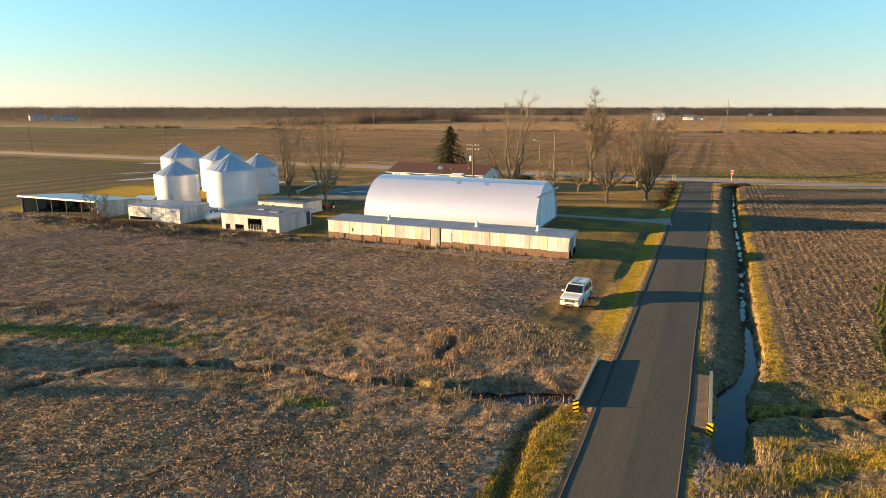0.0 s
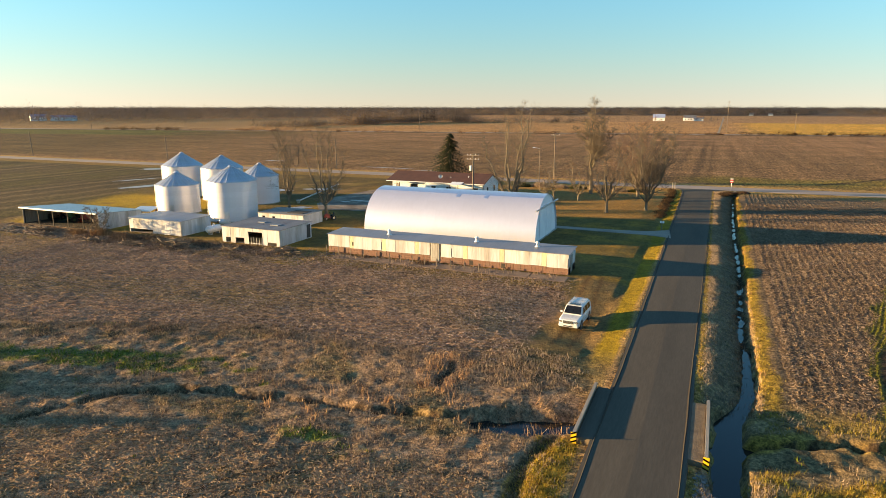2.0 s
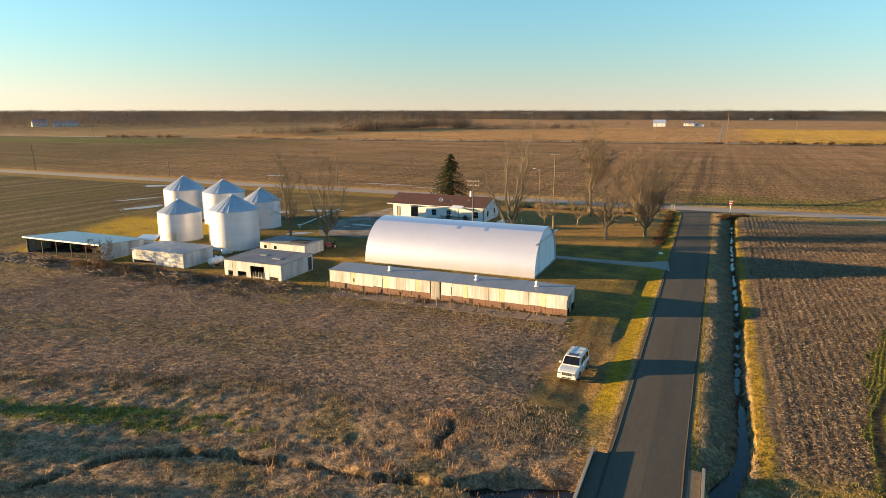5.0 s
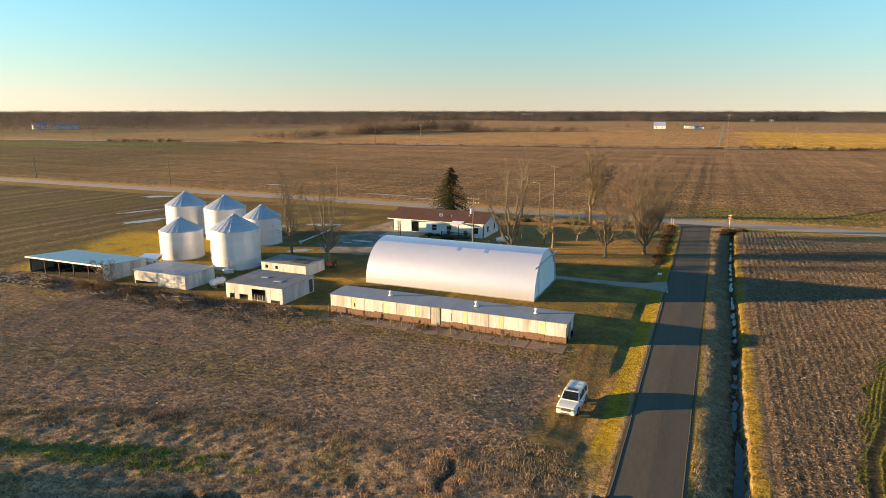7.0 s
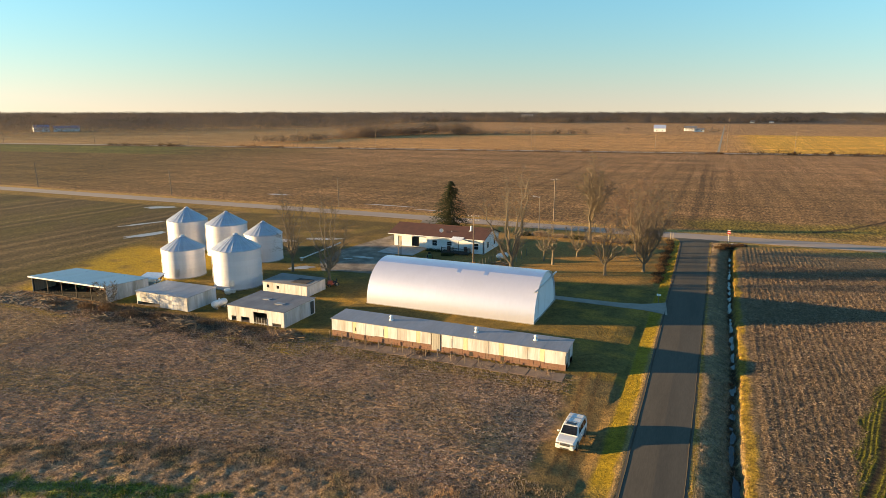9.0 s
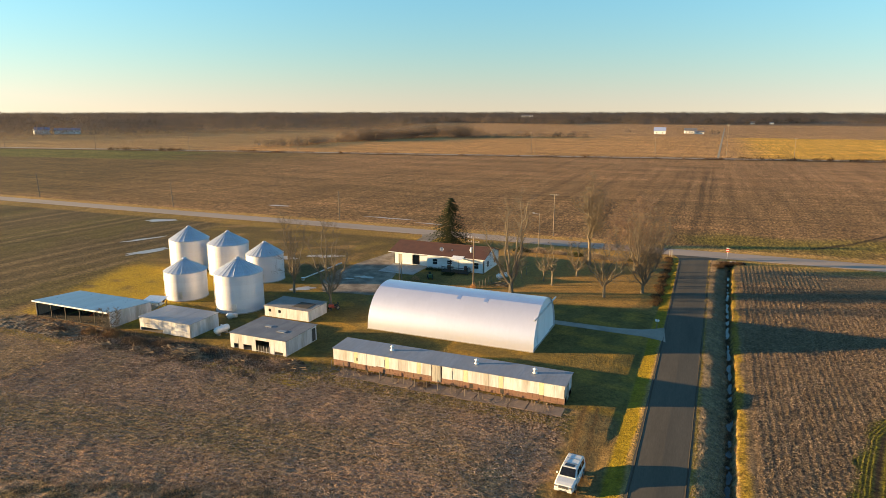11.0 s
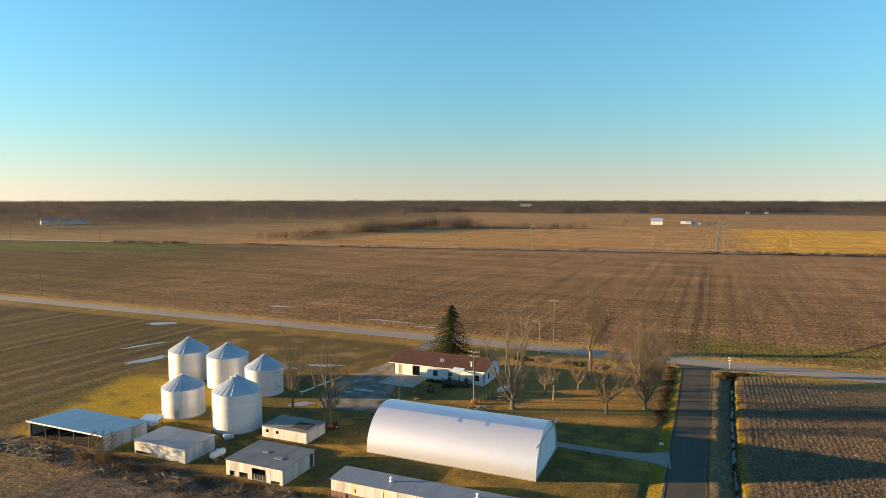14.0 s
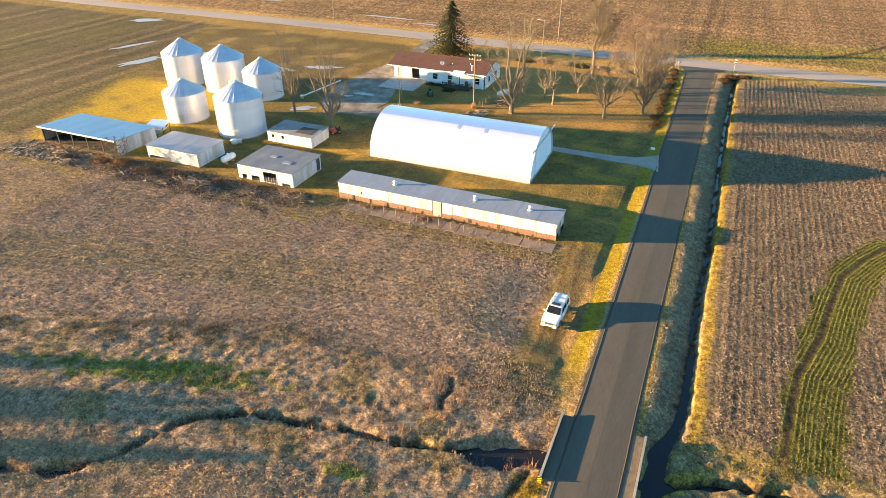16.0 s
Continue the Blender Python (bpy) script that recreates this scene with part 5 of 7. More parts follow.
def bowl(rad, deep, n=16, m=5):
    bm = bmesh.new()
    prev = None
    for j in range(m + 1):
        rr = rad * j / m
        z = deep * (j / m) ** 2
        ring = [bm.verts.new((rr * math.cos(k / n * 6.28319), rr * math.sin(k / n * 6.28319), z)) for k in range(n)] if j else [bm.verts.new((0, 0, 0))]
        if prev:
            for k in range(n):
                if len(prev) == 1:
                    bm.faces.new((prev[0], ring[k], ring[(k + 1) % n]))
                else:
                    bm.faces.new((prev[k], ring[k], ring[(k + 1) % n], prev[(k + 1) % n]))
        prev = ring
    bmesh.ops.solidify(bm, geom=bm.faces[:], thickness=0.02)
    return bm


house()
part_apron = block(-58.6, -50.8, 110.5, 118.0, -0.1, 0.07, 0.01)
tagged(part("garage_apron", part_apron, M["concrete"]), "pale concrete apron before the garage", "pavement", kind="structure")


# ---- bridge over the creek ----
def bridge_rail(x, side):
    b = thing("bridge_rail", x, 31.3, 0, 0, "pale weathered timber bridge rail with striped end markers", "guard rail", "rails of the small bridge")
    part("rail_plank", block(-0.06, 0.06, 0.05, 6.95, -0.30, 0.27, 0.015), M["rail_side"], b, "weathered brown rail plank")
    part("rail_cap", block(-0.10, 0.10, 0, 7.0, 0.27, 0.35, 0.02), M["rail_wood"], b, "pale worn rail cap")
    for y in (0.25, 2.4, 4.6, 6.75):
        part("post", block(-0.09, 0.09, y - 0.09, y + 0.09, -1.2, 0.30, 0.01), M["wood_pole"], b)
    m = part("end_marker", block(-0.15, 0.15, -0.06, -0.03, -0.55, 0.38, 0.004), M["yellow_sign"], b, "yellow and black striped marker board")
    for k in range(4):
        bm = bmesh.new()
        z = -0.50 + k * 0.24
        s = side
        vs = [bm.verts.new(p) for p in ((-0.15, -0.064, z), (0.15, -0.064, z + 0.14 * s), (0.15, -0.064, z + 0.14 * s + 0.1), (-0.15, -0.064, z + 0.1))]
        f = bm.faces.new(vs)
        bmesh.ops.solidify(bm, geom=[f], thickness=0.003)
        part("stripe", bm, M["black"], m)


M["rail_side"] = surface("brown_rail_timber", (0.24, 0.185, 0.125), (0.15, 0.115, 0.078), 0.85, 0.0, 1.5, 12.0, (1, 0.1, 1), 0.8, 0.2, 0.05)
M["rail_wood"] = surface("pale_rail_timber", (0.36, 0.30, 0.23), (0.24, 0.195, 0.145), 0.8, 0.0, 1.5, 12.0, (1, 0.1, 1), 0.7, 0.2, 0.05)
bridge_rail(-3.25, 1)
bridge_rail(3.35, -1)
M["shoulder"] = surface("dirt_shoulder", (0.20, 0.145, 0.09), (0.11, 0.082, 0.052), 0.95, 0.0, 1.2, 8.0, (1, 1, 1), 0.8, 0.5)
deck = thing("bridge_deck", 0, 34.9, 0, 0, "concrete bridge slab and abutments under the road", "bridge")
part("slab", block(-3.15, 3.25, -3.5, 3.5, -0.45, 0.02, 0.03), M["shoulder"], deck)
part("road_strip", block(-3.14, -2.3, -3.45, 3.45, 0.0, 0.045, 0.004), M["asphalt"], deck, "worn asphalt beside the rail")
part("abutment", block(-3.2, 3.3, -3.9, -3.45, -1.6, -0.32, 0.03), M["dull_rock"], deck)
part("abutment", block(-3.2, 3.3, 3.45, 3.9, -1.6, -0.32, 0.03), M["dull_rock"], deck)


# ---- vehicles ----
def wheel(parent, x, y, r=0.37, w=0.25):
    t = part("wheel", rod((x - w / 2, y, r), (x + w / 2, y, r), r, r, 20), M["black"], parent)
    for s in (-1, 1):
        part("rim", rod((x + s * (w / 2 - 0.03), y, r), (x + s * (w / 2 + 0.012), y, r), r * 0.62, r * 0.58, 14), M["chrome"], t)


def loft(sections):
    """Body through cross sections: (y, [(x, z), ...]) with the same number of points each, mirrored in x."""
    bm = bmesh.new()
    rings = []
    for y, half in sections:
        pts = [(x, z) for x, z in half] + [(-x, z) for x, z in reversed(half)]
        rings.append([bm.verts.new((x, y, z)) for x, z in pts])
    n = len(rings[0])
    for a, b in zip(rings, rings[1:]):
        for k in range(n):
            bm.faces.new((a[k], a[(k + 1) % n], b[(k + 1) % n], b[k]))
    bm.faces.new(rings[0])
    bm.faces.new(rings[-1][::-1])
    bmesh.ops.recalc_face_normals(bm, faces=bm.faces)
    return bm


def suv():
    c = thing("suv", -7.22, 51.35, at_ground(-7.22, 51.3) + 0.02, -3, "white sport utility vehicle parked on the grass verge", "car")

    c.scale = (0.93, 0.95, 0.95)

    def sec(y, w, z0, z1, r=0.12):
        return (y, [(w - 0.10, z0), (w, z0 + 0.14), (w, z1 - r), (w - r, z1)])
    body = loft([sec(-2.36, 0.72, 0.42, 0.86), sec(-2.28, 0.86, 0.36, 0.98), sec(-1.9, 0.92, 0.30, 1.06), sec(-1.1, 0.94, 0.28, 1.12), sec(-0.95, 0.94, 0.28, 1.14), sec(2.0, 0.94, 0.28, 1.14), sec(2.28, 0.90, 0.36, 1.12), sec(2.36, 0.82, 0.44, 1.02)])
    bmesh.ops.bevel(body, geom=body.edges[:], offset=0.025, segments=1, affect="EDGES")
    b = part("body", body, M["car_paint"], c)
    cab = loft([(-1.12, [(0.86, 1.10), (0.84, 1.13), (0.82, 1.15), (0.80, 1.16)]), (-0.45, [(0.88, 1.10), (0.80, 1.5), (0.74, 1.70), (0.66, 1.76)]), (0.2, [(0.88, 1.10), (0.80, 1.5), (0.74, 1.74), (0.66, 1.80)]),
                (1.9, [(0.88, 1.10), (0.80, 1.5), (0.74, 1.72), (0.66, 1.78)]), (2.24, [(0.86, 1.10), (0.80, 1.46), (0.74, 1.60), (0.66, 1.64)])])
    part("cabin", cab, M["car_paint"], c)

    def pane(points, name="window"):
        bm = bmesh.new()
        f = bm.faces.new([bm.verts.new(p) for p in points])
        bmesh.ops.solidify(bm, geom=[f], thickness=0.012)
        return part(name, bm, M["glass"], c)
    pane([(-0.74, -1.10, 1.20), (0.74, -1.10, 1.20), (0.66, -0.52, 1.735), (-0.66, -0.52, 1.735)], "windscreen")
    pane([(-0.68, 2.262, 1.18), (-0.60, 2.20, 1.58), (0.60, 2.20, 1.58), (0.68, 2.262, 1.18)], "rear_window")
    for s in (-1, 1):
        for y0, y1, dy in ((-0.72, 0.02, 0.34), (0.12, 0.92, 0.0), (1.02, 1.86, 0.0)):
            pane([(s * 0.885, y0, 1.17), (s * 0.885, y1, 1.17), (s * 0.775, y1, 1.62), (s * 0.775, y0 + dy, 1.62)], "side_window")
        for y in (-1.42, 1.42):
            wheel(c, s * 0.83, y)
        part("wheel_arch", rod((s * 0.935, -1.42, 0.40), (s * 0.945, -1.42, 0.40), 0.46, 0.46, 20), M["black"], c)
        part("wheel_arch", rod((s * 0.935, 1.42, 0.40), (s * 0.945, 1.42, 0.40), 0.46, 0.46, 20), M["black"], c)
        m = part("mirror", block(s * 1.05 - 0.10, s * 1.05 + 0.10, -0.86, -0.70, 1.12, 1.28, 0.03), M["car_paint"], c)
        part("headlight", block(s * 0.68 - 0.16, s * 0.68 + 0.16, -2.365, -2.26, 0.74, 0.90, 0.02), M["chrome"], c, "clear headlight")
        part("fog_lamp", block(s * 0.6 - 0.09, s * 0.6 + 0.09, -2.40, -2.36, 0.46, 0.54, 0.01), M["black"], c)
        part("tail_light", block(s * 0.82 - 0.06, s * 0.82 + 0.06, 2.27, 2.37, 0.80, 1.12, 0.02), M["red_sign"], c, "red tail light")
        part("roof_rail", rod((s * 0.62, -0.05, 1.85), (s * 0.62, 1.95, 1.84), 0.025, 0.025, 6), M["chrome"], c)
        part("side_strip", block(s * 0.945 - 0.01, s * 0.945 + 0.01, -0.95, 0.95, 0.58, 0.66), M["silver_paint"], c)
        part("door_handle", block(s * 0.945 - 0.015, s * 0.945 + 0.015, -0.1, 0.08, 0.98, 1.02), M["chrome"], c)
    for y in (0.15, 1.0, 1.8):
        part("cross_bar", block(-0.64, 0.64, y - 0.03, y + 0.03, 1.84, 1.87), M["chrome"], c)
    part("sunroof", block(-0.46, 0.46, -0.36, 0.08, 1.80, 1.825), M["glass"], c)
    g = part("grille", block(-0.46, 0.46, -2.39, -2.33, 0.66, 0.92, 0.01), M["chrome"], c, "chrome grille")
    for k in range(4):
        part("slat", block(-0.43, 0.43, -2.40, -2.39, 0.69 + k * 0.06, 0.71 + k * 0.06), M["black"], g)
    bp = part("bumper", block(-0.86, 0.86, -2.44, -2.20, 0.38, 0.60, 0.05), M["car_paint"], c)
    part("air_intake", block(-0.4, 0.4, -2.45, -2.44, 0.42, 0.52), M["black"], bp)
    part("number_plate", block(-0.16, 0.16, -2.455, -2.445, 0.53, 0.60), M["white_paint"], bp)
    part("rear_bumper", block(-0.88, 0.88, 2.25, 2.45, 0.42, 0.62, 0.05), M["car_paint"], c)
    part("underside", block(-0.78, 0.78, -2.1, 2.1, 0.22, 0.34), M["black"], c)
    for s in (-1, 1):
        part("wiper", rod((s * 0.1 + 0.05, -1.10, 1.17), (s * 0.1 + 0.5, -0.98, 1.28), 0.012, 0.01, 5), M["black"], c)


suv()


# ---- farmyard objects ----
def gas_tank(x, y, turn):
    t = thing("gas_tank", x, y, 0, turn, "white horizontal propane tank on two saddles", "tank")
    bm = bmesh.new()
    bmesh.ops.create_uvsphere(bm, u_segments=20, v_segments=12, radius=0.5)
    for v in bm.verts:
        v.co.z += 0.85 * (1 if v.co.z > 0 else -1)
        if abs(v.co.z) < 0.86:
            pass
    bm.transform(Matrix.Translation((0, 0, 0.75)) @ Matrix.Rotation(math.pi / 2, 4, "X"))
    ob = part("tank", bm, M["white_paint"], t)
    part("dome", rod((0, 0, 1.2), (0, 0, 1.42), 0.16, 0.13, 12), M["white_paint"], t)
    for yy in (-0.65, 0.65):
        part("saddle", block(-0.35, 0.35, yy - 0.1, yy + 0.1, -0.1, 0.45), M["concrete"], t)


gas_tank(-61.6, 69.0, -6)
gas_tank(-33.6, 114.2, -35)


def fan_unit(x, y):
    f = thing("drying_fan", x, y, 0, 35, "white drying fan and duct at the bin's foot", "fan")
    part("housing", rod((-0.35, 0, 0.5), (0.35, 0, 0.5), 0.42, 0.42, 16), M["white_paint"], f)
    part("inlet", rod((-0.5, 0, 0.5), (-0.35, 0, 0.5), 0.3, 0.42, 16), M["galv"], f)
    part("duct", block(0.3, 1.1, -0.3, 0.3, 0.2, 0.75, 0.04), M["galv"], f)
    part("motor", rod((-0.8, 0, 0.5), (-0.5, 0, 0.5), 0.14, 0.14, 10), M["rust"], f)
    part("stand", block(-0.3, 0.3, -0.3, 0.3, -0.1, 0.12), M["concrete"], f)


fan_unit(-65.3, 75.0)


def unload_hopper(x, y):
    h = thing("unload_hopper", x, y, 0, 12, "grain hopper with a small tin canopy on posts", "hopper")
    for sx in (-1.4, 1.4):
        for sy in (-1.0, 1.0):
            part("post", rod((sx, sy, -0.1), (sx, sy, 1.75 + 0.15 * sy), 0.05, 0.05, 6), M["rust"], h)
    part("canopy", slope_sheet(-1.7, 1.7, -1.3, 1.3, 1.6, 2.0, 0.05), M["galv"], h)
    tub = loft([(-0.9, [(0.3, 0.3), (1.1, 0.9), (1.12, 0.95), (1.1, 1.0)]), (0.9, [(0.3, 0.3), (1.1, 0.9), (1.12, 0.95), (1.1, 1.0)])])
    part("tub", tub, M["white_paint"], h)
    part("spout", rod((0.5, 0.5, 0.5), (0.9, 1.6, 1.5), 0.12, 0.12, 8), M["rust"], h)


unload_hopper(-79.6, 73.9)


def auger(x0, y0, z0, x1, y1, z1):
    a = thing("grain_auger", x0, y0, 0, 0, "slanting galvanised grain auger between two bins", "auger")
    part("tube", rod((0, 0, z0), (x1 - x0, y1 - y0, z1), 0.12, 0.12, 10), M["galv"], a)
    part("hopper", rod((0, 0, -0.05), (0, 0, z0 + 0.2), 0.25, 0.4, 10), M["galv"], a)
    part("leg", rod(((x1 - x0) * 0.6, (y1 - y0) * 0.6, -0.1), ((x1 - x0) * 0.6, (y1 - y0) * 0.6, z0 + (z1 - z0) * 0.6), 0.04, 0.04, 6), M["rust"], a)


auger(-73.2, 86.5, 0.5, -77.4, 90.0, 4.6)
auger(-68.2, 98.5, 0.4, -61.0, 101.0, 3.6)


def implement(x, y, turn, paint, seed, label):
    """Old drawn farm implement: frame, wheels, tines."""
    r = random.Random(seed)
    t = thing("implement", x, y, 0, turn, label, "farm implement", "implements in the open shed")
    part("frame", block(-1.1, 1.1, -0.06, 0.06, 0.65, 0.77), paint, t)
    part("frame", block(-1.1, 1.1, 0.8, 0.92, 0.65, 0.77), paint, t)
    part("drawbar", rod((0, -1.6, 0.4), (0, 0.9, 0.7), 0.05, 0.05, 6), paint, t)
    part("hopper_box", block(-0.9, 0.9, 0.15, 0.7, 0.8, 1.3 + r.uniform(0, 0.3), 0.03), paint, t)
    for sx in (-1.15, 1.15):
        w = part("wheel", rod((sx - 0.08, 0.4, 0.5), (sx + 0.08, 0.4, 0.5), 0.5, 0.5, 16), M["black"], t)
        part("hub", rod((sx - 0.1, 0.4, 0.5), (sx + 0.1, 0.4, 0.5), 0.2, 0.2, 10), paint, w)
    for k in range(6):
        part("tine", rod((-1 + k * 0.4, 0.86, 0.7), (-1 + k * 0.4, 1.1, 0.05), 0.025, 0.02, 5), M["rust"], t)


for x, y, tn, p, q, lb in ((-92.4, 67.9, 10, "rust", 1, "rusty seed drill in the open shed"), (-88.8, 67.6, -20, "green_steel", 2, "faded green planter in the open shed"), (-85.8, 68.0, 15, "red_steel", 3, "faded red cultivator in the open shed"), (-82.8, 67.7, -8, "rust", 4, "rusty harrow in the open shed"), (-80.3, 68.0, 5, "red_steel", 5, "small red spreader in the open shed")):
    implement(x, y, tn, M[p], q, lb)


def mower(x, y, turn, paint, label):
    t = thing("lawn_tractor", x, y, at_ground(x, y), turn, label, "tractor")
    part("hood", block(-0.32, 0.32, -0.95, -0.1, 0.45, 0.95, 0.08), paint, t)
    part("seat", block(-0.25, 0.25, 0.25, 0.65, 0.7, 0.82, 0.04), M["black"], t)
    part("backrest", block(-0.25, 0.25, 0.62, 0.72, 0.8, 1.15, 0.04), M["black"], t)
    part("steering_wheel", rod((0, 0.02, 1.0), (0, 0.06, 1.02), 0.2, 0.2, 14), M["black"], t)
    part("chassis", block(-0.3, 0.3, -0.8, 0.8, 0.3, 0.46), paint, t)
    for sx in (-1, 1):
        wheel(t, sx * 0.42, 0.5, 0.36, 0.26)
        wheel(t, sx * 0.40, -0.7, 0.24, 0.16)


mower(-46.6, 109.4, 30, M["green_steel"], "small dark lawn tractor on the grass")
mower(-53.0, 85.4, -40, M["red_steel"], "small red tractor under the bare tree")


def planter_bed(x0, x1, y0, y1, label):
    b = thing("shrub_bed", (x0 + x1) / 2, (y0 + y1) / 2, 0, 0, label, "shrub")
    r = np.random.default_rng(int(-x0))
    lx, ly = (x1 - x0) / 2, (y1 - y0) / 2
    n = int(260 * lx * ly) + 80
    bx, by = r.uniform(-lx, lx, n), r.uniform(-ly, ly, n)
    hh = r.uniform(0.25, 0.75, n)
    me = blades("foliage", bx, by, np.zeros(n), hh, r.uniform(0.05, 0.14, n), r, 0.6)
    held("foliage", me, M["evergreen"], b)


def blades(name, x, y, z, h, w, r, lean=0.5):
    """Upright leaning triangles, one for each place."""
    n = len(x)
    a, t = r.uniform(0, 6.28319, n), r.uniform(0, 6.28319, n)
    ln = r.uniform(0.1, 1.0, n) * lean * h
    dx, dy = np.cos(a) * w / 2, np.sin(a) * w / 2
    v = np.empty((n, 3, 3))
    v[:, 0] = np.stack([x - dx, y - dy, z - 0.02], -1)
    v[:, 1] = np.stack([x + dx, y + dy, z - 0.02], -1)
    v[:, 2] = np.stack([x + np.cos(t) * ln, y + np.sin(t) * ln, z + h * np.sqrt(np.clip(1 - (ln / h) ** 2, 0.05, 1))], -1)
    return raw(name, v.reshape(-1, 3), np.arange(n * 3).reshape(-1, 3))


planter_bed(-50.2, -46.0, 115.2, 116.5, "dark evergreen foundation shrubs beside the house")
planter_bed(-45.6, -43.4, 112.6, 114.2, "dark shrubs before the porch")


# ---- poles, signs, mailbox ----
def utility_pole(x, y, h, arms=1, label="brown wooden utility pole with a crossarm", lean=0.0, group="utility poles"):
    p = thing("utility_pole", x, y, at_ground(x, y), 0, label, "pole", group)
    part("pole", rod((0, 0, -0.3), (lean * h, 0, h), 0.16, 0.11, 8), M["wood_pole"], p)
    for k in range(arms):
        z = h - 0.35 - 0.75 * k
        a = part("crossarm", block(-1.1, 1.1, -0.16, -0.05, z, z + 0.12), M["wood_pole"], p)
        for xx in (-1.0, -0.45, 0.45, 1.0):
            part("insulator", rod((xx, -0.1, z + 0.12), (xx, -0.1, z + 0.3), 0.05, 0.04, 6), M["white_paint"], a)
    return p


hp = utility_pole(-36.9, 107.2, 9.4, 2, "pale utility pole with two crossarms and a transformer")
part("transformer", rod((-0.45, 0, 6.4), (-0.45, 0, 7.3), 0.22, 0.22, 12), M["galv"], hp)
utility_pole(-34.7, 160.6, 10.9, 1, "tall pale utility pole with a crossarm")
for x, y, h, lean in ((-98.7, 160.7, 8.6, -0.02), (-164.0, 161.5, 8.4, -0.05), (-228.0, 160.5, 9.0, -0.06), (-300, 161, 9, 0), (-380, 161, 9, 0.02)):
    utility_pole(x, y, h, 0, "thin brown roadside pole", lean)
for x in (-640, -560, -470, -384, -292, -230, -196, -115, -36, 48, 130):
    utility_pole(x, 462 + 0.17 * x, 14.0, 1, "tall dark pole beside the highway", 0.0, "highway poles")
utility_pole(8.5, 505, 22, 2, "very tall dark pole beside the crossing lane", 0.0, "highway poles")
utility_pole(-117.5, 462 - 0.17 * 117, 16.5, 1, "tall dark pole beside the highway", 0.0, "highway poles")
lp = thing("yard_light", -34.0, 143.0, 0, 0, "slim wooden pole with a yard lamp arm", "lamp")
part("pole", rod((0, 0, -0.3), (0, 0, 8.6), 0.11, 0.08, 8), M["wood_pole"], lp)
part("arm", rod((0, 0, 8.3), (-1.2, -0.3, 8.6), 0.035, 0.035, 6), M["galv"], lp)
part("lamp_head", block(-1.6, -1.1, -0.42, -0.18, 8.5, 8.66, 0.03), M["galv"], lp)
p2 = thing("fence_pole", -50.2, 104.3, 0, 0, "short grey pole beside the drive", "pole")
part("pole", rod((0, 0, -0.3), (0.1, 0, 4.1), 0.1, 0.08, 8), M["wood_pole"], p2)

mb = thing("mailbox", -3.75, 95.9, at_ground(-3.75, 95.9), 0, "white mailbox on a wooden post", "mailbox")
part("post", block(-0.06, 0.06, -0.06, 0.06, -0.2, 1.1), M["wood_pole"], mb)
part("box", block(-0.3, 0.3, -0.13, 0.13, 1.1, 1.4, 0.05), M["white_paint"], mb)
part("flag", block(0.0, 0.04, -0.16, -0.14, 1.25, 1.5), M["red_sign"], mb)

ss = thing("stop_sign", 6.2, 148.6, at_ground(6.2, 148.6), 0, "red octagonal road sign with white panel on a post", "road sign")
part("post", rod((0, 0.02, -0.2), (0, 0.02, 2.55), 0.035, 0.035, 6), M["galv"], ss)
o8 = prism([(0.36 * math.cos(radians(22.5 + 45 * k)), 2.1 + 0.36 * math.sin(radians(22.5 + 45 * k))) for k in range(8)], -0.04, -0.02)
bd = part("sign_board", o8, M["red_sign"], ss)
part("lettering_bar", block(-0.28, 0.28, -0.046, -0.041, 2.03, 2.17), M["white_paint"], bd)
part("street_name_plate", block(-0.35, 0.35, -0.01, 0.01, 2.55, 2.68), M["white_paint"], ss)
for x, y in ((-5.0, 147.3), (-5.5, 147.6)):
    t = thing("marker_post", x, y, at_ground(x, y), 0, "short pale post at the road corner", "post", "corner posts")
    part("post", block(-0.08, 0.08, -0.08, 0.08, -0.2, 1.5, 0.01), M["rail_wood"], t)


def fence(points, label, gap=2.0, h=1.2):
    f = thing("wire_fence", points[0][0], points[0][1], 0, 0, label, "fence")
    ox, oy = points[0]
    for (ax, ay), (bx, by) in zip(points, points[1:]):
        n = max(1, round(math.hypot(bx - ax, by - ay) / gap))
        for k in range(n + 1):
            x, y = ax + (bx - ax) * k / n - ox, ay + (by - ay) * k / n - oy
            part("post", rod((x, y, -0.2), (x + 0.03 * math.sin(k * 3.1), y, h), 0.06, 0.05, 6), M["wood_pole"], f)
        for z in (0.45, 0.8, 1.1):
            part("wire", rod((ax - ox, ay - oy, z), (bx - ox, by - oy, z), 0.004, 0.004, 4), M["rust"], f)


fence([(-40.2, 64.6), (-31, 63.4), (-25, 63.2), (-20, 63.0)], "leaning posts and wire before the long shed", 1.7, 1.0)
fence([(-35.5, 106.5), (-34.5, 112), (-33.5, 117)], "grey yard fence beside the house", 1.2, 1.3)
fence([(-30.5, 113), (-30.2, 119)], "old posts in the orchard grass", 3.0, 1.6)


# ---- mast beside the barn ----
mast = thing("yard_mast", -48.1, 99.2, at_ground(-48.1, 99.2), 0, "thin grey mast with guy struts beside the yard drive", "mast")
part("pole", rod((0, 0, -0.3), (0.1, 0, 5.2), 0.07, 0.05, 8), M["wood_pole"], mast)
for k in range(3):
    part("strut", rod((0.9 * math.cos(k * 2.1), 0.9 * math.sin(k * 2.1), 0), (0, 0, 1.6), 0.035, 0.03, 6), M["galv"], mast)
part("crossarm", rod((-0.5, 0, 4.4), (0.6, 0, 4.45), 0.03, 0.03, 6), M["wood_pole"], mast)


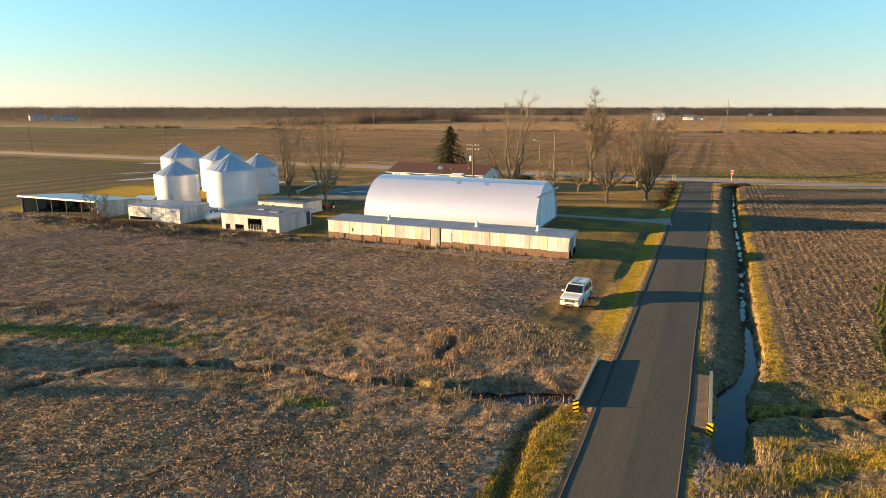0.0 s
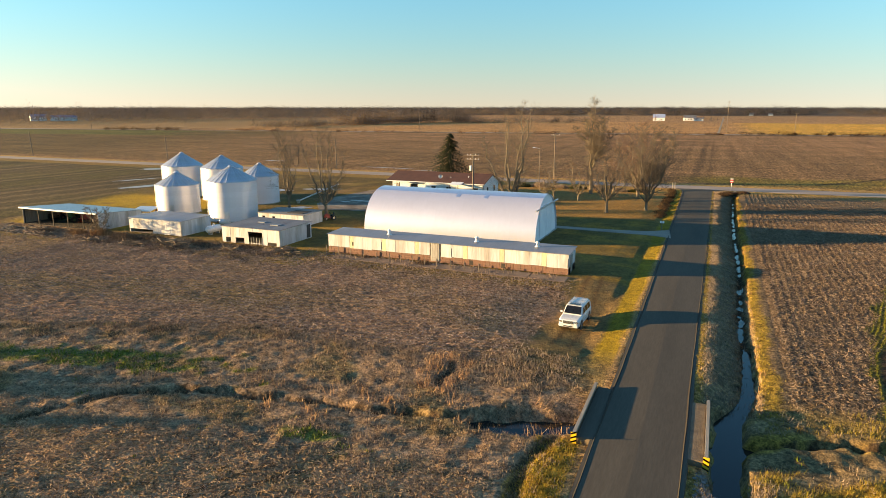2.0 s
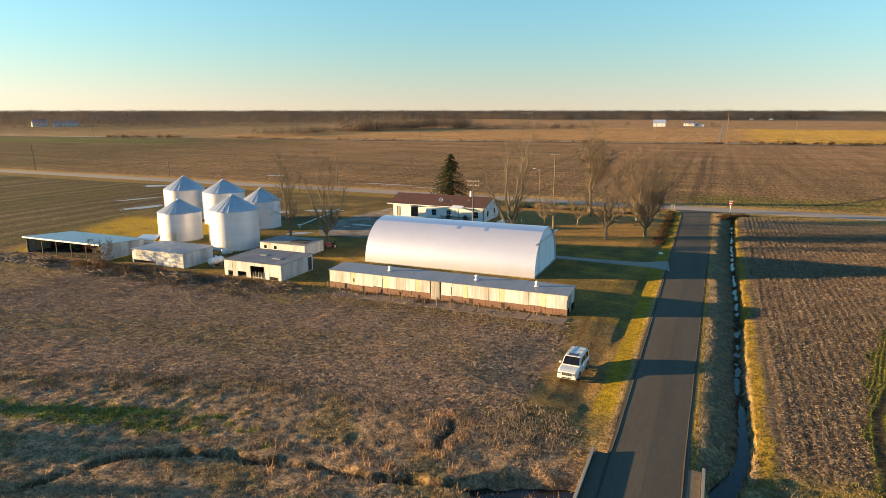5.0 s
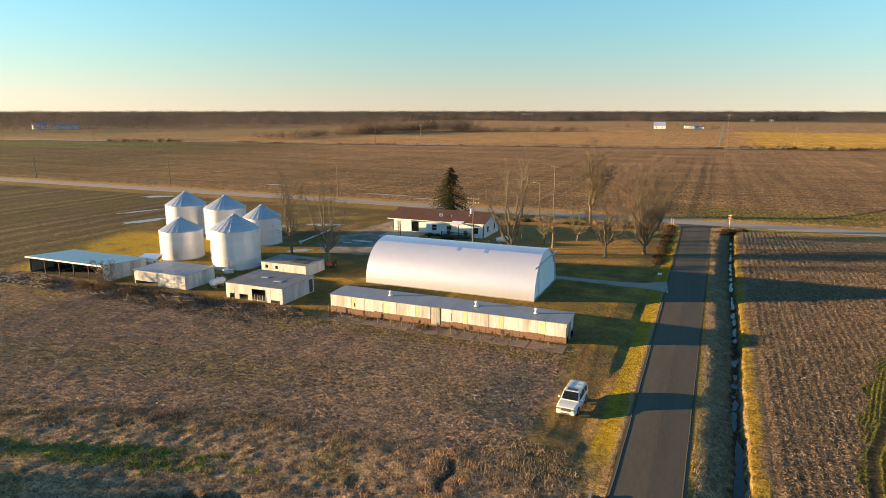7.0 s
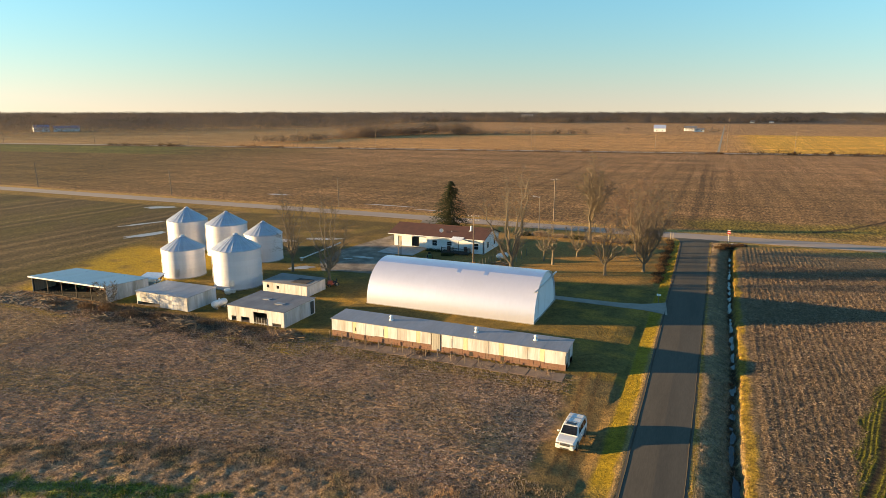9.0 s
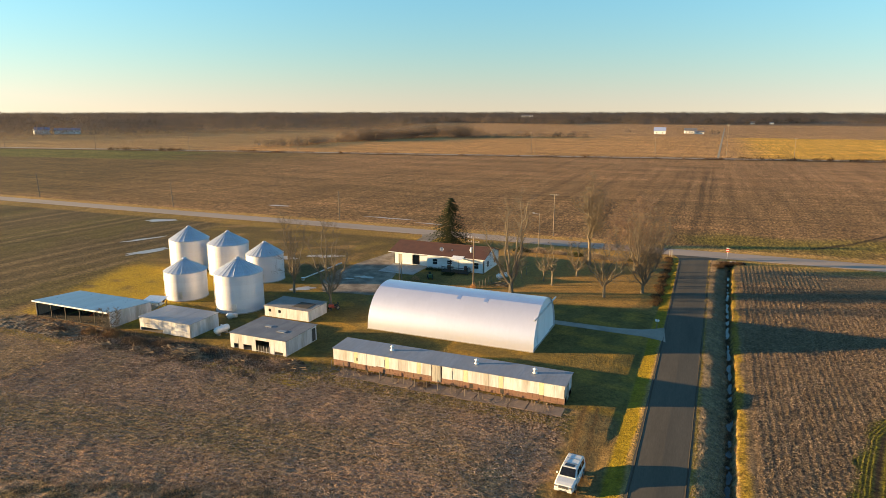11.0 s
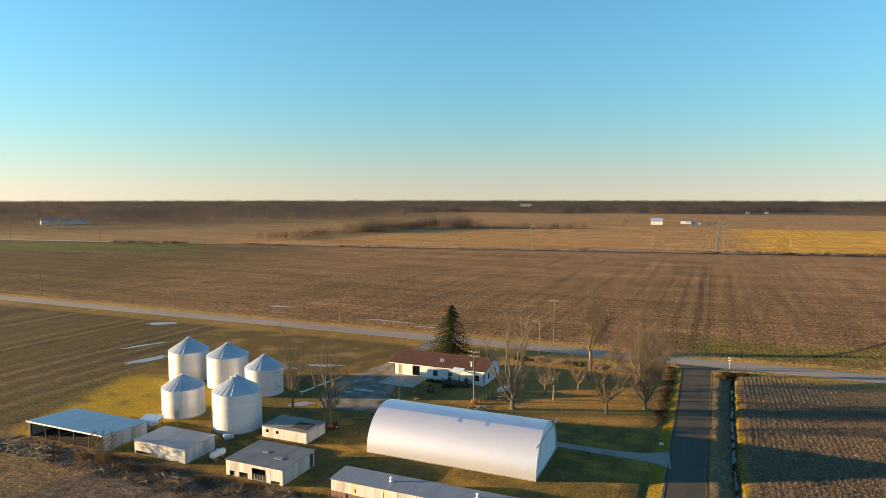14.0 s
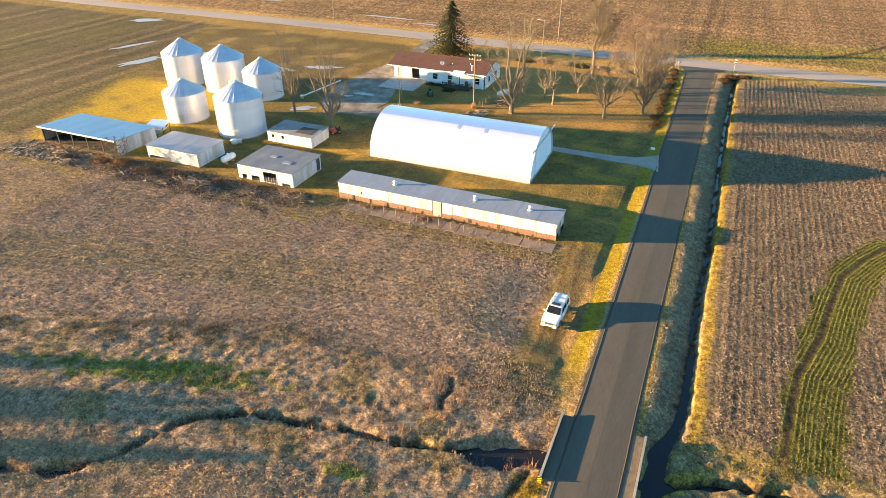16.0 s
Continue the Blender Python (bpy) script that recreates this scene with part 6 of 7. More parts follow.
# ---- bare trees ----
def limb_mesh(name, segs, sides=4):
    """Tapered prisms along many short segments (a, b, radius at a, radius at b)."""
    a = np.array([s[0] for s in segs])
    b = np.array([s[1] for s in segs])
    ra, rb = np.array([s[2] for s in segs]), np.array([s[3] for s in segs])
    d = b - a
    d /= np.linalg.norm(d, axis=1)[:, None] + 1e-9
    ref = np.where(np.abs(d[:, 2:3]) < 0.9, np.array([[0, 0, 1.0]]), np.array([[1.0, 0, 0]]))
    u = np.cross(d, ref)
    u /= np.linalg.norm(u, axis=1)[:, None]
    w = np.cross(d, u)
    n = len(segs)
    verts = np.empty((n, 2 * sides, 3))
    for k in range(sides):
        t = k / sides * 6.28319
        o = u * math.cos(t) + w * math.sin(t)
        verts[:, k] = a + o * ra[:, None]
        verts[:, sides + k] = b + o * rb[:, None]
    base = (np.arange(n) * 2 * sides)[:, None]
    faces = np.concatenate([base + np.array([k, (k + 1) % sides, sides + (k + 1) % sides, sides + k]) for k in range(sides)])
    return raw(name, verts.reshape(-1, 3), faces)


def bare_tree(x, y, h, spread, seed, label, leaders=5, clear=0.2, dense=1.0, fine="twig", central=False, heavy=1.0, name="tree"):
    """A leafless tree: trunk, leaders that rise and curve upward, side branches and a haze of fine twigs."""
    r = random.Random(seed)
    t = thing(name, x, y, at_ground(x, y), r.uniform(0, 360), label, "tree", "bare trees round the farmyard")
    wood, crown = [], []

    def sway(k):
        return Vector((r.gauss(0, k), r.gauss(0, k), r.gauss(0, k * 0.6)))

    def shoot(p, d, ln, rad, n, into, bend=0.12, tip=0.35):
        """One crooked branch; gives back its points with their direction and radius."""
        out, q, dr = [], Vector(p), d.normalized()
        for k in range(n):
            dr = (dr + sway(bend) + Vector((0, 0, 0.06))).normalized()
            e = q + dr * ln / n
            a, b = rad * (1 - (1 - tip) * k / n), rad * (1 - (1 - tip) * (k + 1) / n)
            into.append((tuple(q), tuple(e), a, b))
            q = e
            out.append((q.copy(), dr.copy(), b))
        return out

    tr = (0.016 * h + 0.07) * heavy
    fork = h * clear
    wood.append(((0, 0, -0.25), (0, 0, 0.35), tr * 1.45, tr * 1.05))
    lean = sway(0.02)
    top = Vector((lean.x * fork, lean.y * fork, fork))
    wood.append(((0, 0, 0.35), tuple(top), tr * 1.05, tr * 0.85))
    for k in range(leaders):
        mid = central and k == 0
        a = 6.28319 * (k + r.uniform(-0.35, 0.35)) / leaders
        out = 0.05 if mid else spread / 2 * r.uniform(0.45, 1.0)
        tall = h if mid else h * (1.0 - 0.30 * (out / (spread / 2)) ** 2) * r.uniform(0.84, 1.0)
        start = top - Vector((0, 0, r.uniform(0, 0.25) * fork)) if not central or mid else Vector((0, 0, fork + (h - fork) * 0.55 * k / leaders))
        end = Vector((math.cos(a) * out, math.sin(a) * out, tall))
        knee = start.lerp(end, 0.45) + Vector((math.cos(a), math.sin(a), -0.25)) * out * 0.30
        n, prev = 12, start
        r0 = tr * (0.8 if mid else r.uniform(0.5, 0.72))
        line = []
        for i in range(1, n + 1):
            f = i / n
            q = start * (1 - f) ** 2 + knee * 2 * f * (1 - f) + end * f * f + sway(0.16 * (i < n))
            wood.append((tuple(prev), tuple(q), max(0.03, r0 * (1 - 0.85 * (i - 1) / n)), max(0.022, r0 * (1 - 0.85 * i / n))))
            line.append((q.copy(), (q - prev).normalized(), max(0.014, r0 * (1 - 0.9 * f)), f))
            prev = q
        ln_ = (end - start).length
        for q, dr, rad, f in line:
            for _ in range(max(1, round(2.6 * dense * (0.35 + f)))):
                side = Vector((r.gauss(0, 1), r.gauss(0, 1), r.gauss(0, 0.35)))
                side = (side - dr * side.dot(dr)).normalized()
                size = ln_ * (0.09 + 0.16 * (1 - f)) * r.uniform(0.6, 1.25)
                pts = shoot(q, dr * 0.75 + side * r.uniform(0.5, 0.95), size, max(0.022, min(rad * 0.5, 0.05)), 4, wood if f < 0.5 else crown)
                for bq, bd, br in pts:
                    for _ in range(max(1, round(3.0 * dense))):
                        sd = Vector((r.gauss(0, 1), r.gauss(0, 1), r.gauss(0.15, 0.5))).normalized()
                        tw = shoot(bq, bd * 0.8 + sd * 0.8, size * r.uniform(0.3, 0.62), 0.012, 2, crown, 0.16)
                        for cq, cd, _r in tw:
                            for _ in range(max(2, round(4.5 * dense))):
                                ed = Vector((r.gauss(0, 1), r.gauss(0, 1), r.gauss(0.3, 0.6))).normalized()
                                e = cq + (cd * 0.7 + ed * 0.7) * size * r.uniform(0.12, 0.34)
                                crown.append((tuple(cq), tuple(e), 0.0075, 0.005))
    f = h / max(q[1][2] for q in wood + crown)
    wide = 0.5 * spread / max(0.1, sorted(math.hypot(q[1][0], q[1][1]) for q in crown)[int(len(crown) * 0.96)])
    fit = lambda v: (v[0] * wide, v[1] * wide, v[2] * f)
    wood = [(fit(a), fit(b), c, d) for a, b, c, d in wood]
    crown = [(fit(a), fit(b), c, d) for a, b, c, d in crown]
    held("trunk", limb_mesh("trunk", wood, 6), M["bark"], t)
    held("crown", limb_mesh("crown", crown, 3), M[fine], t, "fine bare twigs")
    return t


bare_tree(-29.3, 105.8, 18.9, 10.0, 3, "tall grey bare tree with few heavy limbs and broken tips", 6, 0.10, 0.62, "twig_pale", heavy=1.15)
bare_tree(-20.5, 133.0, 20.1, 8.6, 5, "tall bare tree with a feathery top", 9, 0.20, 1.0, "twig_pale", True, 0.85)
bare_tree(-7.8, 114.6, 15.6, 11.5, 8, "wide bare tree beside the road", 9, 0.10, 0.85, "twig_pale", heavy=0.8)
bare_tree(-13.7, 109.5, 11.4, 8.0, 9, "round bare tree on the lawn", 7, 0.18, 0.75, "twig_pale")
bare_tree(-20.9, 122.0, 8.0, 6.0, 12, "small bare tree in the orchard grass", 5, 0.16, 0.6, "twig_pale")
bare_tree(-23.8, 113.6, 7.2, 2.6, 13, "slender young bare tree", 3, 0.3, 0.5, "twig_pale", True)
bare_tree(-10.9, 129.5, 16.0, 11.0, 17, "tall reddish bare tree behind the lawn trees", 8, 0.16, 0.9, heavy=0.8)
bare_tree(-64.7, 90.9, 15.8, 6.6, 21, "tall pale bare tree beside the grain bins", 6, 0.12, 0.66, "twig_pale", heavy=0.7)
bare_tree(-54.3, 86.4, 15.9, 7.2, 24, "tall forked bare tree beside the low shed", 6, 0.12, 0.64, "twig_pale", heavy=0.8)
bare_tree(-76.2, 62.7, 4.2, 4.0, 41, "leafless sapling before the open shed", 6, 0.06, 0.6, "twig_pale", heavy=0.5)
bare_tree(-26.0, 116.0, 8.0, 4.5, 31, "small bare orchard tree", 4, 0.2, 0.55, "twig_pale", heavy=0.7)
bare_tree(-17.5, 140.0, 7.0, 4.0, 33, "small bare tree beside the hedge", 5, 0.2, 0.6, heavy=0.7)
def spruce(x, y, h, rad, label="dark green conical spruce behind the house"):
    t = thing("spruce_tree", x, y, at_ground(x, y), 0, label, "tree")
    part("trunk", rod((0, 0, -0.3), (0, 0, h * 0.97), 0.24, 0.03, 8), M["bark"], t)
    r = np.random.default_rng(4)
    v = []
    for k in range(46):
        f = k / 46
        z = 0.9 + f * (h - 1.1)
        reach = rad * (1 - f) ** 0.75 * r.uniform(0.8, 1.15) + 0.2
        n = int(7 + 9 * (1 - f))
        for j in range(n):
            a = r.uniform(0, 6.28)
            L = reach * r.uniform(0.7, 1.12)
            droop = -0.28 * L
            for m in range(5):
                s0 = 0.15 + 0.17 * m
                cx, cy, cz = math.cos(a) * L * s0, math.sin(a) * L * s0, z + droop * s0 ** 1.5
                for q in range(5):
                    aa = a + r.uniform(-1.1, 1.1)
                    ll = r.uniform(0.3, 0.55) * (0.6 + reach / rad * 0.6)
                    wd = r.uniform(0.10, 0.2)
                    ex, ey, ez = cx + math.cos(aa) * ll, cy + math.sin(aa) * ll, cz - r.uniform(0.02, 0.25)
                    v += [(cx - math.sin(aa) * wd, cy + math.cos(aa) * wd, cz), (cx + math.sin(aa) * wd, cy - math.cos(aa) * wd, cz + 0.05), (ex, ey, ez)]
    me = raw("crown", np.array(v), np.arange(len(v)).reshape(-1, 3))
    held("crown", me, M["evergreen"], t)


spruce(-54.6, 139.6, 11.9, 6.6)
# out-of-view spruces added only to throw long shade over the creek bank
for x, y, h in ((-121, -7.0, 12.4), (-125, -2.5, 11.6), (-119, -10.5, 12.2), (-131, -9, 12.8)):
    spruce(x, y, h, 4.3, "unseen spruce south-west of the creek, added to shade its bank")


# ---- bushes, hedges, brush ----
def bush(name, x, y, rx, ry, h, seed, material, label, category="bush", group="", n=None, width=0.05):
    b = thing(name, x, y, at_ground(x, y), 0, label, category, group)
    r = np.random.default_rng(seed)
    n = n or int(420 * rx * ry * (0.5 + h)) + 150
    a, q = r.uniform(0, 6.283, n), np.sqrt(r.uniform(0, 1, n))
    bx, by = np.cos(a) * q * rx, np.sin(a) * q * ry
    hh = h * np.clip((1 - 0.55 * q ** 2) * r.uniform(0.35, 1.1, n), 0.15, None)
    z0 = np.clip(hh * r.uniform(-0.1, 0.6, n), 0, None)
    held("foliage", blades("foliage", bx, by, z0 - 0.03, np.maximum(hh - z0, 0.2), r.uniform(0.4, 1.3, n) * width, r, 0.9), M[material], b)
    return b


for k, (x, y, rx, ry, h) in enumerate([(-75.5, 62.3, 2.0, 1.1, 1.7), (-70.2, 61.5, 2.4, 1.1, 1.6), (-79.5, 61.8, 1.6, 1.0, 1.3), (-65.5, 62.0, 2.4, 1.0, 1.5), (-58.5, 62.8, 1.7, 0.8, 1.0), (-84.5, 61.0, 1.8, 0.9, 1.0), (-52.0, 63.6, 1.4, 0.6, 0.7), (-45.2, 63.5, 1.6, 0.9, 1.2), (-27.0, 63.9, 1.0, 0.6, 1.2), (-35.0, 64.2, 1.4, 0.5, 0.8)]):
    bush("bare_bush", x, y, rx, ry, 0.75 * h, 60 + k, "twigs" if k not in (0, 2) else "scrub", "leafless tangled bush beside the sheds", "bush", "bushes beside the sheds")
for k, (x, y, rx, ry, h) in enumerate([(5.9, 145.0, 2.3, 1.6, 1.9), (8.4, 145.4, 1.5, 1.0, 1.5), (4.6, 141.5, 1.3, 1.8, 1.3)]):
    bush("dark_bush", x, y, rx, ry, 0.55 * h, 80 + k, "dark_scrub", "low dark tangled scrub at the ditch end", "bush", "dark scrub at the crossroads", width=0.08)
for k in range(17):
    bush("hedge_bush", -5.2 + 0.35 * math.sin(k * 2.3), 109.5 + k * 2.2, 0.9, 1.5, 0.62 + 0.25 * math.sin(k * 1.7), 90 + k, "dark_scrub", "low ragged brown scrub beside the road", "bush", "roadside scrub", n=520, width=0.06)
for k in range(7):
    bush("hedge_bush", -37 + k * 4.2, 139.5 + 0.6 * math.sin(k), 2.1, 0.9, 1.3 + 0.3 * math.sin(k * 2), 110 + k, "grey_grass" if k % 3 else "evergreen", "low clipped hedge bush behind the house lawn", "bush", "hedge behind the lawn", width=0.09)


def brush_pile(x, y, rx, ry, h, seed, n=70, label="heap of cut branches and logs"):
    p = thing("brush_pile", x, y, at_ground(x, y), 0, label, "brush pile", "brush piles beside the sheds")
    r = random.Random(seed)
    segs = []
    for k in range(n):
        a, q = r.uniform(0, 6.283), math.sqrt(r.random())
        cx, cy = math.cos(a) * q * rx, math.sin(a) * q * ry
        cz = (1 - q * q) * h * r.uniform(0.1, 1.0) + 0.05
        t, ln, tilt = r.uniform(0, 6.283), r.uniform(0.5, 2.2), r.uniform(-0.35, 0.35)
        d = Vector((math.cos(t), math.sin(t), tilt)) * ln / 2
        c = Vector((cx, cy, cz))
        lo = c - d
        lo.z = max(lo.z, 0.0)
        rad = r.uniform(0.015, 0.07)
        segs.append((tuple(lo), tuple(c + d), rad, rad * 0.6))
    held("brushwood", limb_mesh("brushwood", segs, 5), M["log"], p)


for k, (x, y, rx, ry, h, n) in enumerate([(-60.2, 60.4, 2.6, 1.3, 1.2, 150), (-66.5, 59.4, 2.4, 1.0, 0.4, 45), (-73.0, 59.0, 1.8, 0.9, 0.35, 30), (-87.0, 61.5, 2.6, 1.2, 0.4, 40), (-63.4, 61.4, 2.2, 1.0, 0.7, 60), (-83.2, 59.8, 1.8, 0.8, 0.4, 40), (-44.6, 62.4, 1.7, 1.0, 0.9, 110), (-52.4, 61.4, 2.2, 0.8, 0.3, 30), (-32.6, 109.8, 2.2, 1.4, 0.5, 60)]):
    brush_pile(x, y, rx, ry, h, 200 + k, n)


def rubble(x0, x1, y0, y1, n, seed, label, size=(0.1, 0.35), material="rock"):
    """Broken slabs and stones lying about."""
    r = random.Random(seed)
    bm = bmesh.new()
    for _ in range(n):
        x, y, s = r.uniform(x0, x1), r.uniform(y0, y1), r.uniform(*size)
        m = Matrix.Translation((x, y, at_ground(x, y) + s * 0.12)) @ Euler((r.uniform(-0.3, 0.3), r.uniform(-0.3, 0.3), r.uniform(0, 6.28))).to_matrix().to_4x4() @ Matrix.Diagonal((s * r.uniform(0.7, 1.6), s, s * r.uniform(0.25, 0.6), 1))
        bmesh.ops.create_cube(bm, size=1.0, matrix=m)
    for v in bm.verts:
        v.co += Vector((r.uniform(-1, 1), r.uniform(-1, 1), r.uniform(-1, 1))) * 0.025
    return tagged(part("rubble", bm, M[material]), label, "rubble", kind="stuff")


rubble(2.85, 3.9, 25.5, 30.6, 260, 5, "grey broken stones beside the bridge end", (0.05, 0.15), "dull_rock")
rubble(6.6, 9.4, 145.0, 147.2, 60, 6, "pale stones at the ditch culvert", (0.15, 0.45))
rubble(-40, -11, 62.6, 65.0, 260, 7, "broken blocks and debris before the long shed", (0.08, 0.3), "dirt_rubble")
rubble(-95, -79, 58.5, 63, 160, 8, "scattered rubbish and boards before the open shed", (0.08, 0.3), "dirt_rubble")
M["feed_slab"] = surface("dirty_red_brown_slab", (0.23, 0.155, 0.11), (0.13, 0.09, 0.065), 0.9, 0.0, 0.7, 5.0, (1, 1, 1), 0.8, 0.5)
yard = bmesh.new()
r_ = random.Random(9)
for k in range(14):
    xa = -38.5 + k * 2.0
    block(xa + 0.03, xa + 1.97, 62.45 + r_.uniform(-0.15, 0.15), 64.6 + r_.uniform(-0.1, 0.1), -0.1, 0.085 + r_.uniform(-0.02, 0.02), 0.01, yard)
tagged(part("feeding_yard", yard, M["feed_slab"]), "cracked concrete strip before the long shed", "pavement", kind="structure")


# ---- grass, reeds and crop residue, too many to count ----
def scatter(n, x0, x1, y0, y1, keep, seed):
    r = np.random.default_rng(seed)
    x, y = r.uniform(x0, x1, n), r.uniform(y0, y1, n)
    k = keep(x, y) > r.uniform(0, 1, n)
    return x[k], y[k], r


def grass(name, n, x0, x1, y0, y1, keep, seed, material, label, per=7, h=(0.2, 0.45), w=(0.02, 0.05), radius=0.16, lean=0.9):
    x, y, r = scatter(n, x0, x1, y0, y1, keep, seed)
    x, y = np.repeat(x, per), np.repeat(y, per)
    m = len(x)
    hh = np.repeat(r.uniform(*h, m // per), per) * r.uniform(0.5, 1.1, m)
    x, y = x + r.normal(0, radius, m), y + r.normal(0, radius, m)
    me = blades(name, x, y, land(x, y), hh, r.uniform(*w, m), r, lean)
    return tagged(held(name, me, M[material]), label, "grass", kind="stuff")


def flakes(name, n, x0, x1, y0, y1, keep, seed, label, size=(0.12, 0.45), material="residue"):
    x, y, r = scatter(n, x0, x1, y0, y1, keep, seed)
    m = len(x)
    a, ln, w = r.uniform(0, 6.283, m), r.uniform(*size, m) / 2, r.uniform(0.006, 0.020, m)
    z = land(x, y) + r.uniform(0.005, 0.06, m)
    dx, dy, tilt = np.cos(a) * ln, np.sin(a) * ln, r.normal(0, 0.3, m) * ln
    ox, oy = -np.sin(a) * w, np.cos(a) * w
    v = np.empty((m, 4, 3))
    v[:, 0] = np.stack([x - dx - ox, y - dy - oy, z - tilt], -1)
    v[:, 1] = np.stack([x - dx + ox, y - dy + oy, z - tilt + 0.02], -1)
    v[:, 2] = np.stack([x + dx + ox, y + dy + oy, z + tilt + 0.02], -1)
    v[:, 3] = np.stack([x + dx - ox, y + dy - oy, z + tilt], -1)
    me = raw(name, v.reshape(-1, 3), np.arange(m * 4).reshape(-1, 4))
    return tagged(held(name, me, M[material]), label, "crop residue", kind="stuff")


def bank_keep(x, y):
    edge = 39.2 + np.where(x < -30, (x + 30) * 0.33, 0) + 0.5 * wobble(x, y, 6, 12)
    lower = 24.5 + 0.13 * (x + 20)
    wet = near_line(x, y, CREEK)
    return smoothstep(edge + 1, edge - 0.5, y) * smoothstep(lower - 1.5, lower + 1.0, y) * smoothstep(0.6, 1.3, wet) * smoothstep(-3.6, -4.2, x) * (0.55 + 0.45 * wobble(x, y, 3, 61))


grass("bank_grass", 17000, -58, -3.5, 14, 41, bank_keep, 301, "tan_grass", "matted dead tan grass along the creek", 12, (0.12, 0.30), (0.02, 0.045), 0.2, 0.97)
grass("field_edge_grass", 5000, -60, -9, 33, 42, lambda x, y: np.exp(-((y - 38.8 - np.where(x < -30, (x + 30) * 0.33, 0)) / 1.3) ** 2), 302, "tan_grass", "pale grass along the stubble edge", 11, (0.14, 0.34), (0.02, 0.045), 0.2, 0.97)
grass("green_patch", 4600, -56, -12, 20, 38, lambda x, y: smoothstep(0.38, 0.85, 1.15 * np.exp(-(((x + 39) / 12) ** 2 + ((y - 29.8 - 0.28 * (x + 37)) / 1.8) ** 2)) + np.exp(-(((x + 17) / 3.2) ** 2 + ((y - 26.6) / 0.9) ** 2)) + 0.3 * wobble(x, y, 2.2, 22) + 0.35 * lump(x, y, 0.9, 22)) * 0.9, 303, "green_grass", "fresh green weeds in the dead grass", 9, (0.12, 0.28), (0.04, 0.09), 0.15)
grass("verge_grass", 9000, -5.4, -2.5, 8, 146, lambda x, y: smoothstep(-4.9, -4.4, x) * smoothstep(-2.5, -2.75, x) * smoothstep(40, 46, y), 304, "gold_grass", "short golden grass on the road verge", 7, (0.03, 0.075), (0.015, 0.04), 0.13)
grass("corner_grass", 3800, -5.6, -2.6, 8, 31.5, lambda x, y: smoothstep(-5.4, -4.9, x + 0.3 * wobble(x, y, 4, 3)) * smoothstep(-2.6, -3.1, x) * (0.6 + 0.4 * wobble(x, y, 1.6, 62)), 305, "gold_grass", "golden tufts on the road bank", 12, (0.1, 0.26), (0.015, 0.035), 0.14)
grass("road_bank_weeds", 1500, -5.6, -2.6, 8, 31.5, lambda x, y: smoothstep(-5.4, -4.9, x) * smoothstep(-2.6, -3.1, x) * smoothstep(0.0, 0.6, wobble(x, y, 1.8, 63)), 317, "grey_grass", "olive weeds on the road bank", 10, (0.1, 0.24), (0.015, 0.035), 0.14)
grass("ditch_grass", 15000, 2.5, 6.4, 8, 147, lambda x, y: smoothstep(2.85, 3.1, x) * smoothstep(0.25, 0.6, near_line(x, y, DITCH)) * np.where((y > 31.0) & (y < 38.6), 0, 1), 306, "grey_grass", "grey-green grass of the ditch bank", 7, (0.12, 0.3), (0.02, 0.05), 0.15)
grass("shoulder_grass", 4200, 2.45, 3.1, 8, 147, lambda x, y: smoothstep(2.5, 2.65, x) * smoothstep(3.1, 2.9, x) * np.where((y > 30.8) & (y < 38.8), 0, 1), 316, "gold_grass", "short dry grass on the road shoulder", 7, (0.05, 0.14), (0.015, 0.035), 0.1)
grass("east_strip_grass", 6000, 6.0, 8.4, 36.5, 147, lambda x, y: smoothstep(6.3, 6.7, x) * smoothstep(7.7, 7.2, x + 0.3 * wobble(x, y, 6, 12)), 307, "gold_grass", "golden grass strip beside the ditch", 8, (0.05, 0.13), (0.02, 0.05), 0.15)
grass("east_corner_grass", 11000, 3.4, 24, 8, 42, lambda x, y: smoothstep(41.5, 38.5, y) * smoothstep(0.9, 1.6, near_line(x, y, CREEK)) * smoothstep(1.2, 1.8, near_line(x, y, POOL)) * smoothstep(-0.3, 0.5, wobble(x, y, 4.5, 28)), 308, "gold_grass", "golden grass beside the creek", 14, (0.14, 0.36), (0.015, 0.035), 0.2)
grass("east_corner_weeds", 1800, 3.4, 24, 8, 42, lambda x, y: smoothstep(41.5, 38.5, y) * smoothstep(0.7, 1.2, near_line(x, y, CREEK)) * smoothstep(1.0, 1.5, near_line(x, y, POOL)) * (0.6 + 0.4 * wobble(x, y, 3, 71)), 318, "grey_grass", "olive and tan weeds beside the creek", 12, (0.15, 0.4), (0.015, 0.035), 0.2)
grass("east_weeds", 600, 3.4, 24, 8, 42, lambda x, y: smoothstep(41.5, 38.5, y) * smoothstep(1.4, 2.2, near_line(x, y, CREEK)) * smoothstep(0.1, 0.7, wobble(x, y, 4, 72)), 309, "green_grass", "green weeds in the golden grass", 9, (0.15, 0.35), (0.03, 0.08), 0.2)
grass("cover_crop", 150000, 8, 40, 40, 88, lambda x, y: smoothstep(0.5, -0.3, near_line(x, y, SOWN) - 2.3 + 0.4 * wobble(x, y, 6, 12)) * smoothstep(0.22, 0.34, near_line(x, y, PATH)) * smoothstep(0.62, 0.85, np.sin(near_line(x, y, PATH) * 6.2832 / 0.38) * 0.5 + 0.5), 310, "crop", "young green cover crop in thin curved rows", 6, (0.07, 0.14), (0.03, 0.06), 0.03)
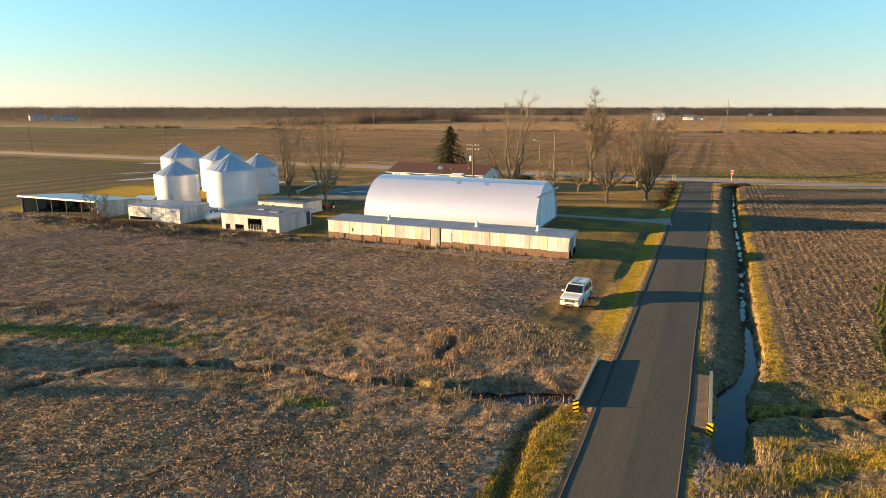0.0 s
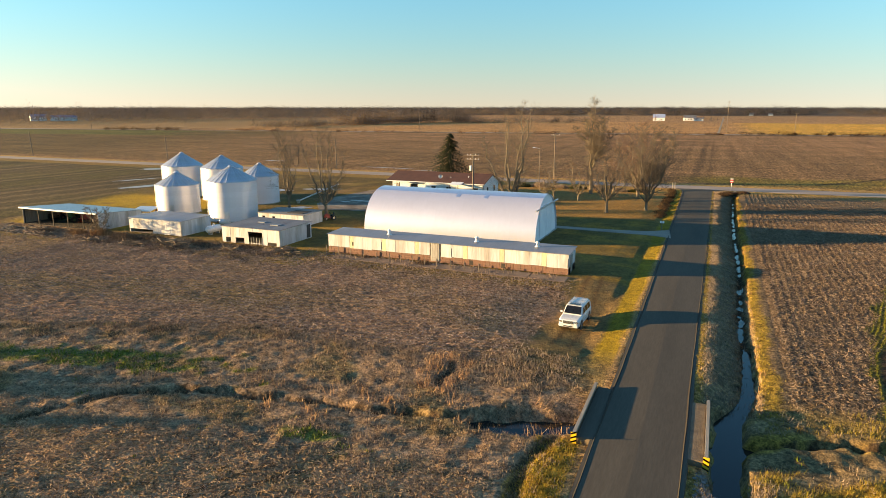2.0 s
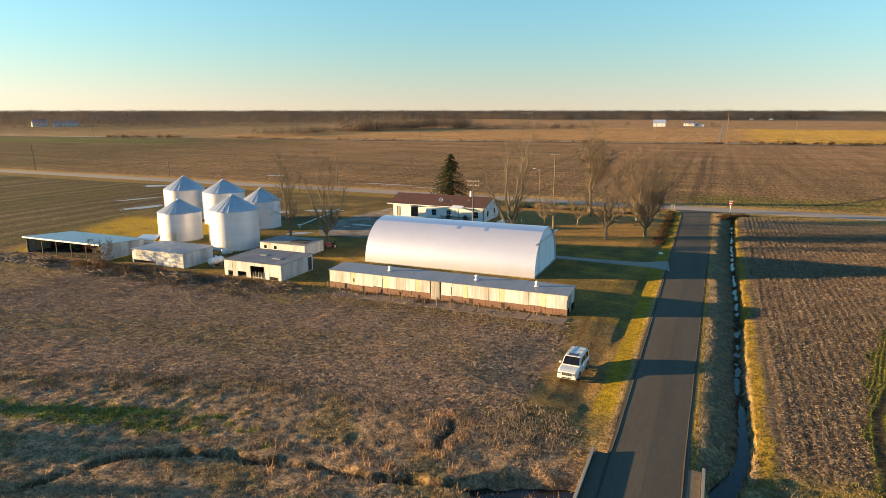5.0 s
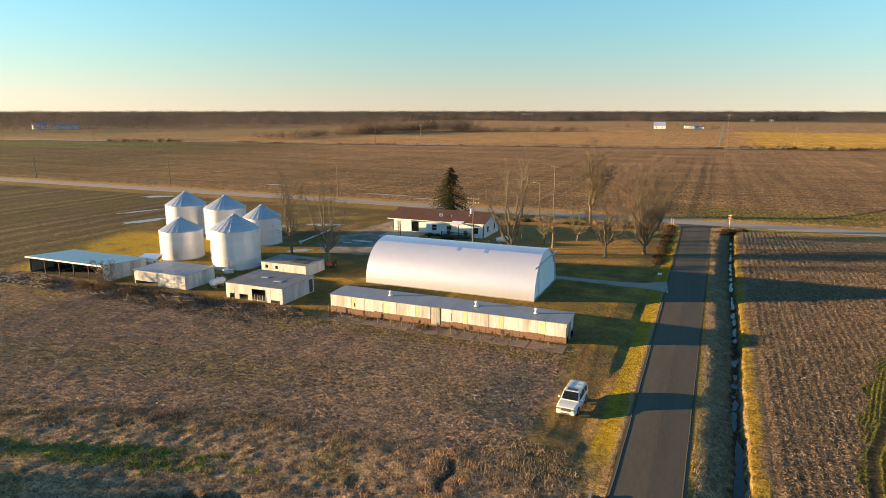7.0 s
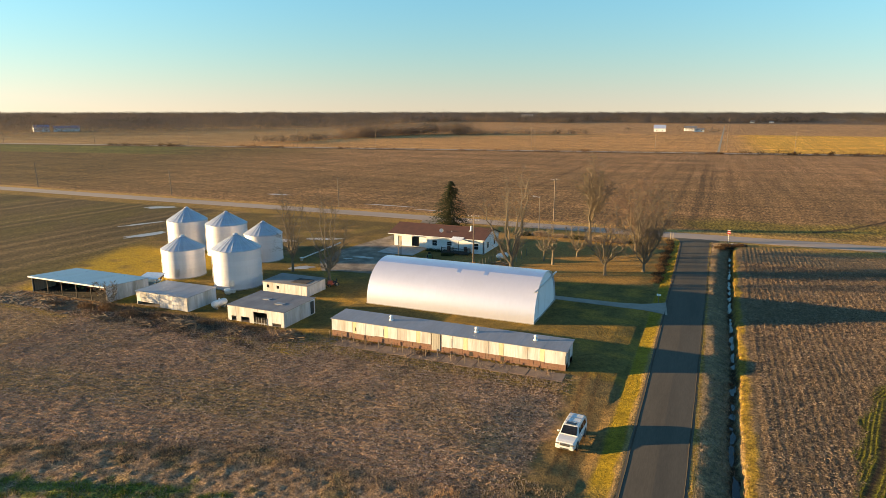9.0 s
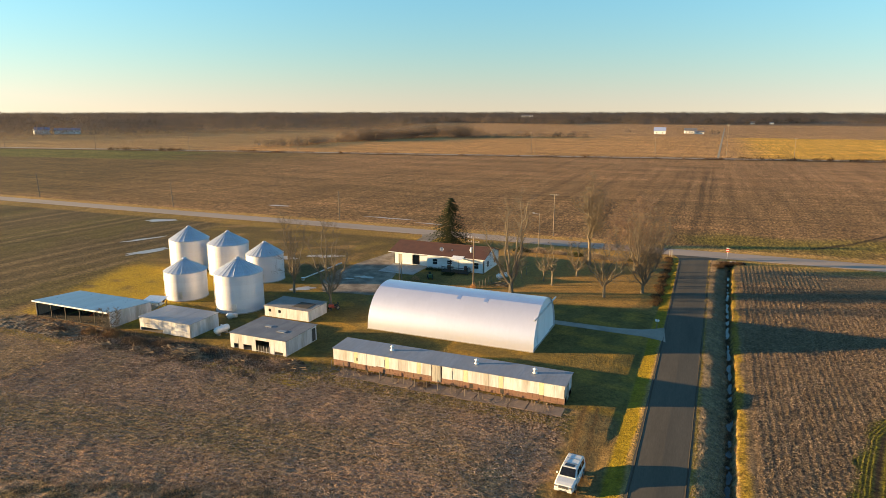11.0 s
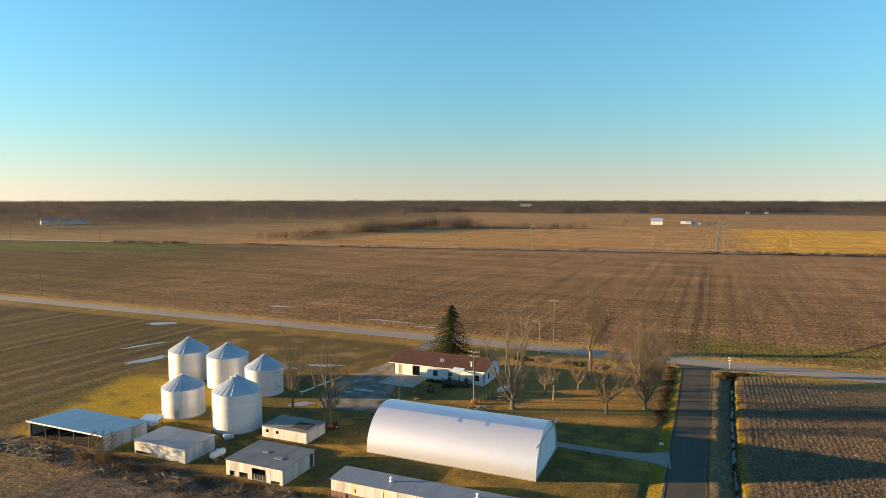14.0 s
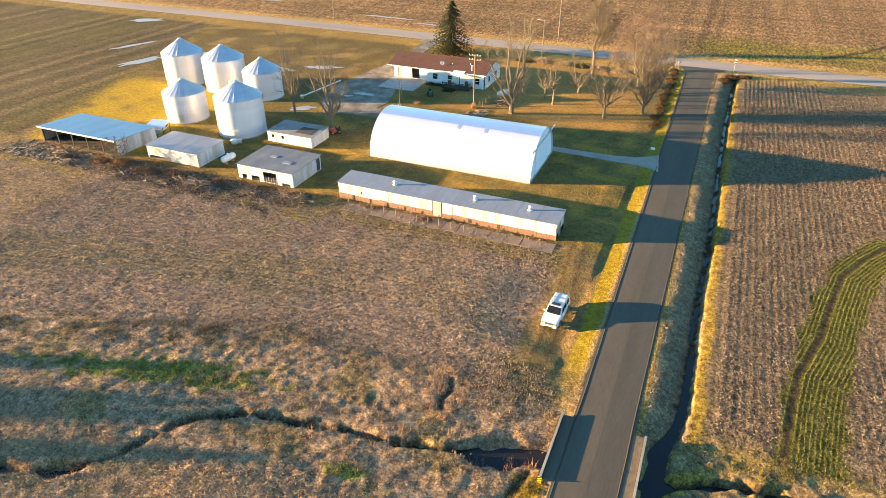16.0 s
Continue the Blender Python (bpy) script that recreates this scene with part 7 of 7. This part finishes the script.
grass("creek_grass", 6500, -58, -4.0, 10, 37, lambda x, y: np.exp(-((near_line(x, y, CREEK) - 0.45) / 0.4) ** 2) * (0.55 + 0.45 * wobble(x, y, 2.3, 65)), 314, "tan_grass", "long dead grass hanging over the creek", 11, (0.2, 0.5), (0.02, 0.045), 0.22, 0.97)
grass("reeds", 1300, -50, -4.2, 15, 37, lambda x, y: np.exp(-((near_line(x, y, CREEK) - 1.3) / 0.6) ** 2) * smoothstep(-24, -17, x) * (0.5 + 0.5 * wobble(x, y, 4, 77)) + 0.12 * np.exp(-((near_line(x, y, CREEK) - 1.2) / 0.5) ** 2), 311, "reed", "dry reeds standing along the creek", 12, (0.6, 1.2), (0.02, 0.04), 0.2, 0.7)
grass("gully_grass", 220, -15, -10, 31, 40, lambda x, y: np.exp(-((near_line(x, y, GULLY) - 1.0) / 0.5) ** 2), 312, "reed", "tall dry grass beside a small gully", 12, (0.3, 0.7), (0.02, 0.045), 0.2, 0.8)
grass("yard_weeds", 2600, -96, -10, 57, 65.5, lambda x, y: smoothstep(58, 61, y) * (0.5 + 0.5 * wobble(x, y, 5, 81)), 313, "tan_grass", "rough weeds along the sheds", 8, (0.2, 0.6), (0.02, 0.05), 0.2)

grass("ditch_weeds", 3000, 4.4, 7.2, 38, 146, lambda x, y: smoothstep(0.15, 0.35, near_line(x, y, DITCH)) * smoothstep(1.0, 0.6, near_line(x, y, DITCH)) * (0.45 + 0.55 * wobble(x, y, 3, 91)), 315, "scrub", "dark dead weeds down in the ditch", 9, (0.25, 0.6), (0.02, 0.05), 0.18, 0.9)
SOUTH = lambda x, y: smoothstep(26.0, 23.5, y - 0.13 * (x + 20)) * smoothstep(-5.8, -6.8, x)
WEST = lambda x, y: (1 - 0.6 * tracks(x, y)) * (1 - 0.6 * smoothstep(-74.8, -75.6, x)) * smoothstep(38.8, 40.5, y - np.where(x < -30, (x + 30) * 0.33, 0)) * smoothstep(64, 62, y) * smoothstep(-9, -10.4, x)
EAST = lambda x, y: smoothstep(7.5, 8.2, x) * smoothstep(39.5, 42, y) * (1 - 0.93 * smoothstep(0.5, -0.3, near_line(x, y, SOWN) - 2.3 + 0.4 * wobble(x, y, 6, 12))) * smoothstep(0.3, 0.5, near_line(x, y, PATH))
flakes("south_residue", 75000, -52, -5.5, 6, 27, SOUTH, 320, "pale stalks and leaves strewn over the near stubble", (0.08, 0.26), "south_residue")
flakes("west_residue", 330000, -100, -9, 24, 64, lambda x, y: WEST(x, y) * (0.45 + 0.55 * smoothstep(-0.4, 0.5, np.sin(row_line(x, y) * -6.2832 / 0.76)) * smoothstep(-0.6, 0.5, lump(x, y, 1.3, 39))), 321, "pale corn residue strewn over the west stubble", (0.08, 0.30))
flakes("east_residue", 110000, 8, 34, 39, 130, EAST, 322, "pale corn residue between the east rows", (0.08, 0.28), "east_residue")
grass("east_stubble", 26000, 8, 34, 40, 146, lambda x, y: EAST(x, y) * (0.15 + 0.85 * smoothstep(0.5, 0.95, np.sin(x * 6.2832 / 0.76 + 0.8 * lump(x, y, 1.1, 37)) * 0.5 + 0.5)), 323, "east_residue", "cut corn stalks standing in rows", 2, (0.12, 0.28), (0.02, 0.04), 0.03, 0.4)
grass("west_stubble", 14000, -60, -9, 38, 64, lambda x, y: WEST(x, y) * smoothstep(0.5, 0.95, np.sin(row_line(x, y) * -6.2832 / 0.76) * 0.5 + 0.5), 324, "residue", "cut corn stalks standing in rows", 2, (0.1, 0.24), (0.02, 0.04), 0.04, 0.5)
grass("south_stubble", 9000, -52, -6, 6, 26, lambda x, y: SOUTH(x, y) * (0.25 + 0.75 * smoothstep(-20, -11, x + 2 * wobble(x, y, 5, 51))), 325, "tan_grass", "rough dead weeds in the near stubble", 9, (0.10, 0.26), (0.02, 0.04), 0.18, 0.95)

def tread_marks(name, lines, seed, label):
    """Bars of damp soil that a tractor's lugs pressed up along its wheel tracks."""
    r = np.random.default_rng(seed)
    pts = []
    for ln in lines:
        for (xa, ya), (xb, yb) in zip(ln, ln[1:]):
            far = math.hypot(xb - xa, yb - ya)
            ux, uy = (xb - xa) / far, (yb - ya) / far
            pts += [(xa + ux * q, ya + uy * q, ux, uy) for q in np.arange(0, far, 0.5)]
    p = np.array(pts)
    p = p[(np.abs(p[:, 0] + 44) < 33) & (r.uniform(0, 1, len(p)) < 0.9)]
    m = len(p)
    x, y, ux, uy = p.T
    half, wide, high = r.uniform(0.18, 0.27, m), r.uniform(0.05, 0.08, m), r.uniform(0.012, 0.03, m)
    x, y = x + r.normal(0, 0.05, m), y + r.normal(0, 0.05, m)
    v = np.empty((m, 6, 3))
    for q, (a, w, t) in enumerate(((-1, -1, 0), (-1, 1, 0), (1, 1, 0), (1, -1, 0), (-0.8, 0, 1), (0.8, 0, 1))):
        sx = x - uy * half * a + ux * (wide * w + 0.08 * a)
        sy = y + ux * half * a + uy * (wide * w + 0.08 * a)
        v[:, q] = np.stack([sx, sy, land(sx, sy) - 0.02 + t * (high + 0.02)], -1)
    f = np.array([(0, 1, 4), (1, 2, 5), (1, 5, 4), (2, 3, 5), (3, 0, 4), (3, 4, 5)])
    me = raw(name, v.reshape(-1, 3), (f[None] + np.arange(m)[:, None, None] * 6).reshape(-1, 3))
    return tagged(held(name, me, M["damp_soil"]), label, "tyre marks", kind="stuff")


tread_marks("tread_marks", TRACKS, 331, "damp dark tractor tread marks across the west stubble")
grass("edge_tufts", 2600, -64, -26, 24, 42, lambda x, y: smoothstep(2.0, 0.7, np.abs(y - 37.6 - np.where(x < -30, (x + 30) * 0.33, 0) + 0.9 * lump(x, y, 1.1, 47))) * smoothstep(0.0, 0.6, wobble(x, y, 4.5, 48) + 0.35), 332, "twigs", "dark olive tufts where the stubble meets the creek bank", 12, (0.15, 0.45), (0.02, 0.05), 0.2, 0.9)
grass("bridge_scrub", 2600, -13, -3.6, 35, 46, lambda x, y: smoothstep(1.0, 0.4, np.hypot((x + 8) / 4.2, (y - 40.0) / 4.0)) * smoothstep(1.0, 1.6, near_line(x, y, CREEK)) * (0.5 + 0.5 * wobble(x, y, 2.4, 26)), 326, "grey_grass", "rough olive weeds beside the bridge", 12, (0.15, 0.42), (0.02, 0.045), 0.22, 0.95)

grass("dead_stalks", 420, -78, -46, 57, 64, lambda x, y: smoothstep(57, 58.5, y) * (0.4 + 0.6 * wobble(x, y, 6, 64)), 327, "tan_grass", "dead stalks standing among the weeds", 6, (0.5, 1.3), (0.02, 0.04), 0.3, 0.8)
grass("shed_scrub", 800, -77, -46, 57, 63.5, lambda x, y: smoothstep(57, 58.5, y) * smoothstep(-0.1, 0.5, wobble(x, y, 5, 29)), 328, "twigs", "brown tangled scrub before the sheds", 16, (0.2, 0.7), (0.02, 0.045), 0.35, 0.9)


def boards_lying(x0, x1, y0, y1, n, seed, label):
    """Old boards, sheets and straw strewn on the ground."""
    r = random.Random(seed)
    bm = bmesh.new()
    for _ in range(n):
        x, y = r.uniform(x0, x1), r.uniform(y0, y1)
        m = Matrix.Translation((x, y, at_ground(x, y) + r.uniform(0.02, 0.10))) @ Euler((r.uniform(-0.15, 0.15), r.uniform(-0.15, 0.15), r.uniform(-0.5, 0.5) + r.choice((0, 1.57)))).to_matrix().to_4x4() @ Matrix.Diagonal((r.uniform(0.3, 1.5), r.uniform(0.06, 0.35), r.uniform(0.02, 0.09), 1))
        bmesh.ops.create_cube(bm, size=1.0, matrix=m)
    return tagged(part("debris", bm, M["log"]), label, "debris", kind="stuff")


boards_lying(-37.0, -33.0, 101.6, 105.2, 60, 52, "grey boards and sheets stacked beside the yard pole")
for k, (x, y, rx, ry, h) in enumerate(((-48.6, 107.0, 0.9, 0.6, 1.3), (-36.4, 106.0, 0.6, 0.5, 1.4), (-47.0, 104.2, 0.7, 0.5, 0.9))):
    bush("ornamental_grass", x, y, rx, ry, h, 130 + k, "reed", "tall tan clump of dry ornamental grass", "grass clump", "grass clumps in the yard", n=500, width=0.04)
boards_lying(-97.5, -79.0, 58.8, 63.6, 170, 51, "old boards and scrap strewn before the open shed")

grass("stubble_weeds", 3200, -72, -14, 40, 58, lambda x, y: smoothstep(-12, -30, x) * smoothstep(5.5, 2.0, np.abs(y - 48.5 - 0.22 * (x + 30))) * smoothstep(-0.1, 0.6, wobble(x, y, 3.5, 66)) * WEST(x, y), 329, "crop", "thin green weeds in the west stubble", 7, (0.04, 0.1), (0.03, 0.06), 0.18)


# ---- woods and farms towards the horizon ----
WOOD_FRONT = [(-72, 820), (-57, 818), (-52, 812), (-46, 829), (-41, 907), (-36, 986), (-31, 980), (-27, 1150), (-22, 1620), (-18.6, 1533), (-12.3, 1401), (-9.5, 1690), (-5.8, 1490), (1.2, 1560), (6.7, 1757), (7.4, 1980), (11, 1841), (24, 1850)]


def wood_here(x, y):
    """Where the woods stand: beyond a front given as bearing and distance, with clearings."""
    bearing, d = np.degrees(np.arctan2(x, y)), np.hypot(x, y)
    front = np.interp(bearing, [w[0] for w in WOOD_FRONT], [w[1] for w in WOOD_FRONT]) + 22 * wobble(x, y, 90, 5)
    farm = smoothstep(24, 40, np.hypot(x + 826, y - 606)) * (0.35 + 0.65 * smoothstep(20, 40, np.hypot(x + 770, y - 565)))
    clearing = 1 - 0.9 * smoothstep(0.35, 0.6, wobble(x, y, 420, 9)) * smoothstep(160, 320, d - front)
    return np.clip(smoothstep(0, 24, d - front) * farm * clearing, 0, 1)


def belt_here(x, y):
    return smoothstep(34, 12, near_line(x, y, [(-352, 610), (-342, 662), (-312, 716), (-286, 728)]) + 8 * wobble(x, y, 60, 7)) * (0.4 + 0.6 * (lump(x, y, 16, 44) > -0.3))


def row_here(x, y):
    line = near_line(x, y, [(-362, 466), (-350, 490), (-352, 565), (-340, 600)]) * 0.8
    low = near_line(x, y, [(-280, 716), (-251, 716), (-188, 757), (-150, 770)])
    return np.clip(smoothstep(13, 5, np.minimum(line, low) + 4 * wobble(x, y, 40, 8)), 0, 1) * (0.3 + 0.7 * (lump(x, y, 12, 45) > -0.2))


def puffs(name, x, y, z, size, r, ox, oy, top):
    """Small triangles turned every way, shaded as round crowns: the twig haze of distant trees."""
    m = len(x)
    c = np.stack([x, y, z], -1)
    v = np.stack([c + r.normal(0, 0.62, (m, 3)) * size[:, None] for _ in range(3)], 1)
    v[:, :, 2] = np.maximum(v[:, :, 2], -0.1)
    me = raw(name, v.reshape(-1, 3), np.arange(m * 3).reshape(-1, 3))
    n = np.stack([ox * 0.6, oy * 0.6, z / top * 0.8 + 0.5], -1) + r.normal(0, 0.06, (m, 3))
    n /= np.linalg.norm(n, axis=1)[:, None]
    me.normals_split_custom_set_from_vertices(np.repeat(n, 3, axis=0))
    return me


def far_trees(name, n, d0, d1, seed, keep, label, h=(8, 15), wide=3.0, per=16, blade=1.4, material="far_wood"):
    r = np.random.default_rng(seed)
    a = np.radians(r.uniform(-68, 22, n))
    d = np.sqrt(r.uniform(d0 ** 2, d1 ** 2, n)) if d1 < 2000 else r.uniform(d0, d1, n)
    x, y = np.sin(a) * d, np.cos(a) * d
    k = keep(x, y) > r.uniform(0, 1, n)
    x, y, d = x[k], y[k], d[k]
    hh = r.uniform(*h, len(x)) * (1 + 0.2 * wobble(x, y, 260, 31) + 0.25 * wobble(x, y, 70, 32)) * r.uniform(0.8, 1.08, len(x))
    x, y, d = np.repeat(x, per), np.repeat(y, per), np.repeat(d, per)
    top = np.repeat(hh, per)
    m = len(x)
    size = np.clip(d / 900, 1, 4)
    a, off = r.uniform(0, 6.283, m), np.sqrt(r.uniform(0, 1, m)) * 1.7
    ox, oy = np.cos(a) * off, np.sin(a) * off
    x, y = x + ox * wide * size, y + oy * wide * size
    local = top * np.clip(1.08 - 0.22 * off ** 2, 0.2, 1.08)
    me = puffs(name, x, y, local * np.clip(r.beta(1.9, 1.1, m), 0.03, 1), r.uniform(0.5, 1.5, m) * blade * size, r, ox, oy, local)
    return tagged(held(name, me, M[material]), label, "woods", kind="stuff")


EDGE = lambda x, y, deep: wood_here(x * (1 - deep / np.hypot(x, y)), y * (1 - deep / np.hypot(x, y))) < 0.5
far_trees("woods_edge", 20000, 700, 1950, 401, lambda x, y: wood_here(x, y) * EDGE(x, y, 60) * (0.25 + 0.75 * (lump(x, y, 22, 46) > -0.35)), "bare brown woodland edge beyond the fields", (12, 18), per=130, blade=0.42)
far_trees("deep_woods", 26000, 700, 2000, 408, lambda x, y: wood_here(x, y) * (1 - EDGE(x, y, 60)), "bare woodland deep behind its edge, greyed by haze in its colour", (12, 18), per=44, wide=4.5, blade=0.6, material="hazed_wood")
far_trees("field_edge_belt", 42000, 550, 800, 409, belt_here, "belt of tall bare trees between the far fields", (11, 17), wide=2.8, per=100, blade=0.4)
far_trees("field_edge_scrub", 60000, 440, 860, 407, row_here, "low bare trees and scrub along the far field edge", (3, 8), wide=2.2, per=40, blade=0.45)
far_trees("far_woods", 15000, 1700, 4700, 402, wood_here, "grey-brown woodland to the horizon with haze put into its colour", (16, 21), 6.0, 64, 0.42, "hazed_wood")
far_trees("highway_scrub", 26000, 330, 560, 403, lambda x, y: smoothstep(4, 1.5, np.abs(y - (458 + 0.17 * x))) * (0.3 + 0.7 * (wobble(x, y, 35, 42) > 0.0)), "low scrub along the highway verge", (0.9, 2.2), 1.2, 24, 0.35, "red_scrub")
far_trees("highway_hedge", 42000, 330, 620, 404, lambda x, y: smoothstep(3, 1.5, np.abs(y - (457 + 0.17 * x))) * (smoothstep(8, 20, x) + smoothstep(-370, -390, x) * smoothstep(-470, -440, x)), "dark hedge along the highway", (1.2, 3.4), 1.3, 24, 0.4, "dark_scrub")
far_trees("lane_trees", 2600, 700, 1050, 405, lambda x, y: smoothstep(26, 12, np.hypot((x + 20), (y - 955) * 0.4)) + smoothstep(9, 4, np.hypot(x + 44, (y - 916) * 0.4)) + smoothstep(11, 5, np.hypot(x + 146, (y - 914) * 0.4)) + smoothstep(11, 5, np.hypot(x + 114, (y - 927) * 0.4)), "bare trees round a far farm", (5, 11), 2.0, 60, 0.5)
far_trees("far_east_evergreens", 260, 1300, 1700, 406, lambda x, y: smoothstep(60, 20, np.hypot(x - 150, (y - 1560) * 0.4)), "dark evergreens at a far homestead", (8, 14), 3.0, 40, 0.5, "evergreen")


def far_house(name, x, y, ln, dp, ev, rd, turn, roof, label, windows=4):
    h = thing(name, x, y, 0, turn, label, "farm building", "far farm buildings")
    part("walls", block(-ln / 2, ln / 2, -dp / 2, dp / 2, -0.3, ev), M["white_paint"], h)
    for s in (-1, 1):
        part("roof", slope_sheet(-ln / 2 - 0.4, ln / 2 + 0.4, s * (dp / 2 + 0.5), 0, ev - 0.1, rd, 0.2), roof, h)
        bm = bmesh.new()
        f = bm.faces.new([bm.verts.new(p) for p in ((s * ln / 2, -dp / 2, ev), (s * ln / 2, dp / 2, ev), (s * ln / 2, 0, rd - 0.15))])
        bmesh.ops.solidify(bm, geom=[f], thickness=0.1)
        part("gable", bm, M["white_paint"], h)
    for k in range(windows):
        xx = -ln / 2 + (k + 0.5) * ln / windows
        part("window", block(xx - 0.6, xx + 0.6, -dp / 2 - 0.06, -dp / 2 - 0.01, 1.0, 2.3), M["glass"], h)


far_house("far_barn", -71, 921, 15, 9, 4.5, 9, 5, M["pale_blue_roof"], "white far barn with a blue-grey roof", 2)
far_house("far_farmhouse", -34, 965, 16, 10, 4, 7, 5, M["felt_roof"], "white far farmhouse among trees")
far_house("far_shed", -22, 940, 12, 8, 3, 4.5, 0, M["felt_roof"], "small white far shed", 2)
far_house("far_barn", -832, 596, 18, 12, 6, 9, 62, M["blue_roof"], "white far barn with a blue roof in the woods", 2)
far_house("far_shed", -812, 618, 30, 13, 5, 7.5, 62, M["blue_roof"], "long blue-roofed far shed in the woods", 2)
far_house("far_farmhouse", -860, 1840, 20, 12, 6, 11, 0, M["felt_roof"], "white far farmhouse before the woods")
far_house("far_farmhouse", 70, 1640, 9, 7, 3, 6, 0, M["felt_roof"], "white far homestead beside evergreens")
far_house("far_shed", 110, 1650, 8, 7, 2.5, 4.5, 0, M["tin_roof"], "pale far shed beside evergreens", 2)
far_house("far_shed", -640, 2300, 40, 20, 10, 14, 0, M["tin_roof"], "pale far shed at the wood's edge", 2)
ribbon("far_lane", [(3.0 + 0.01 * (y - 470), y, 0.8) for y in range(470, 1300, 30)], M["lane_dirt"], "straight far farm lane", lift=0.06)
